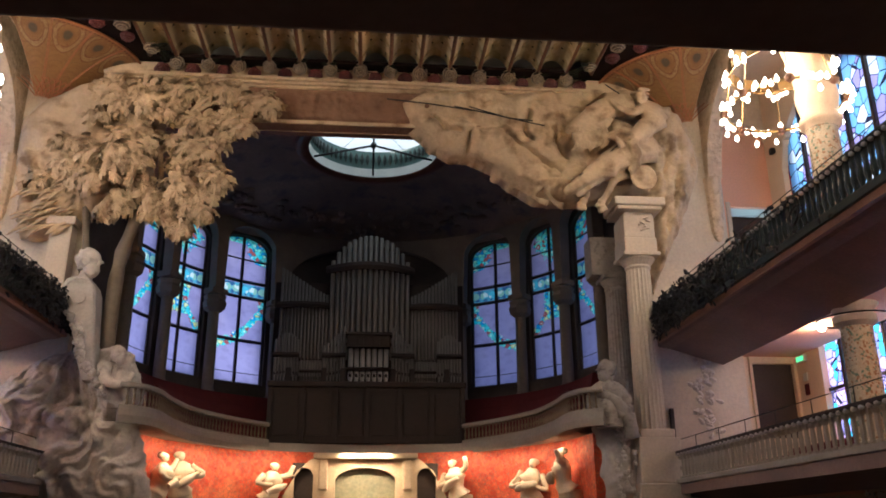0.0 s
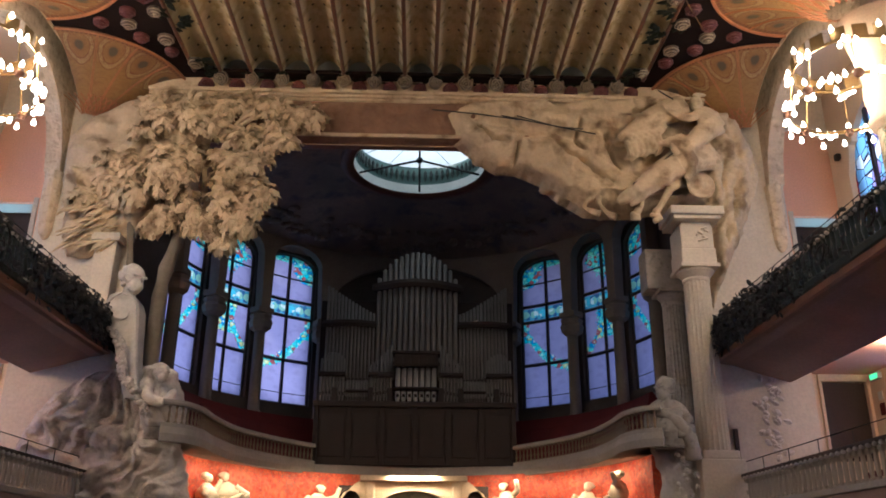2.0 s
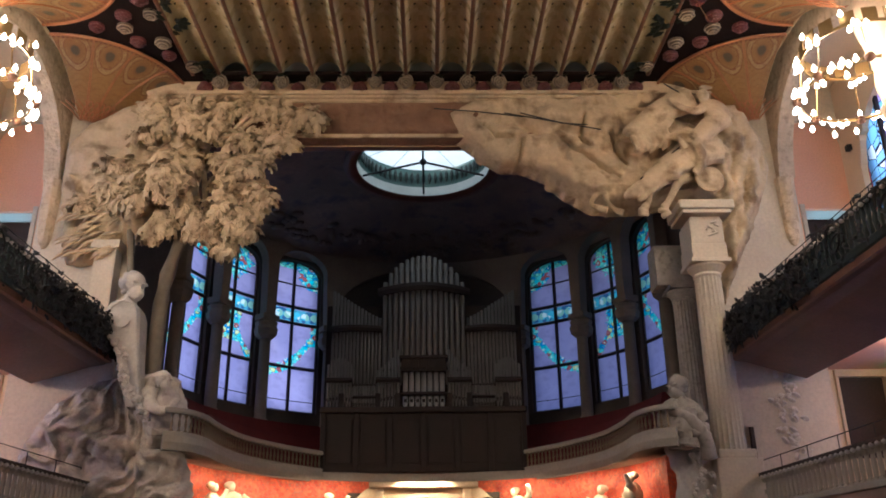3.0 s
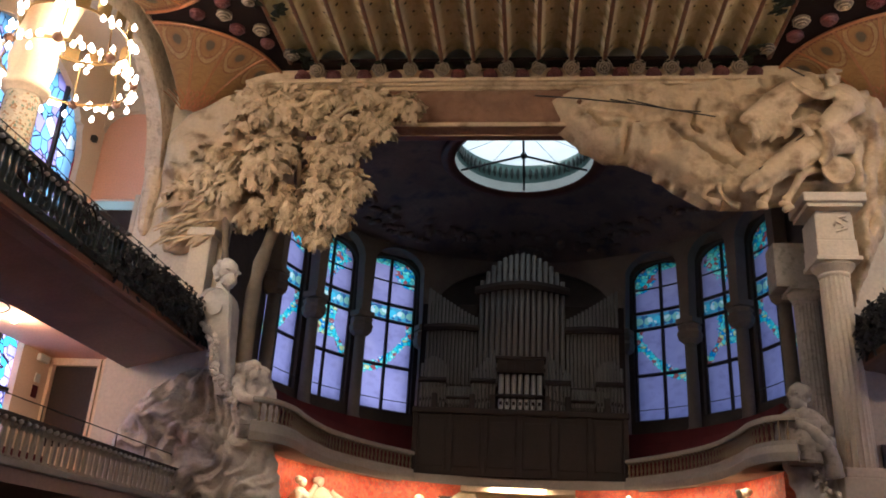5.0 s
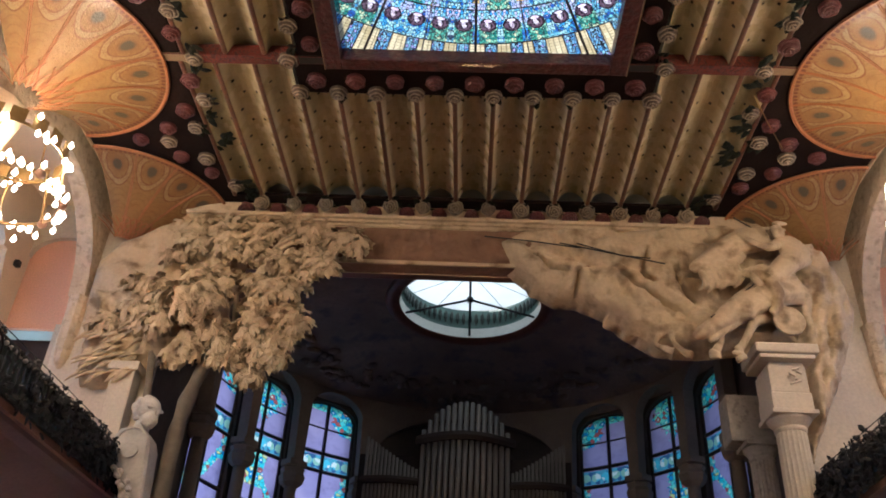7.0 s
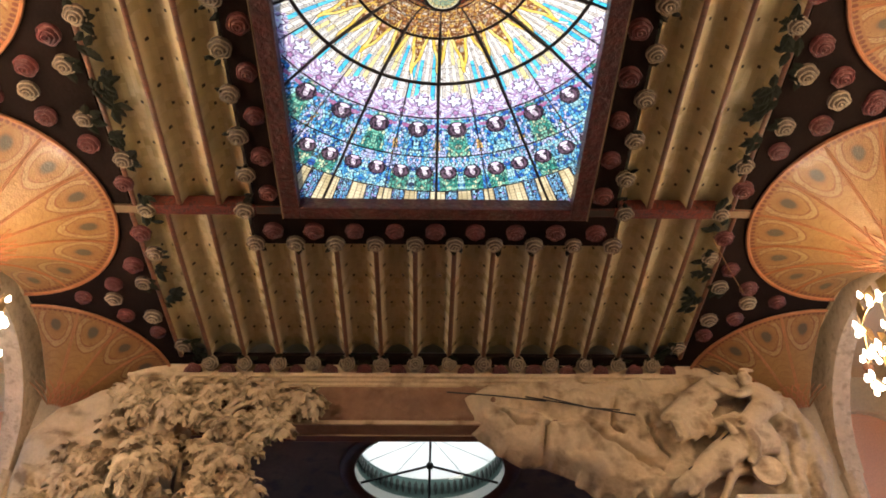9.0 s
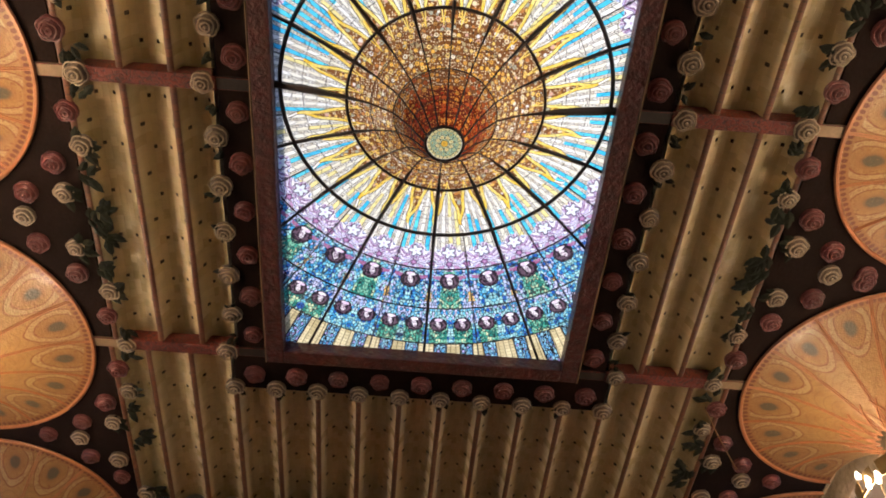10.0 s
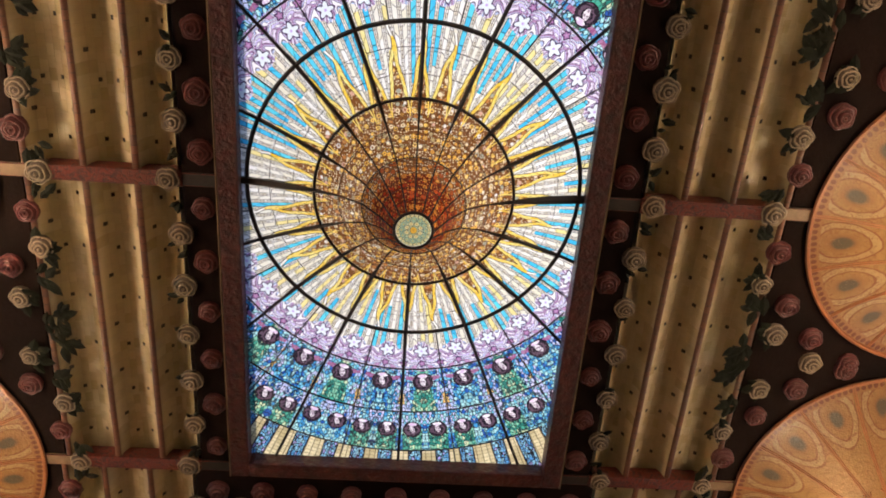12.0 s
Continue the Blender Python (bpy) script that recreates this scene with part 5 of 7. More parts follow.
bm = boxed(-0.87, 0.87, OY - 1.22, OY - 0.6, 8.9, 9.46, bevel=0.05)
add_box(bm, -0.94, 0.94, OY - 1.3, OY - 0.6, 9.38, 9.5, 0, 0.02)
for _k in range(5):
    add_box(bm, -0.78 + 0.32 * _k, -0.52 + 0.32 * _k, OY - 1.25, OY - 1.2, 8.98, 9.32, 0, 0.02)
part("centre_box", bm, ORGAN_WOOD, organ)
part("case_back", boxed(-4.0, 4.0, OY + 0.35, OY + 0.9, 5.05, 12.0), ORGAN_WOOD, organ)
bm = bmesh.new()
add_box(bm, -3.72, 3.72, 32.35, OY + 0.4, 5.05, 7.2, 0, 0.04)
part("case_base", bm, ORGAN_WOOD, organ)
part("case_cornice", boxed(-3.86, 3.86, 32.2, OY + 0.4, 7.2, 7.42, bevel=0.05), ORGAN_WOOD, organ)
for _i in range(7):
    _x = -3.72 + _i * 1.24
    part("case_post", boxed(_x - 0.09, _x + 0.09, 32.24, 32.36, 5.05, 7.2, bevel=0.02), ORGAN_WOOD, organ)
for _i in range(6):
    _x = -3.1 + _i * 1.24
    part("case_panel", boxed(_x - 0.45, _x + 0.45, 32.3, 32.36, 5.35, 6.95, bevel=0.02), ORGAN_WOOD, organ)

# ---- stage wall with the muses ----


def mosaic_red():
    m = Mat("red_broken_tile_mosaic")
    p = m.coords()
    v = m.cells(p, 9.0)
    t = m.xyz(v.outputs["Color"])
    c = m.mix(t[0], (0.62, 0.055, 0.02), (0.80, 0.15, 0.05))
    c = m.mix((m.noise(p, 2.2, 6, 0.65) - 0.46) * 4.0, c, (0.30, 0.02, 0.01))
    c = m.mix((m.noise(p, 0.9, 5, 0.6) - 0.5) * 3.0, c, (0.85, 0.26, 0.10))
    e = Sock(m.t, m.cells(p, 9.0, "DISTANCE_TO_EDGE").outputs[0])
    c = m.mix(e.lt(0.05) * 0.7, c, (0.3, 0.12, 0.08))
    m.bump(t[2] * 0.3 + e, 0.25, 0.01)
    return m.done(c, t[2] * 0.3 + 0.45)


RED_MOSAIC = mosaic_red()
SY, SR = 25.6, 7.0
bm = pierced(lambda a, d, z: Vector(((SR + d) * math.sin(radians(a)), SY + (SR + d) * math.cos(radians(a)), z)), [-90 + 3 * i for i in range(61)], 0.9, 4.72, lambda a: [], 0.3)
solid("wall_muses", bm, RED_MOSAIC, "curved red mosaic wall behind the stage", kind="structure")

# ---- proscenium: beam, columns and carved groups ----


def inside(poly, x, z):
    c = False
    for (x0, z0), (x1, z1) in zip(poly, poly[1:] + poly[:1]):
        if (z0 > z) != (z1 > z) and x < (x1 - x0) * (z - z0) / (z1 - z0) + x0:
            c = not c
    return c


def to_edge(poly, x, z):
    """Distance to the outline and the nearest point on it."""
    best, at = 99.0, None
    for (x0, z0), (x1, z1) in zip(poly, poly[1:] + poly[:1]):
        dx, dz = x1 - x0, z1 - z0
        t = max(0.0, min(1.0, ((x - x0) * dx + (z - z0) * dz) / (dx * dx + dz * dz)))
        d = math.hypot(x0 + t * dx - x, z0 + t * dz - z)
        if d < best:
            best, at = d, (x0 + t * dx, z0 + t * dz)
    return best, at


def fbm(x, y, z, octaves=4):
    return noise.fractal(Vector((x, y, z)), 1.0, 2.0, octaves)


def relief(bm, poly, y_back, depth, step=0.11, round_off=0.7, back=0.3, wander=0.12):
    """A carved mass over an outline in x and z, swelling towards the hall (-y) by depth(x, z)."""
    xs, zs = [p[0] for p in poly], [p[1] for p in poly]
    nx, nz = int((max(xs) - min(xs)) / step) + 2, int((max(zs) - min(zs)) / step) + 2
    X, Z = min(xs) - step / 2, min(zs) - step / 2
    cells = {(i, j) for i in range(nx) for j in range(nz) if inside(poly, X + (i + 0.5) * step, Z + (j + 0.5) * step)}
    front, rear = {}, {}
    for i, j in {(a + p, b + q) for a, b in cells for p in (0, 1) for q in (0, 1)}:
        x, z = X + i * step, Z + j * step
        edge = not all(k in cells for k in ((i, j), (i - 1, j), (i, j - 1), (i - 1, j - 1)))
        d, at = to_edge(poly, x, z)
        if edge:
            x, z = at
            w = wander * fbm(x * 2.2, 3.0, z * 2.2, 3)
            x, z, d = x + w, z + w * 0.8, 0.0
        f = math.sqrt(max(0.0, 1 - (1 - min(1.0, d / round_off)) ** 2))
        dep = depth(x, z) * f
        front[i, j] = bm.verts.new((x, y_back - dep, z))
        rear[i, j] = bm.verts.new((x, y_back + 0.02 + back * f, z))
    for i, j in cells:
        k = ((i, j), (i + 1, j), (i + 1, j + 1), (i, j + 1))
        f = bm.faces.new([front[q] for q in k])
        f.smooth = True
        bm.faces.new([rear[q] for q in reversed(k)])
        for a, b, n in ((0, 1, (i, j - 1)), (1, 2, (i + 1, j)), (2, 3, (i, j + 1)), (3, 0, (i - 1, j))):
            if n not in cells:
                bm.faces.new((front[k[b]], front[k[a]], rear[k[a]], rear[k[b]]))
    return bm


def blob(bm, points, radii, n=10, wobble=0.05, seed=0.0):
    """A limb or body: a round bar through points with uneven girth."""
    pts = smooth_path(points, 4)
    rs = []
    for i in range(len(pts)):
        t = i / (len(pts) - 1) * (len(radii) - 1)
        k = min(int(t), len(radii) - 2)
        rs.append((radii[k] + (radii[k + 1] - radii[k]) * (t - k)) * (1 + wobble * fbm(i * 0.7 + seed, seed, 1.0)))
    first = len(bm.faces)
    tube(bm, pts, rs, n)
    bm.faces.ensure_lookup_table()
    for f in bm.faces[first:]:
        f.smooth = True
    return bm


def leaf(bm, root, way, up, length, width, curl):
    """A stone leaf: a curled blade with a raised middle."""
    way, up = way.normalized(), up.normalized()
    side = way.cross(up).normalized()
    rows = []
    for k, (t, w) in enumerate(((0, 0.4), (0.35, 1.0), (0.75, 0.95), (1.0, 0.4))):
        c = root + way * length * t + up * (curl * length * (0.9 * t - 1.5 * t * t))
        rows.append([bm.verts.new(c - side * width * w - up * width * 0.5 * w), bm.verts.new(c + up * width * 0.2), bm.verts.new(c + side * width * w - up * width * 0.5 * w)])
    for a, b in zip(rows, rows[1:]):
        for i in range(2):
            bm.faces.new((a[i], a[i + 1], b[i + 1], b[i]))


PY = 25.0
PANEL_STONE = worn("red_brown_carved_stone", (0.30, 0.165, 0.10), (0.21, 0.115, 0.07), 0.85, 1.2, 6, 0.9, distance=0.08)
beam = bmesh.new()
add_box(beam, -8.2, 9.0, 24.55, 25.06, 14.5, 15.8, 2, 0.02)
add_box(beam, -8.8, 9.4, 24.5, 25.06, 15.8, 15.9, 0, 0.02)
add_box(beam, -8.8, 9.4, 24.42, 25.06, 15.9, 16.0, 0, 0.03)
add_box(beam, -8.8, 9.4, 24.32, 25.06, 16.0, 16.12, 0, 0.03)
add_box(beam, -8.8, 9.4, 24.6, 25.06, 16.12, 16.62, 0)
add_box(beam, -8.9, 8.9, 24.5, 24.58, 14.5, 14.62, 0, 0.02)
# rear part of the underside, its shade put in as a dark red strip
add_box(beam, -8.9, 8.9, 25.06, 25.38, 14.47, 14.62, 1, 0.02)
solid("proscenium_beam", beam, [STONE, UNDERSIDE_RED, PANEL_STONE], "long carved stone beam over the stage mouth", kind="structure")

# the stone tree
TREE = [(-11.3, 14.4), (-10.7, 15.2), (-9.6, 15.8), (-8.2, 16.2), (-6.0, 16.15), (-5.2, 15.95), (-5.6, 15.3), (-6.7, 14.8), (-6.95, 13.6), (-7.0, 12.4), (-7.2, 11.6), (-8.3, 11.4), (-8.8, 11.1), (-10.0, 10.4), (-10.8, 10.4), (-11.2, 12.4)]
stone_tree = thing("stone_tree", "leafy tree carved in pale stone over the stage mouth", "sculpture")


def beam_depth(x, z):
    return 0.05 + 0.16 * max(0.0, fbm(x * 1.5, 4.0, z * 1.9, 3)) + 0.07 * ruffle(x + 0.2 * fbm(x, 1.0, z), 2.0, z, 0.4)


def ruffle(x, y, z, size):
    """Height of overlapping carved leaves, 0 in the creases."""
    d = noise.voronoi(Vector((x / size, y / size, z / size)))[0]
    return min(1.0, (d[1] - d[0]) * 1.7)


def ground_depth(x, z):
    leafy = min(1.0, max(0.0, (x + 9.4) / 1.2)) if z > 13.2 else 0.75
    hollow = 0.45 * math.exp(-(((x + 8.55) / 0.35) ** 2 + ((z - 14.2) / 0.6) ** 2)) + 0.6 * math.exp(-(((x + 6.75) / 0.25) ** 2 + ((z - 12.9) / 1.1) ** 2)) + 0.5 * math.exp(-(((x + 5.3) / 0.5) ** 2 + ((z - 15.0) / 0.35) ** 2))
    wx, wz = x + 0.25 * fbm(x, 1.0, z), z + 0.25 * fbm(x, 5.0, z)
    low = min(1.0, max(0.0, (13.0 - z) / 0.5)) * min(1.0, max(0.0, (-8.7 - x) / 0.4))
    fronds = low * (0.34 * (1 - abs(math.sin(5.5 * (z * 0.86 - x * 0.5) + 1.6 * fbm(x * 0.8, 3.0, z * 0.8, 2)))) + 0.1 * (1 - abs(math.sin(17 * (z * 0.86 - x * 0.5) + 2 * fbm(x, 6.0, z)))) - 0.15)
    return max(0.05, fronds - 0.3 * low + 0.5 + 0.22 * fbm(x * 0.7, 0.3, z * 0.7) + leafy * (0.30 * ruffle(wx, 0.0, wz, 0.42) + 0.12 * ruffle(wx, 3.0, wz, 0.2)) + (1 - leafy) * 0.07 * fbm(x * 1.6, 4.0, z * 2.6) - hollow)


solid("trim", relief(bmesh.new(), [(-3.6, 14.66), (1.9, 14.66), (1.9, 15.76), (-3.6, 15.76)], 24.56, beam_depth, step=0.06, round_off=0.12, back=0.05, wander=0.0), PANEL_STONE, "low carved ornament along the stone beam", kind="structure")
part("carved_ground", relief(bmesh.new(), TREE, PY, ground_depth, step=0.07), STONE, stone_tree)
rng = random.Random(11)


def lobed_leaf(bm, root, way, face, size, rng):
    """A carved leaf with five lobes, hollowed between them and bent at the tip."""
    way = way.normalized()
    side = way.cross(face).normalized()
    face = side.cross(way)
    mid = bm.verts.new(root + way * size * 0.45 + face * size * 0.16)
    ring = []
    for k in range(13):
        q = k / 12 * 2 - 1
        a = q * 2.5
        tip = (0.60 if k % 2 else 0.44) * (1.0 - 0.22 * abs(q))
        r = size * tip * rng.uniform(0.85, 1.15)
        c = root + way * size * 0.42 + way * (math.cos(a) * r * 1.25) + side * (math.sin(a) * r)
        ring.append(bm.verts.new(c - face * size * ((0.16 if k % 2 else -0.03) + 0.12 * max(0.0, math.cos(a)))))
    for p, q in zip(ring, ring[1:]):
        f = bm.faces.new((mid, p, q))
    bm.faces.new((mid, ring[-1], ring[0]))


def leaf_mass(x, z, y, rx, rz, droop):
    """A clump of carved foliage: a lumpy core under overlapping lobed leaves."""
    bm = bmesh.new()
    bmesh.ops.create_icosphere(bm, subdivisions=4, radius=1.0)
    ry = 0.6 * min(rx, rz) + 0.12
    for v in bm.verts:
        n = v.co.normalized()
        wx, wy, wz = x + n.x * rx, n.y * ry, z + n.z * rz
        k = 0.62 + 0.2 * ruffle(wx, wy, wz, 0.24) + 0.3 * fbm(wx * 1.1, wy, wz * 1.1, 3)
        v.co = Vector((x + n.x * rx * k, y + n.y * ry * k, z + n.z * rz * k))
    for f in bm.faces:
        f.smooth = True
    count = int(16 + 62 * rx * rz + 14 * (rx + rz))
    for i in range(count):
        t = (i + 0.5) / count
        h = 1 - 1.25 * t
        ring = math.sqrt(max(0.0, 1 - h * h))
        a = i * 2.39996 + rng.uniform(-0.3, 0.3)
        n = Vector((math.cos(a) * ring, -max(h, -0.25), math.sin(a) * ring)).normalized()
        k = 0.9 + 0.28 * fbm((x + n.x) * 1.3, n.y, (z + n.z) * 1.3, 2)
        root = Vector((x + n.x * rx * k, y + n.y * ry * k, z + n.z * rz * k))
        way = Vector((n.x * 0.9, n.y * 0.35, n.z * 0.8 - droop)) + 0.35 * Vector((rng.uniform(-1, 1), rng.uniform(-0.5, 0.5), rng.uniform(-1, 1)))
        if way.length < 0.05:
            way = Vector((0, -0.2, -1))
        face = n + 0.35 * Vector((rng.uniform(-1, 1), rng.uniform(-1, 1), rng.uniform(-0.6, 1)))
        lobed_leaf(bm, root - n * 0.1, way, face, rng.uniform(0.22, 0.40), rng)
    part("leaf_clump", bm, STONE, stone_tree)


for _x, _z, _y, _rx, _rz, _d in (
        (-8.3, 15.3, 24.35, 0.75, 0.36, 0.3), (-7.3, 15.35, 24.25, 0.78, 0.4, 0.4), (-6.35, 15.3, 24.25, 0.7, 0.4, 0.4), (-5.45, 15.45, 24.3, 0.65, 0.3, 0.4),
        (-6.35, 14.6, 24.15, 0.42, 0.42, 0.5), (-8.75, 14.5, 24.45, 0.45, 0.32, 0.5), (-5.1, 13.5, 24.1, 0.6, 0.35, 0.5), (-6.15, 13.5, 24.15, 0.4, 0.42, 0.6), (-5.95, 12.7, 24.1, 0.4, 0.4, 0.6),
        (-5.2, 12.55, 24.05, 0.55, 0.35, 0.6), (-5.3, 11.7, 24.05, 0.55, 0.4, 0.7), (-6.3, 11.3, 24.2, 0.35, 0.5, 0.8), (-7.0, 13.4, 24.1, 0.4, 0.4, 0.6), (-8.7, 13.0, 24.3, 0.45, 0.3, 0.6),
        (-4.5, 14.5, 24.15, 0.5, 0.28, 0.3), (-9.0, 12.1, 24.4, 0.5, 0.3, 0.6), (-7.1, 12.0, 24.15, 0.4, 0.4, 0.8),
        (-8.0, 14.95, 24.2, 0.6, 0.42, 0.5), (-7.15, 14.75, 24.05, 0.55, 0.48, 0.5), (-7.75, 13.55, 24.05, 0.55, 0.4, 0.6), (-7.6, 12.65, 23.7, 0.9, 0.72, 0.8),
        (-8.55, 12.1, 23.95, 0.42, 0.45, 0.8), (-9.4, 13.5, 24.4, 0.8, 0.3, 0.6), (-9.5, 12.75, 24.45, 0.65, 0.3, 0.7), (-10.4, 12.3, 24.6, 0.4, 0.3, 0.7),
        (-3.7, 14.95, 24.1, 0.68, 0.46, 0.6), (-4.65, 15.3, 24.2, 0.6, 0.36, 0.4), (-4.4, 13.95, 23.95, 0.75, 0.34, 0.4), (-5.5, 14.1, 24.0, 0.5, 0.36, 0.5),
        (-5.5, 13.15, 23.95, 0.7, 0.4, 0.6), (-5.95, 11.95, 23.95, 0.45, 0.7, 0.9), (-4.85, 12.15, 24.0, 0.5, 0.44, 0.7), (-5.4, 11.2, 24.05, 0.55, 0.44, 0.9),
        (-5.8, 10.65, 24.15, 0.36, 0.32, 0.9), (-6.75, 11.4, 24.15, 0.3, 0.5, 0.9), (-7.7, 11.55, 24.3, 0.5, 0.45, 0.8), (-8.1, 11.25, 24.35, 0.36, 0.3, 0.8)):
    leaf_mass(_x, _z, _y, _rx, _rz, _d)


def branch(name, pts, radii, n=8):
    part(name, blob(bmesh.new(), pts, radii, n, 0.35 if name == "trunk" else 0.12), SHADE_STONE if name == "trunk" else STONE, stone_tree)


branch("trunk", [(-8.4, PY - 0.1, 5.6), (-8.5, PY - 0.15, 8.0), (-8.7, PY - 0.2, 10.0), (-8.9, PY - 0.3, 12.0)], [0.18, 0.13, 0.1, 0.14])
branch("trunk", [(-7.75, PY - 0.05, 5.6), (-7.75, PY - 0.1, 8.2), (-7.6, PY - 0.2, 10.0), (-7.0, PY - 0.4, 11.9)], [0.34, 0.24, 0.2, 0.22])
for x0, z0, x1, z1 in ((-6.2, 14.3, -5.0, 15.35), (-6.0, 14.5, -4.7, 15.1), (-6.6, 12.2, -6.7, 13.8), (-6.6, 15.4, -3.4, 15.2), (-6.2, 14.2, -4.0, 13.9), (-6.4, 12.6, -4.7, 12.4), (-7.0, 12.0, -5.4, 11.1)):
    branch("bough", [(x0, PY - 0.5, z0), ((x0 + x1) / 2, PY - 0.8, (z0 + z1) / 2 + 0.1), (x1, PY - 0.8, z1)], [0.1, 0.075, 0.045], 6)
for k in range(46):
    x, z, a = rng.uniform(-10.6, -9.0), rng.uniform(10.7, 12.6), radians(rng.uniform(195, 235))
    w = Vector((math.cos(a), -0.25, math.sin(a)))
    branch("palm_leaf", [Vector((x, PY - 0.42, z)), Vector((x, PY - 0.5, z)) + w * 0.3, Vector((x, PY - 0.38, z)) + w * 0.65], [0.02, 0.06, 0.012], 5)

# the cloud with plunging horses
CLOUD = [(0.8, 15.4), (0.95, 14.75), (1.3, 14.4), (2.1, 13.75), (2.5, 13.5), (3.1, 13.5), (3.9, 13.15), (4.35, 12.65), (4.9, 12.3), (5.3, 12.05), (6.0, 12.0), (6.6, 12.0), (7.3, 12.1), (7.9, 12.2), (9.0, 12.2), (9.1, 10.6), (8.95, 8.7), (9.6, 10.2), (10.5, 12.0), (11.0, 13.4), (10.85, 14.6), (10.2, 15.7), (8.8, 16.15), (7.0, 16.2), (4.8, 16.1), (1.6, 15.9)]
# swelling folds of cloud and robe, as (depth, ((x, z, girth), ...))
MASSES = (
    (0.7, ((9.6, 15.3, 0.25), (10.2, 14.8, 0.22), (10.5, 14.0, 0.2), (10.4, 13.0, 0.2), (10.0, 12.0, 0.15), (9.5, 10.8, 0.12))),
    (0.75, ((9.5, 14.7, 0.2), (9.9, 14.2, 0.22), (10.0, 13.4, 0.2), (9.7, 12.4, 0.18), (9.35, 11.2, 0.14), (9.15, 9.9, 0.1))),
    (0.8, ((9.2, 14.1, 0.18), (9.5, 13.6, 0.2), (9.4, 12.9, 0.18), (9.35, 12.2, 0.14))),
    (0.6, ((10.3, 15.1, 0.16), (10.75, 14.2, 0.16), (10.75, 13.2, 0.14), (10.4, 12.2, 0.12))),
    (0.5, ((4.4, 13.3, 0.35), (5.2, 13.0, 0.4), (6.0, 12.6, 0.3))),
    (0.4, ((1.6, 14.8, 0.4), (2.6, 14.4, 0.5), (3.6, 14.0, 0.5), (4.6, 14.2, 0.45))),
    (0.35, ((2.5, 13.9, 0.3), (3.4, 13.6, 0.32), (4.2, 13.1, 0.25))),
    (0.35, ((3.6, 15.2, 0.5), (4.8, 15.0, 0.6), (5.8, 15.2, 0.5))),
)
# cracks and joints in the cloud
JOINTS = (((3.0, 13.6), (3.15, 14.3), (3.5, 14.6)), ((5.2, 15.1), (5.0, 14.4), (5.3, 14.1)), ((4.4, 14.3), (5.3, 13.6), (6.1, 13.0)), ((6.0, 14.6), (6.05, 14.0), (6.4, 13.5)), ((2.0, 14.9), (2.3, 14.4), (2.9, 14.3)), ((7.8, 15.9), (7.6, 15.7), (7.0, 15.5)))


def reach(line, x, z):
    """Distance to a line of points, and the girth at the nearest place."""
    best, girth = 99.0, 0.0
    for p, q in zip(line, line[1:]):
        dx, dz = q[0] - p[0], q[1] - p[1]
        t = max(0.0, min(1.0, ((x - p[0]) * dx + (z - p[1]) * dz) / max(1e-6, dx * dx + dz * dz)))
        d = math.hypot(p[0] + t * dx - x, p[1] + t * dz - z)
        if d < best:
            best, girth = d, (p[2] + (q[2] - p[2]) * t if len(p) > 2 else 0.0)
    return best, girth


def cloud_depth(x, z):
    wx, wz = x + 0.5 * fbm(x * 0.5, 3.0, z * 0.5), z + 0.5 * fbm(x * 0.5, 8.0, z * 0.5)
    swell = 1 - abs(fbm(wx * 0.55 + wz * 0.25, 1.7, wz * 0.8, 3))
    right = min(1.0, max(0.0, (x - 8.9) / 0.8))
    d = 0.48 + 0.12 * min(1.0, max(0.0, (x - 1.5) / 5.0)) + 0.34 * swell * swell
    d += right * 0.08 * math.sin(6.5 * (x + 0.45 * z + 0.9 * fbm(x * 0.5, 2.0, z * 0.35)))
    for deep, line in MASSES:
        b, g = reach(line, wx * 0.35 + x * 0.65, wz * 0.35 + z * 0.65)
        if b < g:
            h = deep + 1.15 * g * math.sqrt(1 - (b / g) ** 2)
            d = max(d, h) if h > d + 0.25 else max(d, h, 0.5 * (h + d) + 0.06)
    for line in JOINTS:
        b, _ = reach(line, x + 0.08 * fbm(x * 2, 4.0, z * 2), z)
        d -= 0.34 * math.exp(-(b / 0.055) ** 2)
    return max(0.1, d + 0.07 * fbm(x * 2.6, 2.0, z * 2.6) - 0.1 * (1 - ruffle(wx * 0.8, 2.0, wz, 0.75)))


bm = bmesh.new()
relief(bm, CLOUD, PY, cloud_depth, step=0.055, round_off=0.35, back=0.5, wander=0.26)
HY0 = PY - 1.0


def leg(bm, pts, girth, seed):
    blob(bm, pts, [girth * 1.9, girth * 1.2, girth * 0.75, girth * 0.62, girth * 0.7, girth * 1.15, girth * 1.1], 12, 0.08, seed)


figures_from = len(bm.verts)
# the leading horse: neck, long head, cheek, lower jaw, ears, forelock
F = HY0 - 0.42
blob(bm, [(9.2, F + 0.5, 14.0), (8.6, F + 0.3, 13.85), (8.1, F + 0.15, 13.55)], [0.62, 0.56, 0.46], 16, 0.05, 1.0)
blob(bm, [(8.2, F + 0.1, 13.6), (7.7, F, 13.3), (7.2, F - 0.05, 12.95), (6.75, F - 0.08, 12.62), (6.42, F - 0.1, 12.38), (6.2, F - 0.08, 12.22)], [0.46, 0.41, 0.31, 0.22, 0.2, 0.1], 16, 0.03, 2.0)
blob(bm, [(7.95, F - 0.05, 13.3), (7.7, F - 0.12, 13.08), (7.45, F - 0.05, 12.9)], [0.2, 0.29, 0.16], 14, 0.03, 3.0)
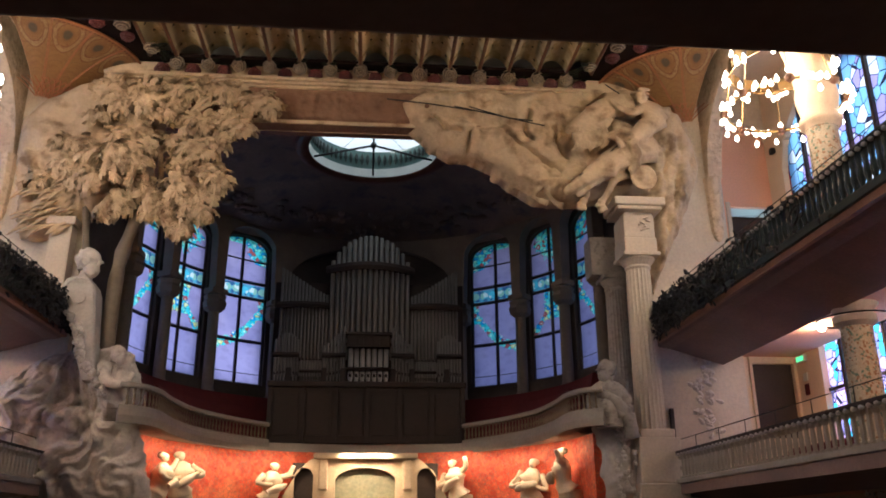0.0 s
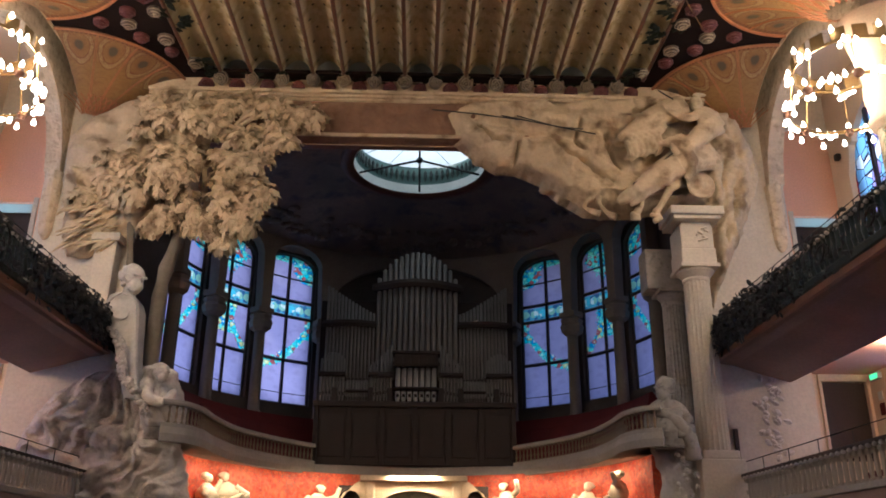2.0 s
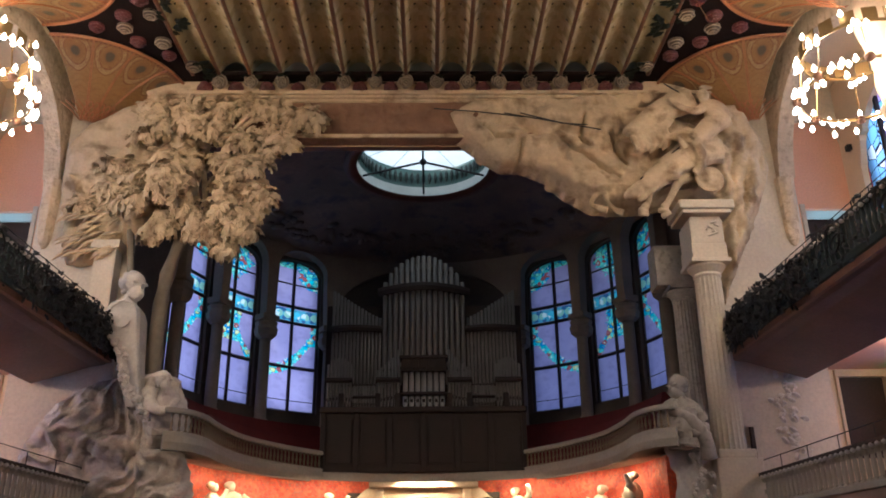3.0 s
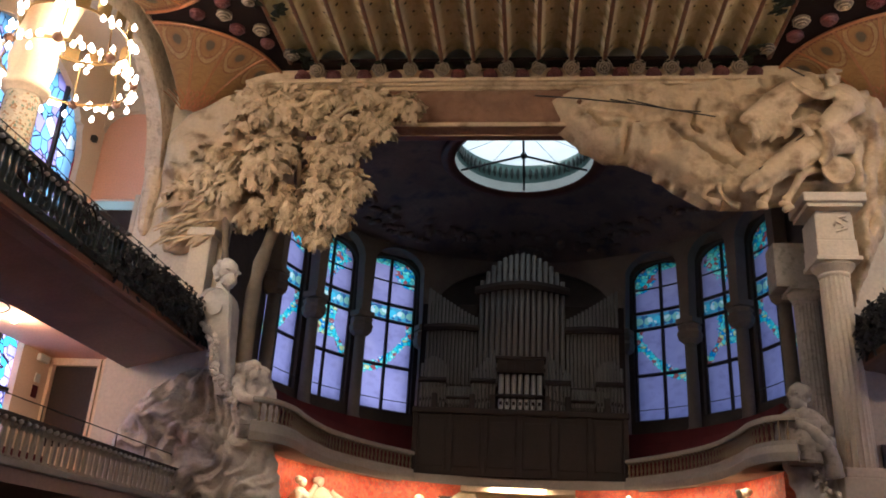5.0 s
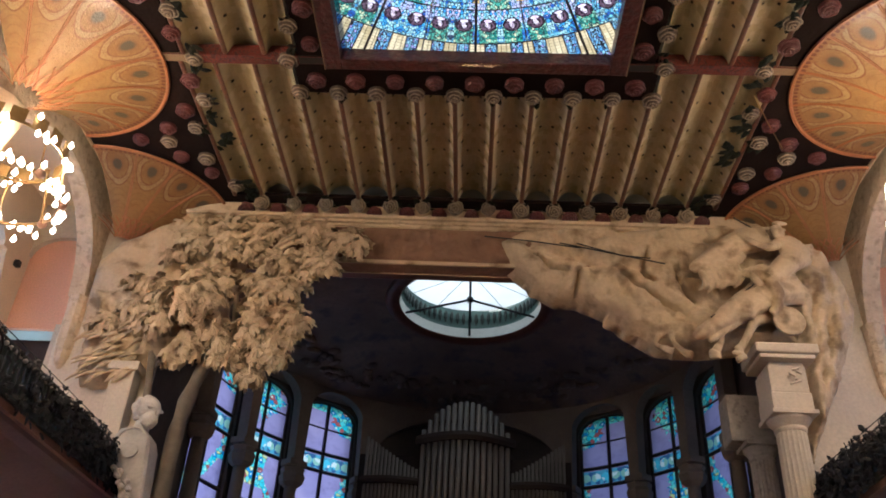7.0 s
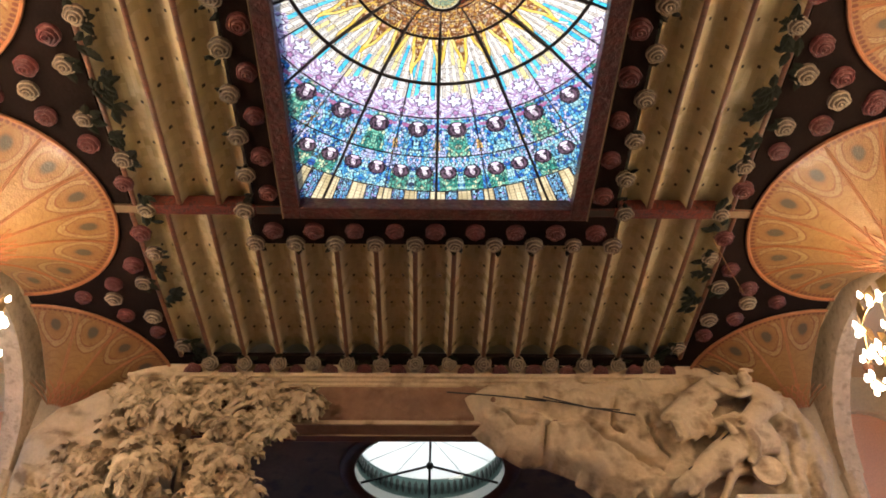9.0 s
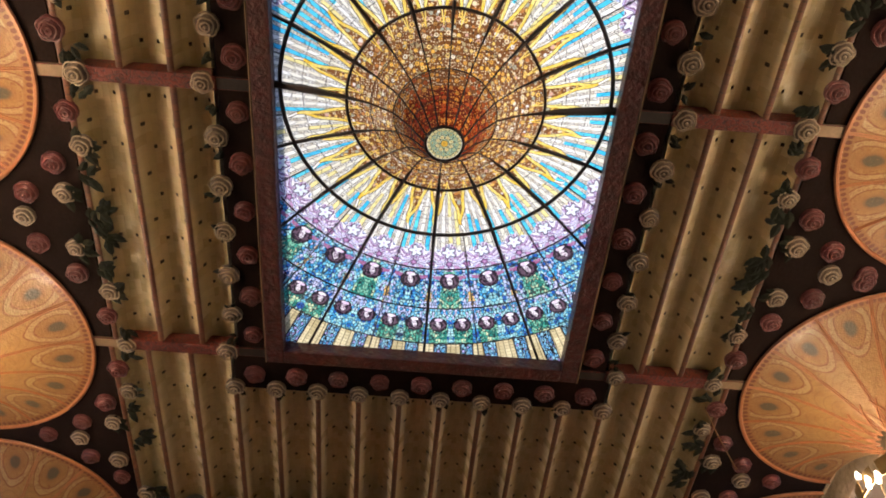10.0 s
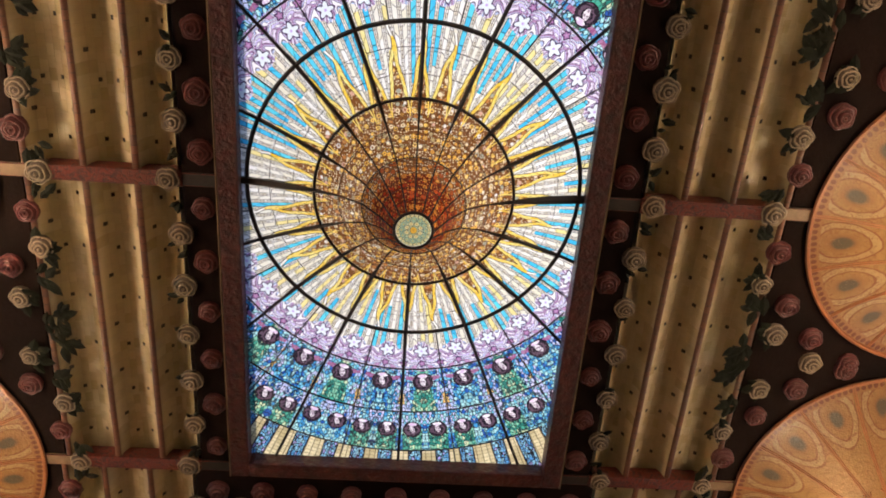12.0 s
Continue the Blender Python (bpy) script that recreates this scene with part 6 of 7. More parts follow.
blob(bm, [(7.5, F, 12.85), (7.05, F - 0.05, 12.5), (6.7, F - 0.06, 12.22), (6.58, F - 0.04, 12.12)], [0.17, 0.12, 0.1, 0.05], 10, 0.03, 4.0)
blob(bm, [(7.4, F - 0.22, 13.3), (7.15, F - 0.26, 13.12)], [0.08, 0.07], 8, 0.0, 4.5)
for k in (-1, 1):
    blob(bm, [(8.2, F - 0.1 + 0.2 * k, 13.95), (8.12, F - 0.15 + 0.24 * k, 14.15), (7.98, F - 0.15 + 0.26 * k, 14.4)], [0.13, 0.12, 0.03], 8, 0.0, 5.0)
for k in range(7):
    x, z = 8.3 + 0.12 * k, 14.0 + 0.05 * k
    blob(bm, [(x, F - 0.12, z), (x - 0.28, F - 0.18, z + 0.28 - 0.06 * k), (x - 0.62, F - 0.05, z + 0.3), (x - 0.95, F + 0.1, z + 0.12 + 0.08 * math.sin(k * 2.0))], [0.14, 0.12, 0.1, 0.03], 8, 0.15, 6.0 + k)
# the horse behind it
G = HY0 - 0.2
blob(bm, [(8.6, G + 0.3, 15.7), (8.0, G + 0.1, 15.45), (7.4, G, 15.15), (6.9, G - 0.05, 14.8), (6.5, G - 0.08, 14.5), (6.35, G - 0.06, 14.38)], [0.45, 0.44, 0.36, 0.25, 0.19, 0.08], 16, 0.04, 7.0)
blob(bm, [(7.5, G - 0.1, 15.0), (7.2, G - 0.14, 14.75)], [0.24, 0.16], 12, 0.03, 7.5)
for k in range(6):
    x, z = 7.9 - 0.2 * k, 15.0 - 0.05 * k
    blob(bm, [(x, G - 0.15, z), (x - 0.25, G - 0.28, z - 0.4), (x - 0.18, G - 0.22, z - 0.85), (x - 0.42, G - 0.05, z - 1.15 + 0.12 * (k % 2))], [0.13, 0.12, 0.1, 0.03], 8, 0.2, 9.0 + k)
# the rider: thigh and shin, body, arm, crested helmet; a round shield with a face
blob(bm, [(9.6, F + 0.15, 15.05), (9.1, F - 0.1, 14.7), (8.55, F - 0.22, 14.2)], [0.37, 0.34, 0.23], 16, 0.04, 11.0)
blob(bm, [(8.55, F - 0.22, 14.22), (8.68, F - 0.18, 13.75), (8.6, F - 0.1, 13.3), (8.4, F - 0.12, 13.05)], [0.24, 0.2, 0.14, 0.1], 12, 0.04, 12.0)
blob(bm, [(9.5, F + 0.2, 14.9), (9.3, F + 0.1, 15.3), (9.1, F + 0.08, 15.55)], [0.42, 0.4, 0.24], 16, 0.08, 13.0)
blob(bm, [(9.15, F, 15.5), (8.65, F - 0.2, 15.25), (8.1, F - 0.15, 15.5), (7.9, F - 0.1, 15.75)], [0.18, 0.15, 0.1, 0.07], 10, 0.05, 14.0)
blob(bm, [(9.02, F + 0.05, 15.62), (9.0, F + 0.03, 15.85), (9.05, F + 0.1, 16.1), (9.35, F + 0.25, 16.12)], [0.16, 0.22, 0.12, 0.04], 12, 0.03, 15.0)
lathe(bm, [(0.02, -0.1), (0.2, -0.09), (0.34, -0.02), (0.38, -0.08), (0.44, -0.04), (0.44, 0.3)], 24, m=Matrix.Translation((8.85, F + 0.25, 12.85)) @ Matrix.Rotation(radians(-90), 4, "X") @ Matrix.Scale(-1, 4, (0, 0, 1)))
blob(bm, [(8.85, F + 0.12, 13.05), (8.85, F + 0.06, 12.85), (8.85, F + 0.12, 12.65)], [0.16, 0.2, 0.12], 12, 0.05, 16.0)
leg(bm, [(7.75, HY0 + 0.1, 13.0), (7.1, HY0 - 0.2, 12.75), (6.95, HY0 - 0.2, 12.45), (6.9, HY0 - 0.18, 12.1), (6.72, HY0 - 0.2, 11.85), (6.7, HY0 - 0.22, 11.62)], 0.15, 2.0)
leg(bm, [(8.5, HY0 + 0.1, 13.1), (7.95, HY0 - 0.25, 12.85), (7.7, HY0 - 0.25, 12.45), (7.5, HY0 - 0.2, 12.1), (7.32, HY0 - 0.22, 11.85), (7.42, HY0 - 0.25, 11.6)], 0.16, 3.0)
leg(bm, [(6.0, HY0 + 0.45, 12.9), (5.65, HY0 + 0.3, 12.5), (5.6, HY0 + 0.25, 12.2), (5.75, HY0 + 0.25, 11.95), (5.95, HY0 + 0.22, 11.78), (6.1, HY0 + 0.2, 11.72)], 0.12, 4.0)
leg(bm, [(5.8, HY0 + 0.5, 12.8), (5.4, HY0 + 0.35, 12.4), (5.2, HY0 + 0.3, 12.2), (5.15, HY0 + 0.3, 12.0), (5.4, HY0 + 0.28, 11.88), (5.6, HY0 + 0.26, 11.8)], 0.11, 6.0)
# the figures lean out and down towards the stalls
bm.verts.ensure_lookup_table()
for v in bm.verts[figures_from:]:
    k = (v.co.y - 1.06) / 23.04
    v.co = Vector((v.co.x * k, v.co.y, 1.63 + (v.co.z - 1.63) * k - 0.06))
horsemen = solid("stone_horsemen", bm, STONE, "plunging horses and a helmeted rider carved in pale stone cloud", "sculpture", smooth=True)
_fuse = horsemen.modifiers.new("fuse", "REMESH")
_fuse.mode, _fuse.voxel_size, _fuse.use_smooth_shade = "VOXEL", 0.032, True
for depth, pts in ((1.62, ((6.5, 12.45), (6.95, 12.75), (7.6, 13.35), (8.4, 14.05))), (1.05, ((2.6, 15.05), (4.2, 14.75), (5.6, 14.45))), (0.9, ((0.4, 15.3), (1.8, 15.2), (3.2, 15.0))), (1.05, ((3.1, 15.05), (4.4, 14.7), (5.2, 14.62))), (1.5, ((7.9, 15.6), (7.6, 15.85), (8.05, 15.5)))):
    bm = tube(bmesh.new(), [(x, PY - depth + 0.03 * (i % 2), z) for i, (x, z) in enumerate(pts)], 0.022, 5)
    solid("iron_rein", bm, IRON, "dark iron rein fixed to the carved horses", "metal fitting", group="iron reins on the carved horses")


def fluted_column(name, x, y, z0, z1, r, material, label):
    c = thing(name, label, "column", "columns beside the stage", place=(x, y, 0))
    bm = bmesh.new()
    rows = []
    n = 20
    for k in range(9):
        t = k / 8
        rr = r * (1.06 - 0.16 * t)
        row = []
        for i in range(n * 4):
            a = 2 * math.pi * i / (n * 4)
            q = rr * (1 - (0.075 if i % 4 in (1, 2, 3) else 0.0) * (1.0 if i % 4 == 2 else 0.8))
            row.append(bm.verts.new((q * math.cos(a), q * math.sin(a), z0 + (z1 - z0) * t)))
        rows.append(row)
    for a, b in zip(rows, rows[1:]):
        for i in range(len(a)):
            j = (i + 1) % len(a)
            bm.faces.new((a[i], a[j], b[j], b[i]))
    part("shaft", bm, material, c)
    bm = bmesh.new()
    lathe(bm, [(r * 0.92, z1 - 0.12), (r * 0.98, z1 - 0.06), (r * 0.94, z1), (r * 1.3, z1 + 0.18), (r * 1.32, z1 + 0.24)], 24)
    add_box(bm, -r * 1.4, r * 1.4, -r * 1.4, r * 1.4, z1 + 0.24, z1 + 0.36, 0, 0.015)
    part("capital", bm, material, c)
    return c


fluted_column("fluted_column", 8.45, 24.35, 4.6, 9.75, 0.42, PALE_STONE, "tall fluted pale stone column beside the stage")
# the rear column and its block carry their shade in a darker stone colour
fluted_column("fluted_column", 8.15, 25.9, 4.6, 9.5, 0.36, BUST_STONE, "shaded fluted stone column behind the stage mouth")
ent = thing("entablature_block", "moulded pale stone block over the fluted column", "stone block")
part("architrave", boxed(7.95, 9.0, 23.9, 25.0, 10.11, 10.62, bevel=0.03), PALE_STONE, ent)
part("frieze", boxed(7.98, 8.97, 23.93, 25.0, 10.62, 11.38, bevel=0.03), PALE_STONE, ent)
part("neck", boxed(8.05, 8.95, 24.0, 25.0, 11.38, 11.5), PALE_STONE, ent)
part("cornice", boxed(7.75, 9.2, 23.7, 25.0, 11.5, 11.62, bevel=0.03), PALE_STONE, ent)
part("cap_slab", boxed(7.65, 9.3, 23.6, 25.0, 11.62, 11.9, bevel=0.05), PALE_STONE, ent)
for a in range(6):
    part("carved_scroll", tube(bmesh.new(), [(8.5 + 0.05 * a + 0.16 * math.sin(a * 2.1), 23.92, 10.85 + 0.08 * a), (8.62 + 0.16 * math.cos(a * 1.3), 23.88, 10.93 + 0.07 * a)], 0.045, 5), PALE_STONE, ent)
bm = bmesh.new()
add_box(bm, 7.85, 9.1, 23.75, 25.0, 3.1, 4.4, 0, 0.04)
add_box(bm, 7.95, 9.0, 23.85, 25.0, 4.4, 4.65, 0, 0.05)
add_box(bm, 7.75, 9.2, 23.65, 25.0, 0.0, 3.1, 0, 0.04)
solid("column_pedestal", bm, PALE_STONE, "tall plain stone pedestal under the fluted column", "pedestal")
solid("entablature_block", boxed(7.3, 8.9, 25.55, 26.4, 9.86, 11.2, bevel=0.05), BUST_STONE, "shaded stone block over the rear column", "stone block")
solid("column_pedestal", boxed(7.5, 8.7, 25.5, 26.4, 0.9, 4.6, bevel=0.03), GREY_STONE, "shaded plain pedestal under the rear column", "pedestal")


def stone_head(bm, x, y, z, s, turn):
    """A bearded head as a plain shape, looking along -y before the turn."""
    m = Matrix.Translation((x, y, z)) @ Matrix.Rotation(radians(turn), 4, "Z")
    first = len(bm.verts)
    for c, r, k in (((0, 0.05, 0.07), 0.27, (0.92, 1.08, 1.05)), ((0, -0.07, -0.13), 0.19, (0.9, 0.95, 1.15)), ((0, -0.27, -0.04), 0.05, (0.7, 1.0, 1.5)), ((0.12, -0.18, 0.05), 0.07, (1.5, 0.7, 0.6)), ((-0.12, -0.18, 0.05), 0.07, (1.5, 0.7, 0.6))):
        bmesh.ops.create_icosphere(bm, subdivisions=3 if r > 0.1 else 2, radius=r * s, matrix=m @ Matrix.Translation(Vector(c) * s) @ Matrix.Diagonal((*k, 1)))
    bm.verts.ensure_lookup_table()
    centre = Vector((x, y, z))
    back = m.to_3x3() @ Vector((0, 1, 0))
    for v in bm.verts[first:]:
        d = v.co - centre
        curl = max(0.0, min(1.0, (d.dot(back) / s + 0.08) * 6)) if d.z > -0.15 * s else 0.3
        v.co += d.normalized() * s * (0.09 * curl * ruffle(v.co.x, v.co.y, v.co.z, 0.09 * s) - 0.01)


def half_figure(name, x, y, z, material, label, turn):
    """A draped half figure as a plain shape."""
    bm = bmesh.new()
    blob(bm, [(x, y, z - 0.75), (x, y, z - 0.2), (x, y, z + 0.3)], [0.42, 0.46, 0.4], 18, 0.15, 1.0)
    blob(bm, [(x - 0.5, y - 0.02, z + 0.05), (x - 0.3, y, z + 0.36), (x, y, z + 0.46), (x + 0.3, y, z + 0.36), (x + 0.5, y - 0.02, z + 0.05)], [0.17, 0.2, 0.2, 0.2, 0.17], 14, 0.1, 2.0)
    blob(bm, [(x + 0.5, y - 0.02, z + 0.15), (x + 0.5, y - 0.2, z - 0.25), (x + 0.1, y - 0.42, z - 0.4)], [0.17, 0.16, 0.11], 12, 0.1, 3.0)
    blob(bm, [(x - 0.5, y - 0.02, z + 0.15), (x - 0.55, y - 0.2, z - 0.3), (x - 0.3, y - 0.38, z - 0.6)], [0.17, 0.16, 0.13], 12, 0.1, 4.0)
    blob(bm, [(x, y, z + 0.4), (x, y - 0.03, z + 0.75)], [0.17, 0.15], 12, 0.05, 5.0)
    for v in bm.verts:
        v.co.y -= 0.08 * ruffle(v.co.x, v.co.y, v.co.z * 0.5, 0.2)
    blob(bm, [(x - 0.45, y - 0.15, z + 0.3), (x, y - 0.38, z + 0.05), (x + 0.45, y - 0.3, z - 0.45), (x + 0.6, y - 0.1, z - 1.0)], [0.14, 0.16, 0.2, 0.22], 12, 0.25, 6.0)
    stone_head(bm, x - 0.06, y - 0.08, z + 0.9, 0.98, turn)
    for f in bm.faces:
        f.smooth = True
    return solid(name, bm, material, label, "sculpture")


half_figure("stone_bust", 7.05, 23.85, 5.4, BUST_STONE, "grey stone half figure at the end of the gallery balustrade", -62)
# the herm: a head over a tapering shaft with a rounded shield
bm = bmesh.new()
stone_head(bm, -8.27, 24.1, 9.4, 1.32, 62)
blob(bm, [(-8.45, 24.2, 8.6), (-8.38, 24.18, 9.0), (-8.3, 24.15, 9.3)], [0.3, 0.2, 0.19], 12, 0.05, 1.0)
rows = []
for z, h, d in ((5.9, 0.2, 0.24), (7.0, 0.28, 0.28), (7.9, 0.4, 0.33), (8.45, 0.47, 0.36), (8.7, 0.44, 0.34), (8.88, 0.33, 0.28), (8.98, 0.16, 0.16)):
    rows.append([bm.verts.new((-7.85 - 0.22 * (z - 5.9) + px * h, 24.2 + py * d, z)) for px, py in ((-1, -0.75), (-0.85, -1), (0.85, -1), (1, -0.75), (1, 1), (-1, 1))])
for a, b in zip(rows, rows[1:]):
    for i in range(6):
        bm.faces.new((a[i], a[(i + 1) % 6], b[(i + 1) % 6], b[i]))
bm.faces.new(rows[-1])
tube(bm, [(-8.42 + 0.42 * math.sin(radians(t)), 23.84, 8.42 + 0.48 * math.cos(radians(t))) for t in range(-100, 101, 20)], 0.03, 6)
lathe(bm, [(0.02, -0.02), (0.12, 0.0), (0.16, -0.05), (0.2, -0.03), (0.22, 0.05)], 12, m=Matrix.Translation((-8.38, 23.82, 8.3)) @ Matrix.Rotation(radians(90), 4, "X"))
solid("stone_herm", bm, GREY_STONE, "pale stone herm with a rounded shield under the tree", "sculpture")
# carved drapery below the busts
RELIEF_STONE = worn("grey_relief_stone", (0.66, 0.59, 0.53), (0.55, 0.49, 0.44), 0.85, 1.4, 10, 0.8, dirt=(0.40, 0.35, 0.31), distance=0.04)
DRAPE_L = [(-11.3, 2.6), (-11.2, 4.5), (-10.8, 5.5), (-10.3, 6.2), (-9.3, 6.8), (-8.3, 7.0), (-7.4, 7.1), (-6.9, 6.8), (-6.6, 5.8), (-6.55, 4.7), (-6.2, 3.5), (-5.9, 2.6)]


def drape(x, z, apex=-7.2):
    """Depth of carved cloth that falls in crisp, broken folds from a point above."""
    along = math.hypot(x - apex, 8.4 - z)
    broken = fbm(x * 0.8, 12.0, z * 0.8, 2)
    angle = math.atan2(x - apex, 8.4 - z) + 0.22 * fbm(x * 0.5, 2.0, z * 0.5, 2) + 0.08 * math.sin(1.1 * along)
    folds = abs((angle * 7.5 + 1.3 * broken) % 1.0 - 0.35) / 0.65
    small = abs((angle * 19.0 + 2.2 * broken) % 1.0 - 0.6) / 0.6
    # cloth breaks sideways where it is caught up
    slant = abs((1.1 * z + 0.7 * x + 1.2 * fbm(x * 0.45, 9.0, z * 0.45, 2)) % 1.0 - 0.25) / 0.75
    return max(0.1, 0.26 + 0.24 * min(1.0, folds) + 0.13 * min(1.0, small) + 0.36 * slant * (0.5 + broken) + 0.14 * fbm(x * 0.6, 5.0, z * 0.6, 3) + 0.035 * fbm(x * 5, 8.0, z * 5))


def figures(x, z):
    d = drape(x, z)
    for cx, cz, rx, rz, h in ((-9.6, 5.4, 0.7, 0.6, 0.3), (-9.3, 5.9, 0.3, 0.3, 0.3), (-7.15, 5.7, 0.5, 0.75, 0.55), (-8.4, 4.9, 0.7, 0.35, 0.4), (-7.4, 4.5, 0.35, 0.6, 0.3)):
        q = ((x - cx) / rx) ** 2 + ((z - cz) / rz) ** 2
        if q < 1:
            d += h * math.sqrt(1 - q)
    return d


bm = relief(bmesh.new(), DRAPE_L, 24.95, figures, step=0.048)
stone_head(bm, -7.05, 23.95, 6.6, 0.8, 40)
blob(bm, [(-7.45, 24.0, 6.35), (-7.3, 23.75, 5.9), (-6.85, 23.7, 5.75), (-6.6, 23.85, 6.1)], [0.2, 0.17, 0.13, 0.1], 10, 0.15, 1.0)
pts = [(-8.5 + 1.1 * t + 0.08 * math.sin(9 * t), 23.72 - 0.1 * math.sin(3 * t), 7.8 - 2.3 * t ** 0.9) for t in [i / 40 for i in range(41)]]
rng = random.Random(31)
for p in pts:
    for _ in range(2):
        q = Vector(p) + Vector((rng.uniform(-0.12, 0.12), rng.uniform(-0.06, 0.06), rng.uniform(-0.08, 0.08)))
        bmesh.ops.create_icosphere(bm, subdivisions=1, radius=rng.uniform(0.055, 0.105), matrix=Matrix.Translation(q))
solid("carved_statue", bm, RELIEF_STONE, "draped stone group carved in relief beside the stage", "sculpture")
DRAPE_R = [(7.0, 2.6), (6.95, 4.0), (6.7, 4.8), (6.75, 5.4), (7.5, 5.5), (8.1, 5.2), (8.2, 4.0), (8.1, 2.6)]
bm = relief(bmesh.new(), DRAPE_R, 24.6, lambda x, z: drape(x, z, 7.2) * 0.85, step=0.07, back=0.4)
for k in range(60):
    q = Vector((7.45 + rng.uniform(-0.28, 0.28), 23.85 + rng.uniform(-0.08, 0.05), 5.0 - 0.04 * k))
    bmesh.ops.create_icosphere(bm, subdivisions=1, radius=rng.uniform(0.05, 0.09), matrix=Matrix.Translation(q))
solid("stone_drapery", bm, GREY_STONE, "carved stone drapery with a flower garland under the bust", "sculpture")
bm = boxed(-9.75, -9.1, 24.5, 25.04, 7.4, 11.0, bevel=0.04)
add_box(bm, -9.85, -9.0, 24.4, 25.04, 10.75, 11.0, 0, 0.03)
solid("stone_pilaster", bm, PALE_STONE, "plain pale stone pilaster under the stone tree", "pilaster")
# small carved trails on the wall and the corbel at the arch foot
for _s in (-1, 1):
    bm = bmesh.new()
    lathe(bm, [(0.06, 10.95), (0.16, 11.1), (0.22, 11.35), (0.25, 11.8), (0.27, 12.4), (0.30, 13.0), (0.33, 13.2)], 10, place=(_s * 11.55, 25.0, 0), flute=0.04)
    solid("arch_corbel", bm, ARCH_STONE, "carved pale stone corbel at the foot of an arch", "corbel", group="corbels beside the stage")
trail = thing("carved_trail", "carved leaf trail on the cream wall beside the stage", "carving")
rng = random.Random(5)
for k in range(16):
    for j in range(3):
        bm = bmesh.new()
        x, z = 10.5 + 0.18 * math.sin(k) + rng.uniform(-0.2, 0.2), 6.8 - 0.14 * k
        leaf(bm, Vector((x, 25.03, z)), Vector((rng.uniform(-1, 1), -0.3, rng.uniform(-1, 1))), Vector((0, -1, 0)), 0.26, 0.08, 0.5)
        part("stone_leaf", bm, RELIEF_STONE, trail)
# raised dark strip; the slot's inner shade is only its colour
bm = boxed(9.3, 9.42, 24.94, 25.04, 4.3, 5.4, bevel=0.01)
solid("wall_slot", bm, DARK_WOOD, "narrow dark strip by the column for the shade in a wall slot", "slot")

# ---- side columns, arches, chandeliers ----


def mosaic_column():
    m = Mat("flower_mosaic")
    p = m.coords()
    v = m.cells(p, 20.0)
    t = m.xyz(v.outputs["Color"])
    c = m.mix(t[0], (0.52, 0.43, 0.30), (0.40, 0.33, 0.24))
    c = m.mix(t[1].gt(0.82), c, (0.30, 0.16, 0.08))
    c = m.mix(t[2].gt(0.88), c, (0.14, 0.20, 0.14))
    m.bump(Sock(m.t, v.outputs["Distance"]), 0.3, 0.02)
    return m.done(c, t[0] * 0.3 + 0.25)


MOSAIC = mosaic_column()
_glow = bpy.data.materials.new("lit_bulb")
_glow.use_nodes = True
_e = _glow.node_tree.nodes["Principled BSDF"].inputs
_e["Base Color"].default_value = (1, 0.9, 0.75, 1)
_e["Emission Color"].default_value = (1.0, 0.86, 0.68, 1)
_e["Emission Strength"].default_value = 10.0
BULB = _glow
SHAFTX = 11.55


def hall_column(s, y):
    c = thing("hall_column", "round mosaic column with a flared capital carrying the vault", "column", "columns along the hall", place=(s * SHAFTX, y, 0))
    bm = bmesh.new()
    lathe(bm, [(0.5, 0.0), (0.5, 0.25), (0.4, 0.35), (0.36, 6.6), (0.36, 6.9)], 20)
    part("shaft", bm, MOSAIC, c, smooth=True)
    bm = bmesh.new()
    lathe(bm, [(0.36, 6.35), (0.5, 6.45), (0.5, 6.6), (0.42, 6.68), (0.58, 6.9)], 16)
    part("capital", bm, GREY_STONE, c)
    bm = bmesh.new()
    lathe(bm, [(0.45, 7.55), (0.42, 7.8), (0.38, 11.5), (0.4, 11.7)], 20)
    part("upper_shaft", bm, MOSAIC, c, smooth=True)
    bm = bmesh.new()
    lathe(bm, [(0.4, 11.6), (0.52, 11.7), (0.55, 11.85), (0.45, 12.0), (0.55, 12.5), (0.5, 13.0), (0.6, 13.6), (0.85, 14.7)], 16)
    part("upper_capital", bm, PLASTER, c, smooth=True)
    bm = bmesh.new()
    tube(bm, [(0.85 * math.cos(radians(a)), 0.85 * math.sin(radians(a)), 6.55) for a in range(0, 361, 15)], 0.022, 5)
    part("iron_ring", bm, IRON, c)
    return c


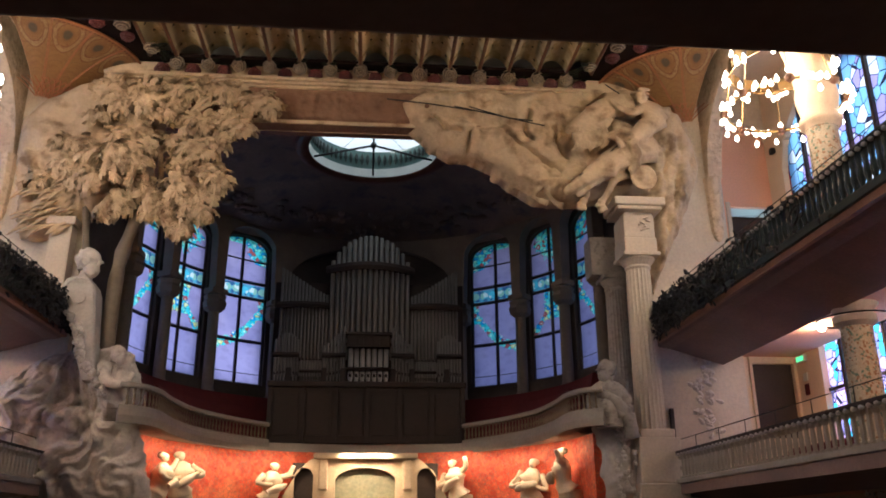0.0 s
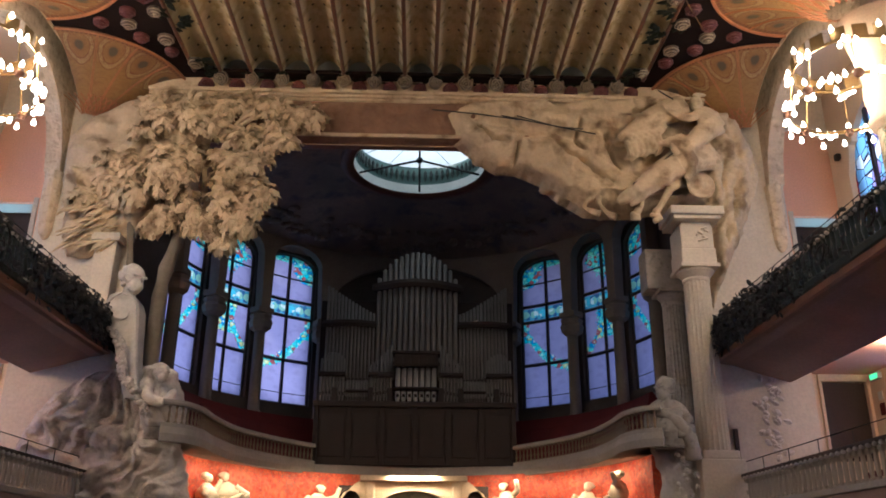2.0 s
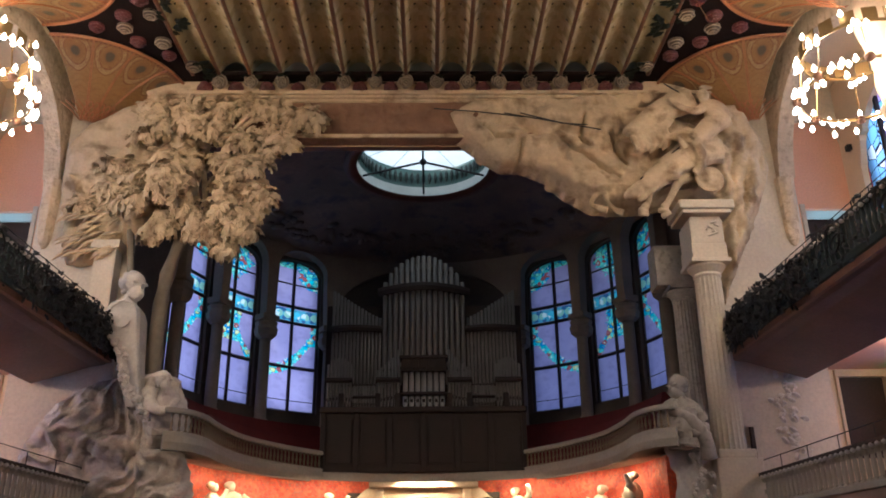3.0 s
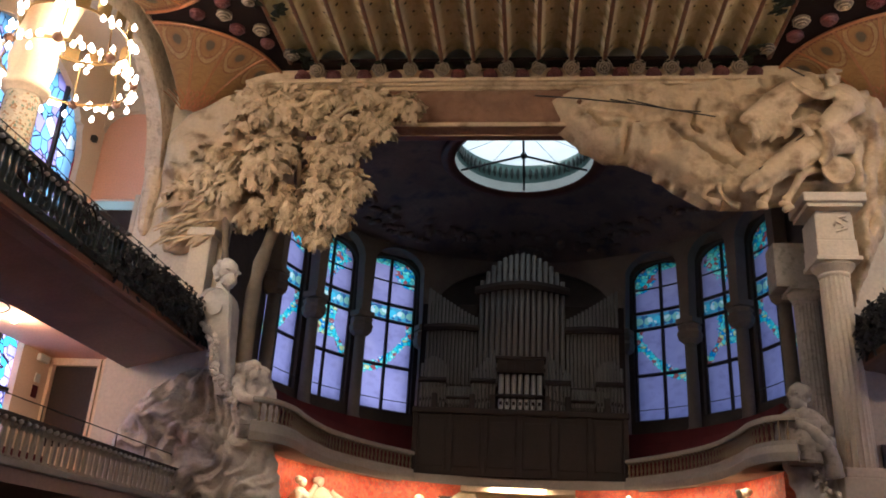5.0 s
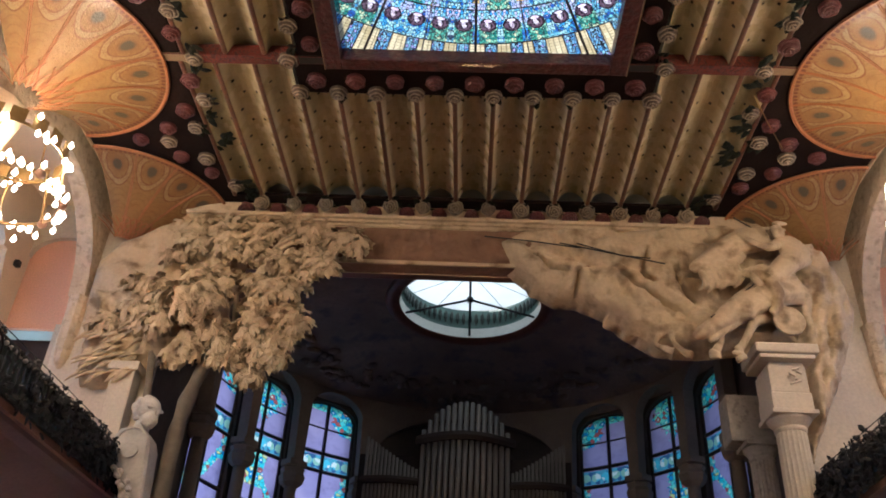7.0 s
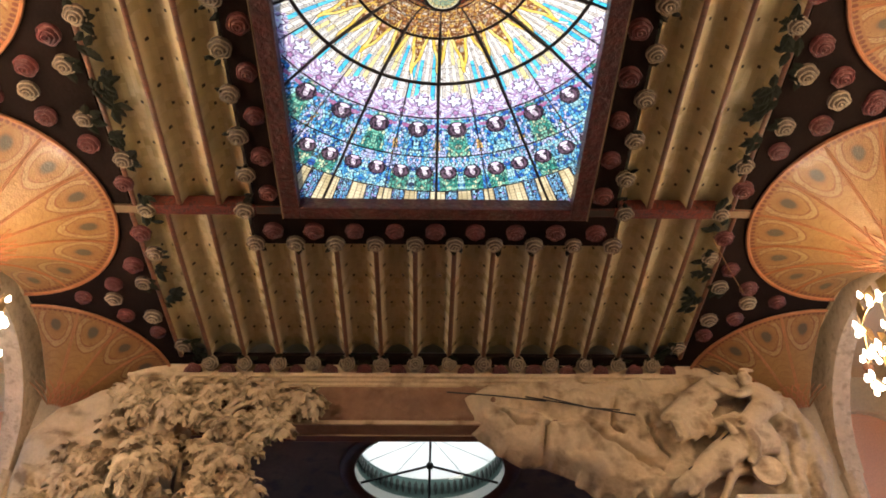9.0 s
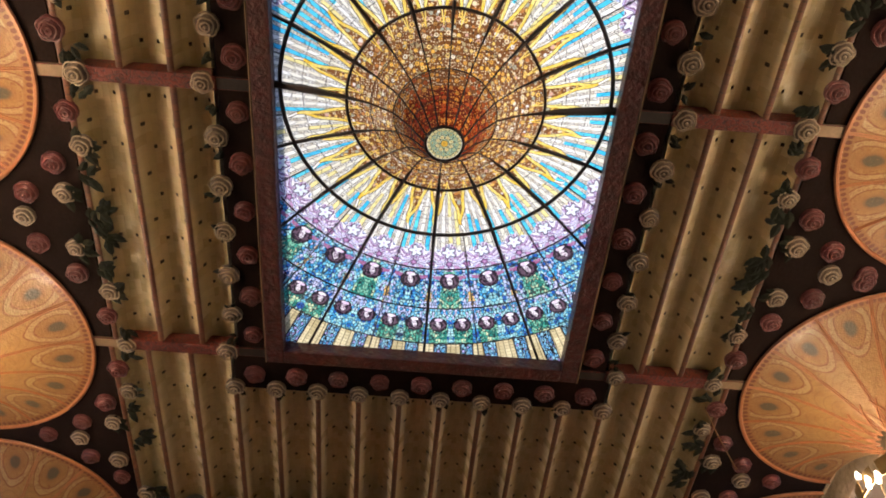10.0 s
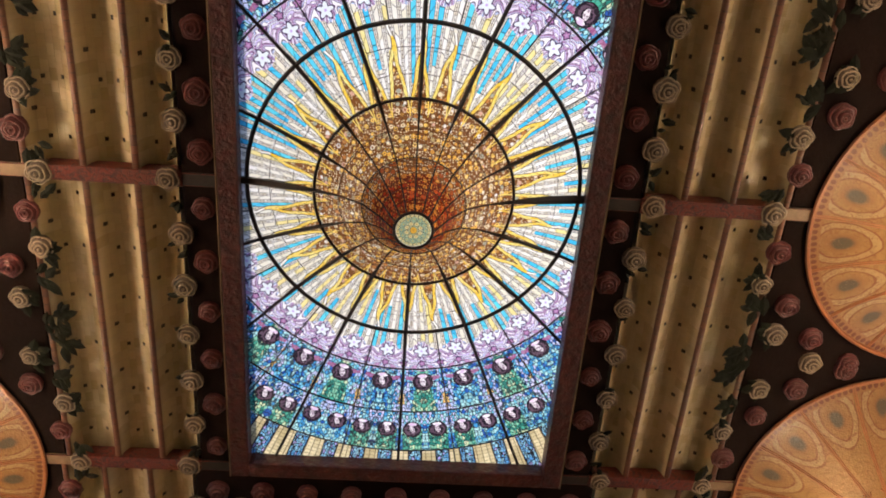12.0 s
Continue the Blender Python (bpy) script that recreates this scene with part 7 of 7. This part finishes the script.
def chandelier(s, y):
    c = thing("ring_chandelier", "gilt crown chandelier with rings of lit bulbs round a column", "chandelier", "chandeliers along the hall", place=(s * 10.65, y, 12.6))
    for r, z in ((1.45, -0.35), (1.25, 0.75)):
        bm = bmesh.new()
        n = 40
        lathe(bm, [(r - 0.02, z - 0.03), (r + 0.02, z - 0.04), (r + 0.02, z + 0.04), (r - 0.02, z + 0.03), (r - 0.02, z - 0.03)], n, caps=False)
        part("ring", bm, GOLD, c)
    for k in range(8):
        a = 2 * math.pi * (k + 0.5) / 8
        bm = bmesh.new()
        tube(bm, [(1.25 * math.cos(a), 1.25 * math.sin(a), 0.75), (1.45 * math.cos(a), 1.45 * math.sin(a), -0.35)], 0.02, 5)
        part("rod", bm, GOLD, c)
        bm = bmesh.new()
        lathe(bm, [(0.04, -0.11), (0.10, -0.06), (0.125, 0.0), (0.10, 0.06), (0.04, 0.11)], 12, m=Matrix.Translation((1.5 * math.cos(a), 1.5 * math.sin(a), -0.35)) @ Matrix.Rotation(a, 4, "Z") @ Matrix.Rotation(radians(90), 4, "Y"))
        part("boss", bm, FASCIA, c, "dark brown glazed ball", smooth=True)
    for k in range(16):
        a = 2 * math.pi * (k + 0.5) / 16
        bm = boxed(-0.17, 0.17, -0.012, 0.012, 0.8, 1.12, bevel=0.01)
        bm.transform(Matrix.Rotation(a, 4, "Z") @ Matrix.Translation((0, 1.24, 0)))
        part("crown_plate", bm, GOLD, c)
    first = None
    rng = random.Random(3)
    spots = []
    for k in range(8):
        a = 2 * math.pi * k / 8
        for j in range(6):
            spots.append((1.5 + 0.1 * (j % 2), a + 0.075 * (j - 2.5) + rng.uniform(-0.02, 0.02), -0.36 + rng.uniform(-0.07, 0.07)))
        for da, dz in ((-0.30, -0.62), (0.05, -0.68), (0.38, -0.12)):
            spots.append((1.55, a + da, dz))
        for j in range(4):
            spots.append((1.3 + 0.1 * (j % 2), a + 0.33 + 0.085 * (j - 1.5) + rng.uniform(-0.02, 0.02), 0.68 + rng.uniform(-0.08, 0.08)))
        spots.append((1.36, a + 0.12, 1.05))
    for r, a, z in spots:
        m = Matrix.Translation((r * math.cos(a), r * math.sin(a), z))
        if first is None:
            bm = bmesh.new()
            lathe(bm, [(0.022, 0.09), (0.028, 0.055), (0.052, 0.015), (0.06, -0.035), (0.04, -0.075), (0.008, -0.088)], 10)
            first = part("bulb", bm, BULB, c, "glowing glass bulb", True)
            first.matrix_basis = m
        else:
            share("bulb", first, c, m)["label"] = "glowing glass bulb"
    return c


for _s in (-1, 1):
    _col = hall_column(_s, BAYS[1])
    _ch = chandelier(_s, BAYS[1])
    for _y in BAYS[2:]:
        copy_thing(_col, pose(_s * SHAFTX, _y, 0))
        copy_thing(_ch, pose(_s * 10.65, _y, 12.6))




def aisle_arch(y):
    for c in [(BAYS[i] + BAYS[i + 1]) / 2 for i in range(4)]:
        if abs(y - c) < 3.15:
            return [(12.0, arch_top(y, c, 3.15, 13.2, 2.95))]
    return []


for _s, _n in ((-1, "arcade_west"), (1, "arcade_east")):
    bm = pierced(lambda u, d, z, s=_s: Vector((s * (11.35 + d), u, z)), [-5.4 + 0.1 * i for i in range(312)], 13.2, 17.9, aisle_arch, 0.5)
    solid(_n, bm, ARCH_STONE, "arcade of round arches between the hall columns", kind="structure")
    bm = bmesh.new()
    _a, _b = sorted((_s * 11.3, _s * 14.0))
    add_box(bm, _a, _b, -12, 26.2, 17.0, 17.2)
    solid("ceiling_aisle", bm, PLASTER, "plastered ceiling over the side balcony", kind="structure")
    # a band under the aisle vault on the end wall
    bm = pierced(lambda u, d, z, s=_s: Vector((s * u, 25.62 + d, z)), [11.85 + 0.08 * i for i in range(28)], 14.6, 17.0, lambda u: [(14.0, arch_top(u, 12.95, 1.05, 15.0, 0.75))], 0.18)
    solid("trim", bm, PALE_STONE, "carved stone arch band on the end wall", kind="structure")

# ---- stained glass of the side windows ----


def aisle_glass():
    m = Mat("aisle_stained_glass")
    u, v, _ = m.xyz(m.coords("UV"))
    uv = m.vec(u, v, 0.0)
    cell = m.cells(uv, 2.2, random=0.7)
    t = m.xyz(cell.outputs["Color"])
    sky = m.noise(uv, 0.55, 3)
    c = m.mix(sky, (0.07, 0.30, 0.62), (0.42, 0.66, 0.88))
    c = m.mix(t[0] * 0.5, c, (0.16, 0.48, 0.80))
    c = m.mix(t[1].gt(0.72), c, (0.38, 0.32, 0.66))
    c = m.mix(t[1].lt(0.1), c, (0.75, 0.84, 0.92))
    c = m.mix(((u * 0.8).fract() - 0.5).abs().lt(0.05) * v.gt(0.5), c, (0.55, 0.05, 0.07))
    c = m.mix(v.lt(1.2) * t[2].gt(0.4), c, (0.04, 0.36, 0.55))
    e = Sock(m.t, m.cells(uv, 2.2, "DISTANCE_TO_EDGE", 0.7).outputs[0])
    c = m.mix(e.lt(0.03), c, (0.02, 0.02, 0.04))
    return m.stained(c)


AISLE_GLASS = aisle_glass()


def low_glass():
    m = Mat("low_aisle_glass")
    u, v, _ = m.xyz(m.coords("UV"))
    uv = m.vec(u, v, 0.0)
    t = m.xyz(m.cells(uv, 3.4).outputs["Color"])
    c = m.mix(t[0], (0.16, 0.20, 0.50), (0.55, 0.36, 0.62))
    c = m.mix(t[1].gt(0.62), c, (0.06, 0.45, 0.62))
    e = Sock(m.t, m.cells(uv, 3.4, "DISTANCE_TO_EDGE").outputs[0])
    return m.stained(m.mix(e.lt(0.04), c, (0.02, 0.02, 0.04)))


LOW_GLASS = low_glass()
_num = 7
for _s in (-1, 1):
    for _c in SIDE_YS:
        for z0, spring, rise, half in ((9.2, 13.4, 2.4, 3.15), (4.3, 7.6, 0.0, 2.75)):
            w = tagged(new(f"window_{_num}"), "wide stained glass window in pale blue and violet" if rise else "low stained glass window in blue and violet", "window", "windows along the balconies", "structure")
            _num += 1
            n = 5
            for k in range(n):
                y0, y1 = _c - half + 2 * half * k / n, _c - half + 2 * half * (k + 1) / n
                for lo, hi in ((z0, z0 + 1.6), (z0 + 1.6, z0 + 3.3), (z0 + 3.3, 99)) if rise else ((z0, z0 + 1.6), (z0 + 1.6, 99)):
                    bm = bmesh.new()
                    uvl = bm.loops.layers.uv.new("UVMap")
                    pts = []
                    for i in range(7):
                        y = y0 + (y1 - y0) * i / 6
                        top = arch_top(y, _c, half, spring, rise) if rise else spring
                        pts.append([(bm.verts.new((_s * (WALLX + 0.2), y, min(h, top))), y - _c, min(h, top) - z0) for h in (lo, hi)])
                    for p, q in zip(pts, pts[1:]):
                        if q[1][2] - q[0][2] < 1e-3 and p[1][2] - p[0][2] < 1e-3:
                            continue
                        quad = (p[0], q[0], q[1], p[1])
                        f = bm.faces.new([a[0] for a in quad])
                        for loop, a in zip(f.loops, quad):
                            loop[uvl].uv = (a[1], a[2])
                    if bm.faces:
                        part("pane", bm, AISLE_GLASS if rise else LOW_GLASS, w)
                    else:
                        bm.free()
                if k:
                    top = arch_top(y0, _c, half, spring, rise) if rise else spring
                    bm = boxed(*sorted((_s * (WALLX + 0.1), _s * (WALLX + 0.26))), y0 - 0.07, y0 + 0.07, z0, top + 0.02)
                    part("mullion", bm, LEAD, w)
            for h in ((1.6, 3.3) if rise else (1.6,)):
                bm = boxed(*sorted((_s * (WALLX + 0.13), _s * (WALLX + 0.24))), _c - half, _c + half, z0 + h - 0.05, z0 + h + 0.05)
                part("transom", bm, LEAD, w)

# ---- balconies ----


PALE_BALUSTER = worn("grey_green_baluster", (0.33, 0.285, 0.22), (0.23, 0.20, 0.155), 0.5, 2, 20, 0.3)


def balcony(s, z, name, upper):
    """A side balcony: slab, fascia, balustrade with its balusters, safety rail."""
    y0, y1 = -9.0, 24.9
    bm = bmesh.new()
    fx = s * 9.0
    prof = [(9.0, z - 1.02), (9.0, z - 1.16), (9.15, z - 1.25), (9.5, z - 1.3), (10.3, z - 1.55), (11.15, z - 1.78), (11.3, z - 1.5), (11.3, z - 1.02)] if upper else [(9.0, z - 0.9), (9.0, z - 1.05), (9.2, z - 1.15), (10.4, z - 1.3), (11.2, z - 1.35), (11.3, z - 1.2), (11.3, z - 0.9)]
    rows = [[bm.verts.new((s * x, y, h)) for x, h in prof] for y in (y0, y1)]
    n = len(prof)
    for i in range(n):
        bm.faces.new((rows[0][i], rows[1][i], rows[1][(i + 1) % n], rows[0][(i + 1) % n]))
    bm.faces.new(rows[0])
    bm.faces.new(rows[1])
    bmesh.ops.recalc_face_normals(bm, faces=bm.faces)
    solid("balcony_floor", bm, SOFFIT, "brown timber-clad balcony slab along the hall", kind="structure")
    top = z - 1.02 if upper else z - 0.9
    bm = boxed(*sorted((s * 11.3, s * 14.0)), y0, 25.8, top - 0.3, top)
    solid("balcony_aisle_floor", bm, PINK, "salmon plastered balcony floor and soffit over the aisle", kind="structure")
    b = thing(name, "dark bronze balcony balustrade with iron foliage" if upper else "balcony balustrade of fluted grey balusters under a dark rail", "balustrade", "balustrades along the balconies")
    bm = boxed(*sorted((s * 8.9, s * 9.16)), y0, y1, z - 0.1, z, bevel=0.025)
    part("handrail", bm, DARK_WOOD if not upper else IRON, b)
    bm = boxed(*sorted((s * 8.86, s * 9.2)), y0, y1, z - 1.04 if upper else z - 0.92, z - 0.86 if upper else z - 0.78, bevel=0.03)
    part("plinth", bm, GALLERY_STONE if not upper else GREEN_BRONZE, b)
    bm = boxed(*sorted((s * 8.93, s * 9.05)), y0, y1, z - 1.2, z - 1.04 if upper else z - 0.92)
    part("fascia", bm, FASCIA if upper else SOFFIT, b)
    first = knob = None
    h = 0.76 if upper else 0.68
    base = z - 0.86 if upper else z - 0.78
    y = y1 - 0.1
    while y > 5.0:
        m = Matrix.Translation((s * 9.03, y, base))
        if first is None:
            bm = bmesh.new()
            if upper:
                lathe(bm, [(0.07, 0), (0.07, 0.06), (0.045, 0.1), (0.078, 0.28), (0.045, 0.5), (0.06, 0.6), (0.07, h)], 8)
            else:
                lathe(bm, [(0.085, 0), (0.085, 0.05), (0.05, 0.08), (0.062, 0.3), (0.05, 0.52), (0.085, 0.57), (0.095, 0.62), (0.06, h)], 12, flute=0.16)
            first = part("baluster", bm, GREEN_BRONZE if upper else PALE_BALUSTER, b)
            first.matrix_basis = m
            bm = bmesh.new()
            bmesh.ops.create_uvsphere(bm, u_segments=8, v_segments=6, radius=0.06, matrix=Matrix.Diagonal((1, 1, 0.8, 1)))
            knob = part("knob", bm, GREY_STONE, b, smooth=True)
            knob.matrix_basis = m @ Matrix.Translation((-s * 0.12, 0, h - 0.02))
        else:
            share("baluster", first, b, m)
            share("knob", knob, b, m @ Matrix.Translation((-s * 0.12, 0, h - 0.02)))
        y -= 0.21 if upper else 0.25
    if upper:
        rng = random.Random(8 + s)
        bm = bmesh.new()
        for k in range(900):
            yy = y1 - abs(rng.gauss(0, 1.0)) * 3.6 - rng.uniform(0, 0.3)
            zz = z - 0.55 + rng.uniform(-0.6, 0.5)
            leaf(bm, Vector((s * (8.86 - rng.uniform(0, 0.2)), yy, zz)), Vector((-s * rng.uniform(0.1, 1), rng.uniform(-1, 1), rng.uniform(-1, 0.8))), Vector((-s, 0, 0.5)), rng.uniform(0.1, 0.24), rng.uniform(0.035, 0.07), 0.4)
        part("iron_foliage", bm, IRON, b, "black wrought iron leaves")
        for k in range(5):
            yc = y1 - 1.2 - 2.1 * k
            bm = bmesh.new()
            tube(bm, [(s * (8.8 - 0.1 * math.sin(t * 0.5)), yc + 0.45 * math.cos(t) * (1 - t / 14), z - 0.5 + 0.4 * math.sin(t) * (1 - t / 14)) for t in [i * 0.5 for i in range(25)]], 0.03, 5)
            part("iron_scroll", bm, IRON, b)
    bm = bmesh.new()
    tube(bm, [(s * 9.25, y0, z + 0.38), (s * 9.25, y1, z + 0.38)], 0.012, 5)
    part("safety_rail", bm, IRON, b)
    for k in range(12):
        bm = bmesh.new()
        yy = y1 - 0.3 - 1.6 * k
        tube(bm, [(s * 9.25, yy, z - 0.06), (s * 9.25, yy, z + 0.38)], 0.012, 5)
        part("safety_post", bm, IRON, b)
    return b


for _s in (-1, 1):
    balcony(_s, 8.55, "upper_balustrade", True)
    balcony(_s, 4.0, "lower_balustrade", False)
    # raised seating and back wall of the lower balcony is closed by the aisle wall
    for _k in range(2):
        bm = boxed(*sorted((_s * (11.6 + 1.1 * _k), _s * (12.4 + 1.1 * _k))), 6.0, 24.6, 3.1, 3.8 + 0.35 * _k, bevel=0.08)
        solid("seat_row", bm, VELVET, "row of dark red balcony seats", "seating", group="seat rows on the balconies")
# the rear balcony just over the camera's start
bm = bmesh.new()
add_box(bm, -11.3, 11.3, -12.0, 2.62, 3.49, 3.75, 0, 0.03)
add_box(bm, -11.3, 11.3, 2.45, 2.7, 3.75, 4.6, 0, 0.03)
solid("balcony_rear", bm, REAR_BOARD, "dark underside and front of the rear balcony", kind="structure")

# ---- doors, signs and lamps by the stage ----
for _s, _n in ((-1, "door_1"), (1, "door_2")):
    d = tagged(new(_n), "dark wooden door in a pale frame on the balcony beside the stage", "door", "", "structure")
    for a, b, z0, z1 in ((12.4, 12.5, 3.05, 7.1), (13.9, 14.0, 3.05, 7.1), (12.4, 14.0, 7.0, 7.22)):
        part("door_frame", boxed(*sorted((_s * a, _s * b)), ENDY - 0.08, ENDY + 0.1, z0, z1, bevel=0.015), PLASTER, d)
    part("door_leaf", boxed(*sorted((_s * 12.5, _s * 13.9)), ENDY + 0.1, ENDY + 0.17, 4.0, 7.0, bevel=0.01), DARK_WOOD, d)
    part("cornice", boxed(*sorted((_s * 12.3, _s * 14.0)), ENDY - 0.2, ENDY + 0.02, 7.24, 7.36, bevel=0.02), PALE_STONE, d)
    bm = bmesh.new()
    tube(bm, [(_s * 12.05, ENDY - 0.12, 5.6), (_s * 12.0, ENDY - 0.12, 7.3)], 0.06, 8)
    solid("wall_pole", bm, GREY_STONE, "grey vertical pole fixed to the wall by the door", "pole", group="poles by the doors")
    d = tagged(new(_n.replace("1", "3").replace("2", "4")), "dark upper doorway under a pale lit transom", "door", "", "structure")
    part("transom_glass", boxed(*sorted((_s * 12.45, _s * 13.95)), ENDY + 0.05, ENDY + 0.09, 12.2, 12.5), FROST, d, "pale blue glass transom")
    part("door_leaf", boxed(*sorted((_s * 12.45, _s * 13.95)), ENDY + 0.1, ENDY + 0.16, 9.6, 12.1), DARK_WOOD, d)
    part("door_frame", boxed(*sorted((_s * 12.3, _s * 12.45)), ENDY - 0.06, ENDY + 0.1, 9.2, 12.7, bevel=0.015), PALE_STONE, d)
    lamp("transom_light", (_s * 13.2, ENDY + 0.5, 12.35), 5, (0.66, 0.84, 1.0), kind="AREA", target=(_s * 13.2, ENDY, 12.35), size=(1.4, 0.3))
    bm = boxed(*sorted((_s * 13.84, _s * 14.0)), 25.0, 25.2, 14.3, 14.5, bevel=0.02)
    solid("wall_speaker", bm, IRON, "small black loudspeaker on the salmon wall", "speaker", group="small loudspeakers")
    sign = thing("exit_sign", "small lit exit sign over the balcony door" if _s > 0 else "unlit pale exit sign over the balcony door", "sign")
    g = Mat("exit_sign_face")
    if _s > 0:
        g.bsdf.inputs["Emission Color"].default_value, g.bsdf.inputs["Emission Strength"].default_value = (0.1, 0.9, 0.35, 1), 1.3
    sm = g.done((0.08, 0.5, 0.2) if _s > 0 else (0.6, 0.62, 0.6), 0.4)
    part("case", boxed(*sorted((_s * 13.86, _s * 13.98)), 24.95, 25.45, 6.95, 7.15, bevel=0.015), WHITE, sign)
    part("face", boxed(*sorted((_s * 13.84, _s * 13.87)), 25.0, 25.4, 6.98, 7.12), sm, sign)
    bm = boxed(*sorted((_s * 13.97, _s * 14.0)), 25.1, 25.35, 6.35, 6.6)
    solid("wall_notice", bm, WHITE, "small white pictogram notice on the wall", "notice", group="wall notices")
    bm = boxed(*sorted((_s * 13.97, _s * 14.0)), 25.1, 25.35, 5.9, 6.25)
    solid("wall_notice", bm, VELVET, "small red fire notice on the wall", "notice", group="wall notices")
    for _y in (21.5, 14.8, 8.0):
        sc = thing("wall_lamp", "bare glowing lamp under the balcony ceiling", "lamp", "lamps under the balconies", place=(_s * 12.6, _y, 7.22))
        bm = bmesh.new()
        bmesh.ops.create_uvsphere(bm, u_segments=12, v_segments=8, radius=0.11, matrix=Matrix.Translation((0, 0, -0.05)))
        part("bulb", bm, BULB, sc, smooth=True)
        bm = bmesh.new()
        lathe(bm, [(0.09, 0.0), (0.09, 0.06), (0.05, 0.1)], 10, place=(0, 0, 0.03))
        part("cap", bm, GOLD, sc)

# ---- the muses on the red wall ----


def muse_mesh(seed):
    rng = random.Random(seed)
    bm = bmesh.new()
    bmesh.ops.create_uvsphere(bm, u_segments=12, v_segments=8, radius=0.12, matrix=Matrix.Translation((0.06 * (seed % 3 - 1), -0.42, 2.98)) @ Matrix.Diagonal((0.85, 1, 1.15, 1)))
    bmesh.ops.create_uvsphere(bm, u_segments=10, v_segments=7, radius=0.13, matrix=Matrix.Translation((0.09 * (seed % 3 - 1), -0.33, 3.04)) @ Matrix.Diagonal((1.15, 1, 0.85, 1)))
    blob(bm, [(0, -0.38, 2.85), (0, -0.35, 2.55), (rng.uniform(-0.05, 0.05), -0.3, 2.15), (0, -0.2, 1.9)], [0.1, 0.3, 0.22, 0.34], 12, 0.1, seed)
    lathe(bm, [(0.34, 1.9), (0.42, 1.2), (0.5, 0.3), (0.52, 0.0)], 16, place=(0, -0.1, 0), flute=0.1)
    up = seed % 3 != 1
    for s in (-1, 1):
        e = (s * 0.5, -0.5, 2.3 + (0.5 if up and s > 0 else rng.uniform(-0.15, 0.1)))
        blob(bm, [(s * 0.26, -0.36, 2.68), e, (s * (0.55 if up and s > 0 else 0.12), -0.62, 2.35 + (0.75 if up and s > 0 else 0.0))], [0.1, 0.085, 0.06], 8, 0.1, seed + s)
    blob(bm, [(-0.25, -0.62, 2.1), (0.0, -0.72, 2.25), (0.3, -0.66, 2.42)], [0.08, 0.14, 0.06], 8, 0.1, seed)
    for v in bm.verts:
        if v.co.z < 2.8:
            k = 0.1 * ruffle(v.co.x, v.co.y, v.co.z * 0.45 + seed, 0.2)
            v.co += Vector((k * (v.co.x * 1.5), -k, 0))
    for f in bm.faces:
        f.smooth = True
    return bm


MUSE = worn("ivory_ceramic", (0.80, 0.66, 0.48), (0.70, 0.55, 0.38), 0.6, 2, 14, 0.3)
for _k, _a in enumerate((-77, -59, -33, 33, 54, 76)):
    bm = muse_mesh(_k)
    bm.transform(Matrix.Translation((6.95 * math.sin(radians(_a)), SY + 6.95 * math.cos(radians(_a)), 0.95 + (0.15 if _k % 2 else 0.0))) @ Matrix.Rotation(radians(-_a + (14, -20, 9, -12)[_k % 4]), 4, "Z") @ Matrix.Rotation(radians((7, -9, 4, -6, 10)[_k % 5]), 4, "Y") @ Matrix.Diagonal((1.3, 1.1, 1.06, 1)))
    solid("muse_statue", bm, MUSE, "ivory figure playing an instrument, standing out of the red mosaic wall", "sculpture", group="figures on the stage wall")

SCREEN = worn("tan_stage_stone", (0.68, 0.53, 0.36), (0.55, 0.41, 0.26), 0.75, 2, 14, 0.4)
# small painted architecture in the middle of the stage wall
bm = pierced(lambda u, d, z: Vector((u, 31.45 + d + 0.02 * u * u, z if z < 4.4 or abs(u) < 1.85 else max(3.0, z - 1.1 * (abs(u) - 1.85) ** 1.6))), [-3.0 + 0.1 * i for i in range(61)], 0.9, 4.45, lambda u: ([(2.0, arch_top(u, math.copysign(2.25, u), 0.36, 3.75, 0.36))] if abs(abs(u) - 2.25) < 0.36 else [(1.0, arch_top(u, 0, 1.15, 3.55, 0.55))] if abs(u) < 1.15 else []), 0.35)
solid("stage_screen", bm, SCREEN, "pale arched screen wall in the middle of the stage", kind="structure")
p = Mat("painted_panel")
_q = p.coords()
PANEL = p.done(p.mix((p.noise(_q, 9.0, 4) - 0.4) * 2.0, p.mix(p.noise(_q, 2.2, 4), (0.26, 0.22, 0.12), (0.15, 0.18, 0.13)), (0.34, 0.30, 0.20)), 0.6)
solid("painted_panel", boxed(-1.25, 1.25, 31.74, 31.78, 1.0, 4.3), PANEL, "round-topped painted panel in gold and green", "panel")
for _s in (-1, 1):
    # a dark sheet fills each niche; the shade inside is its colour
    solid("niche_back", boxed(*sorted((_s * 1.8, _s * 2.7)), 31.86, 31.9, 1.5, 4.3), DARK_WOOD, "dark sheet for the shade in an arched niche", kind="structure")
    bm = boxed(*sorted((_s * 1.36, _s * 1.7)), 31.25, 31.5, 3.3, 4.45, bevel=0.06)
    solid("screen_console", bm, SCREEN, "carved pale console on the stage screen", "console", group="consoles on the stage screen")
bm = boxed(-1.9, 1.9, 31.1, 31.45, 4.4, 4.6, bevel=0.05)
solid("screen_cornice", bm, SCREEN, "pale moulded cornice over the stage screen", "cornice")

# thin cable below the ceiling
bm = bmesh.new()
tube(bm, [(6.9, 18.9, 16.26), (7.6, 20.0, 16.3), (8.35, 21.1, 16.36)], 0.014, 5)
solid("ceiling_cable", bm, GOLD, "thin stretched cable below the ceiling", "cable")
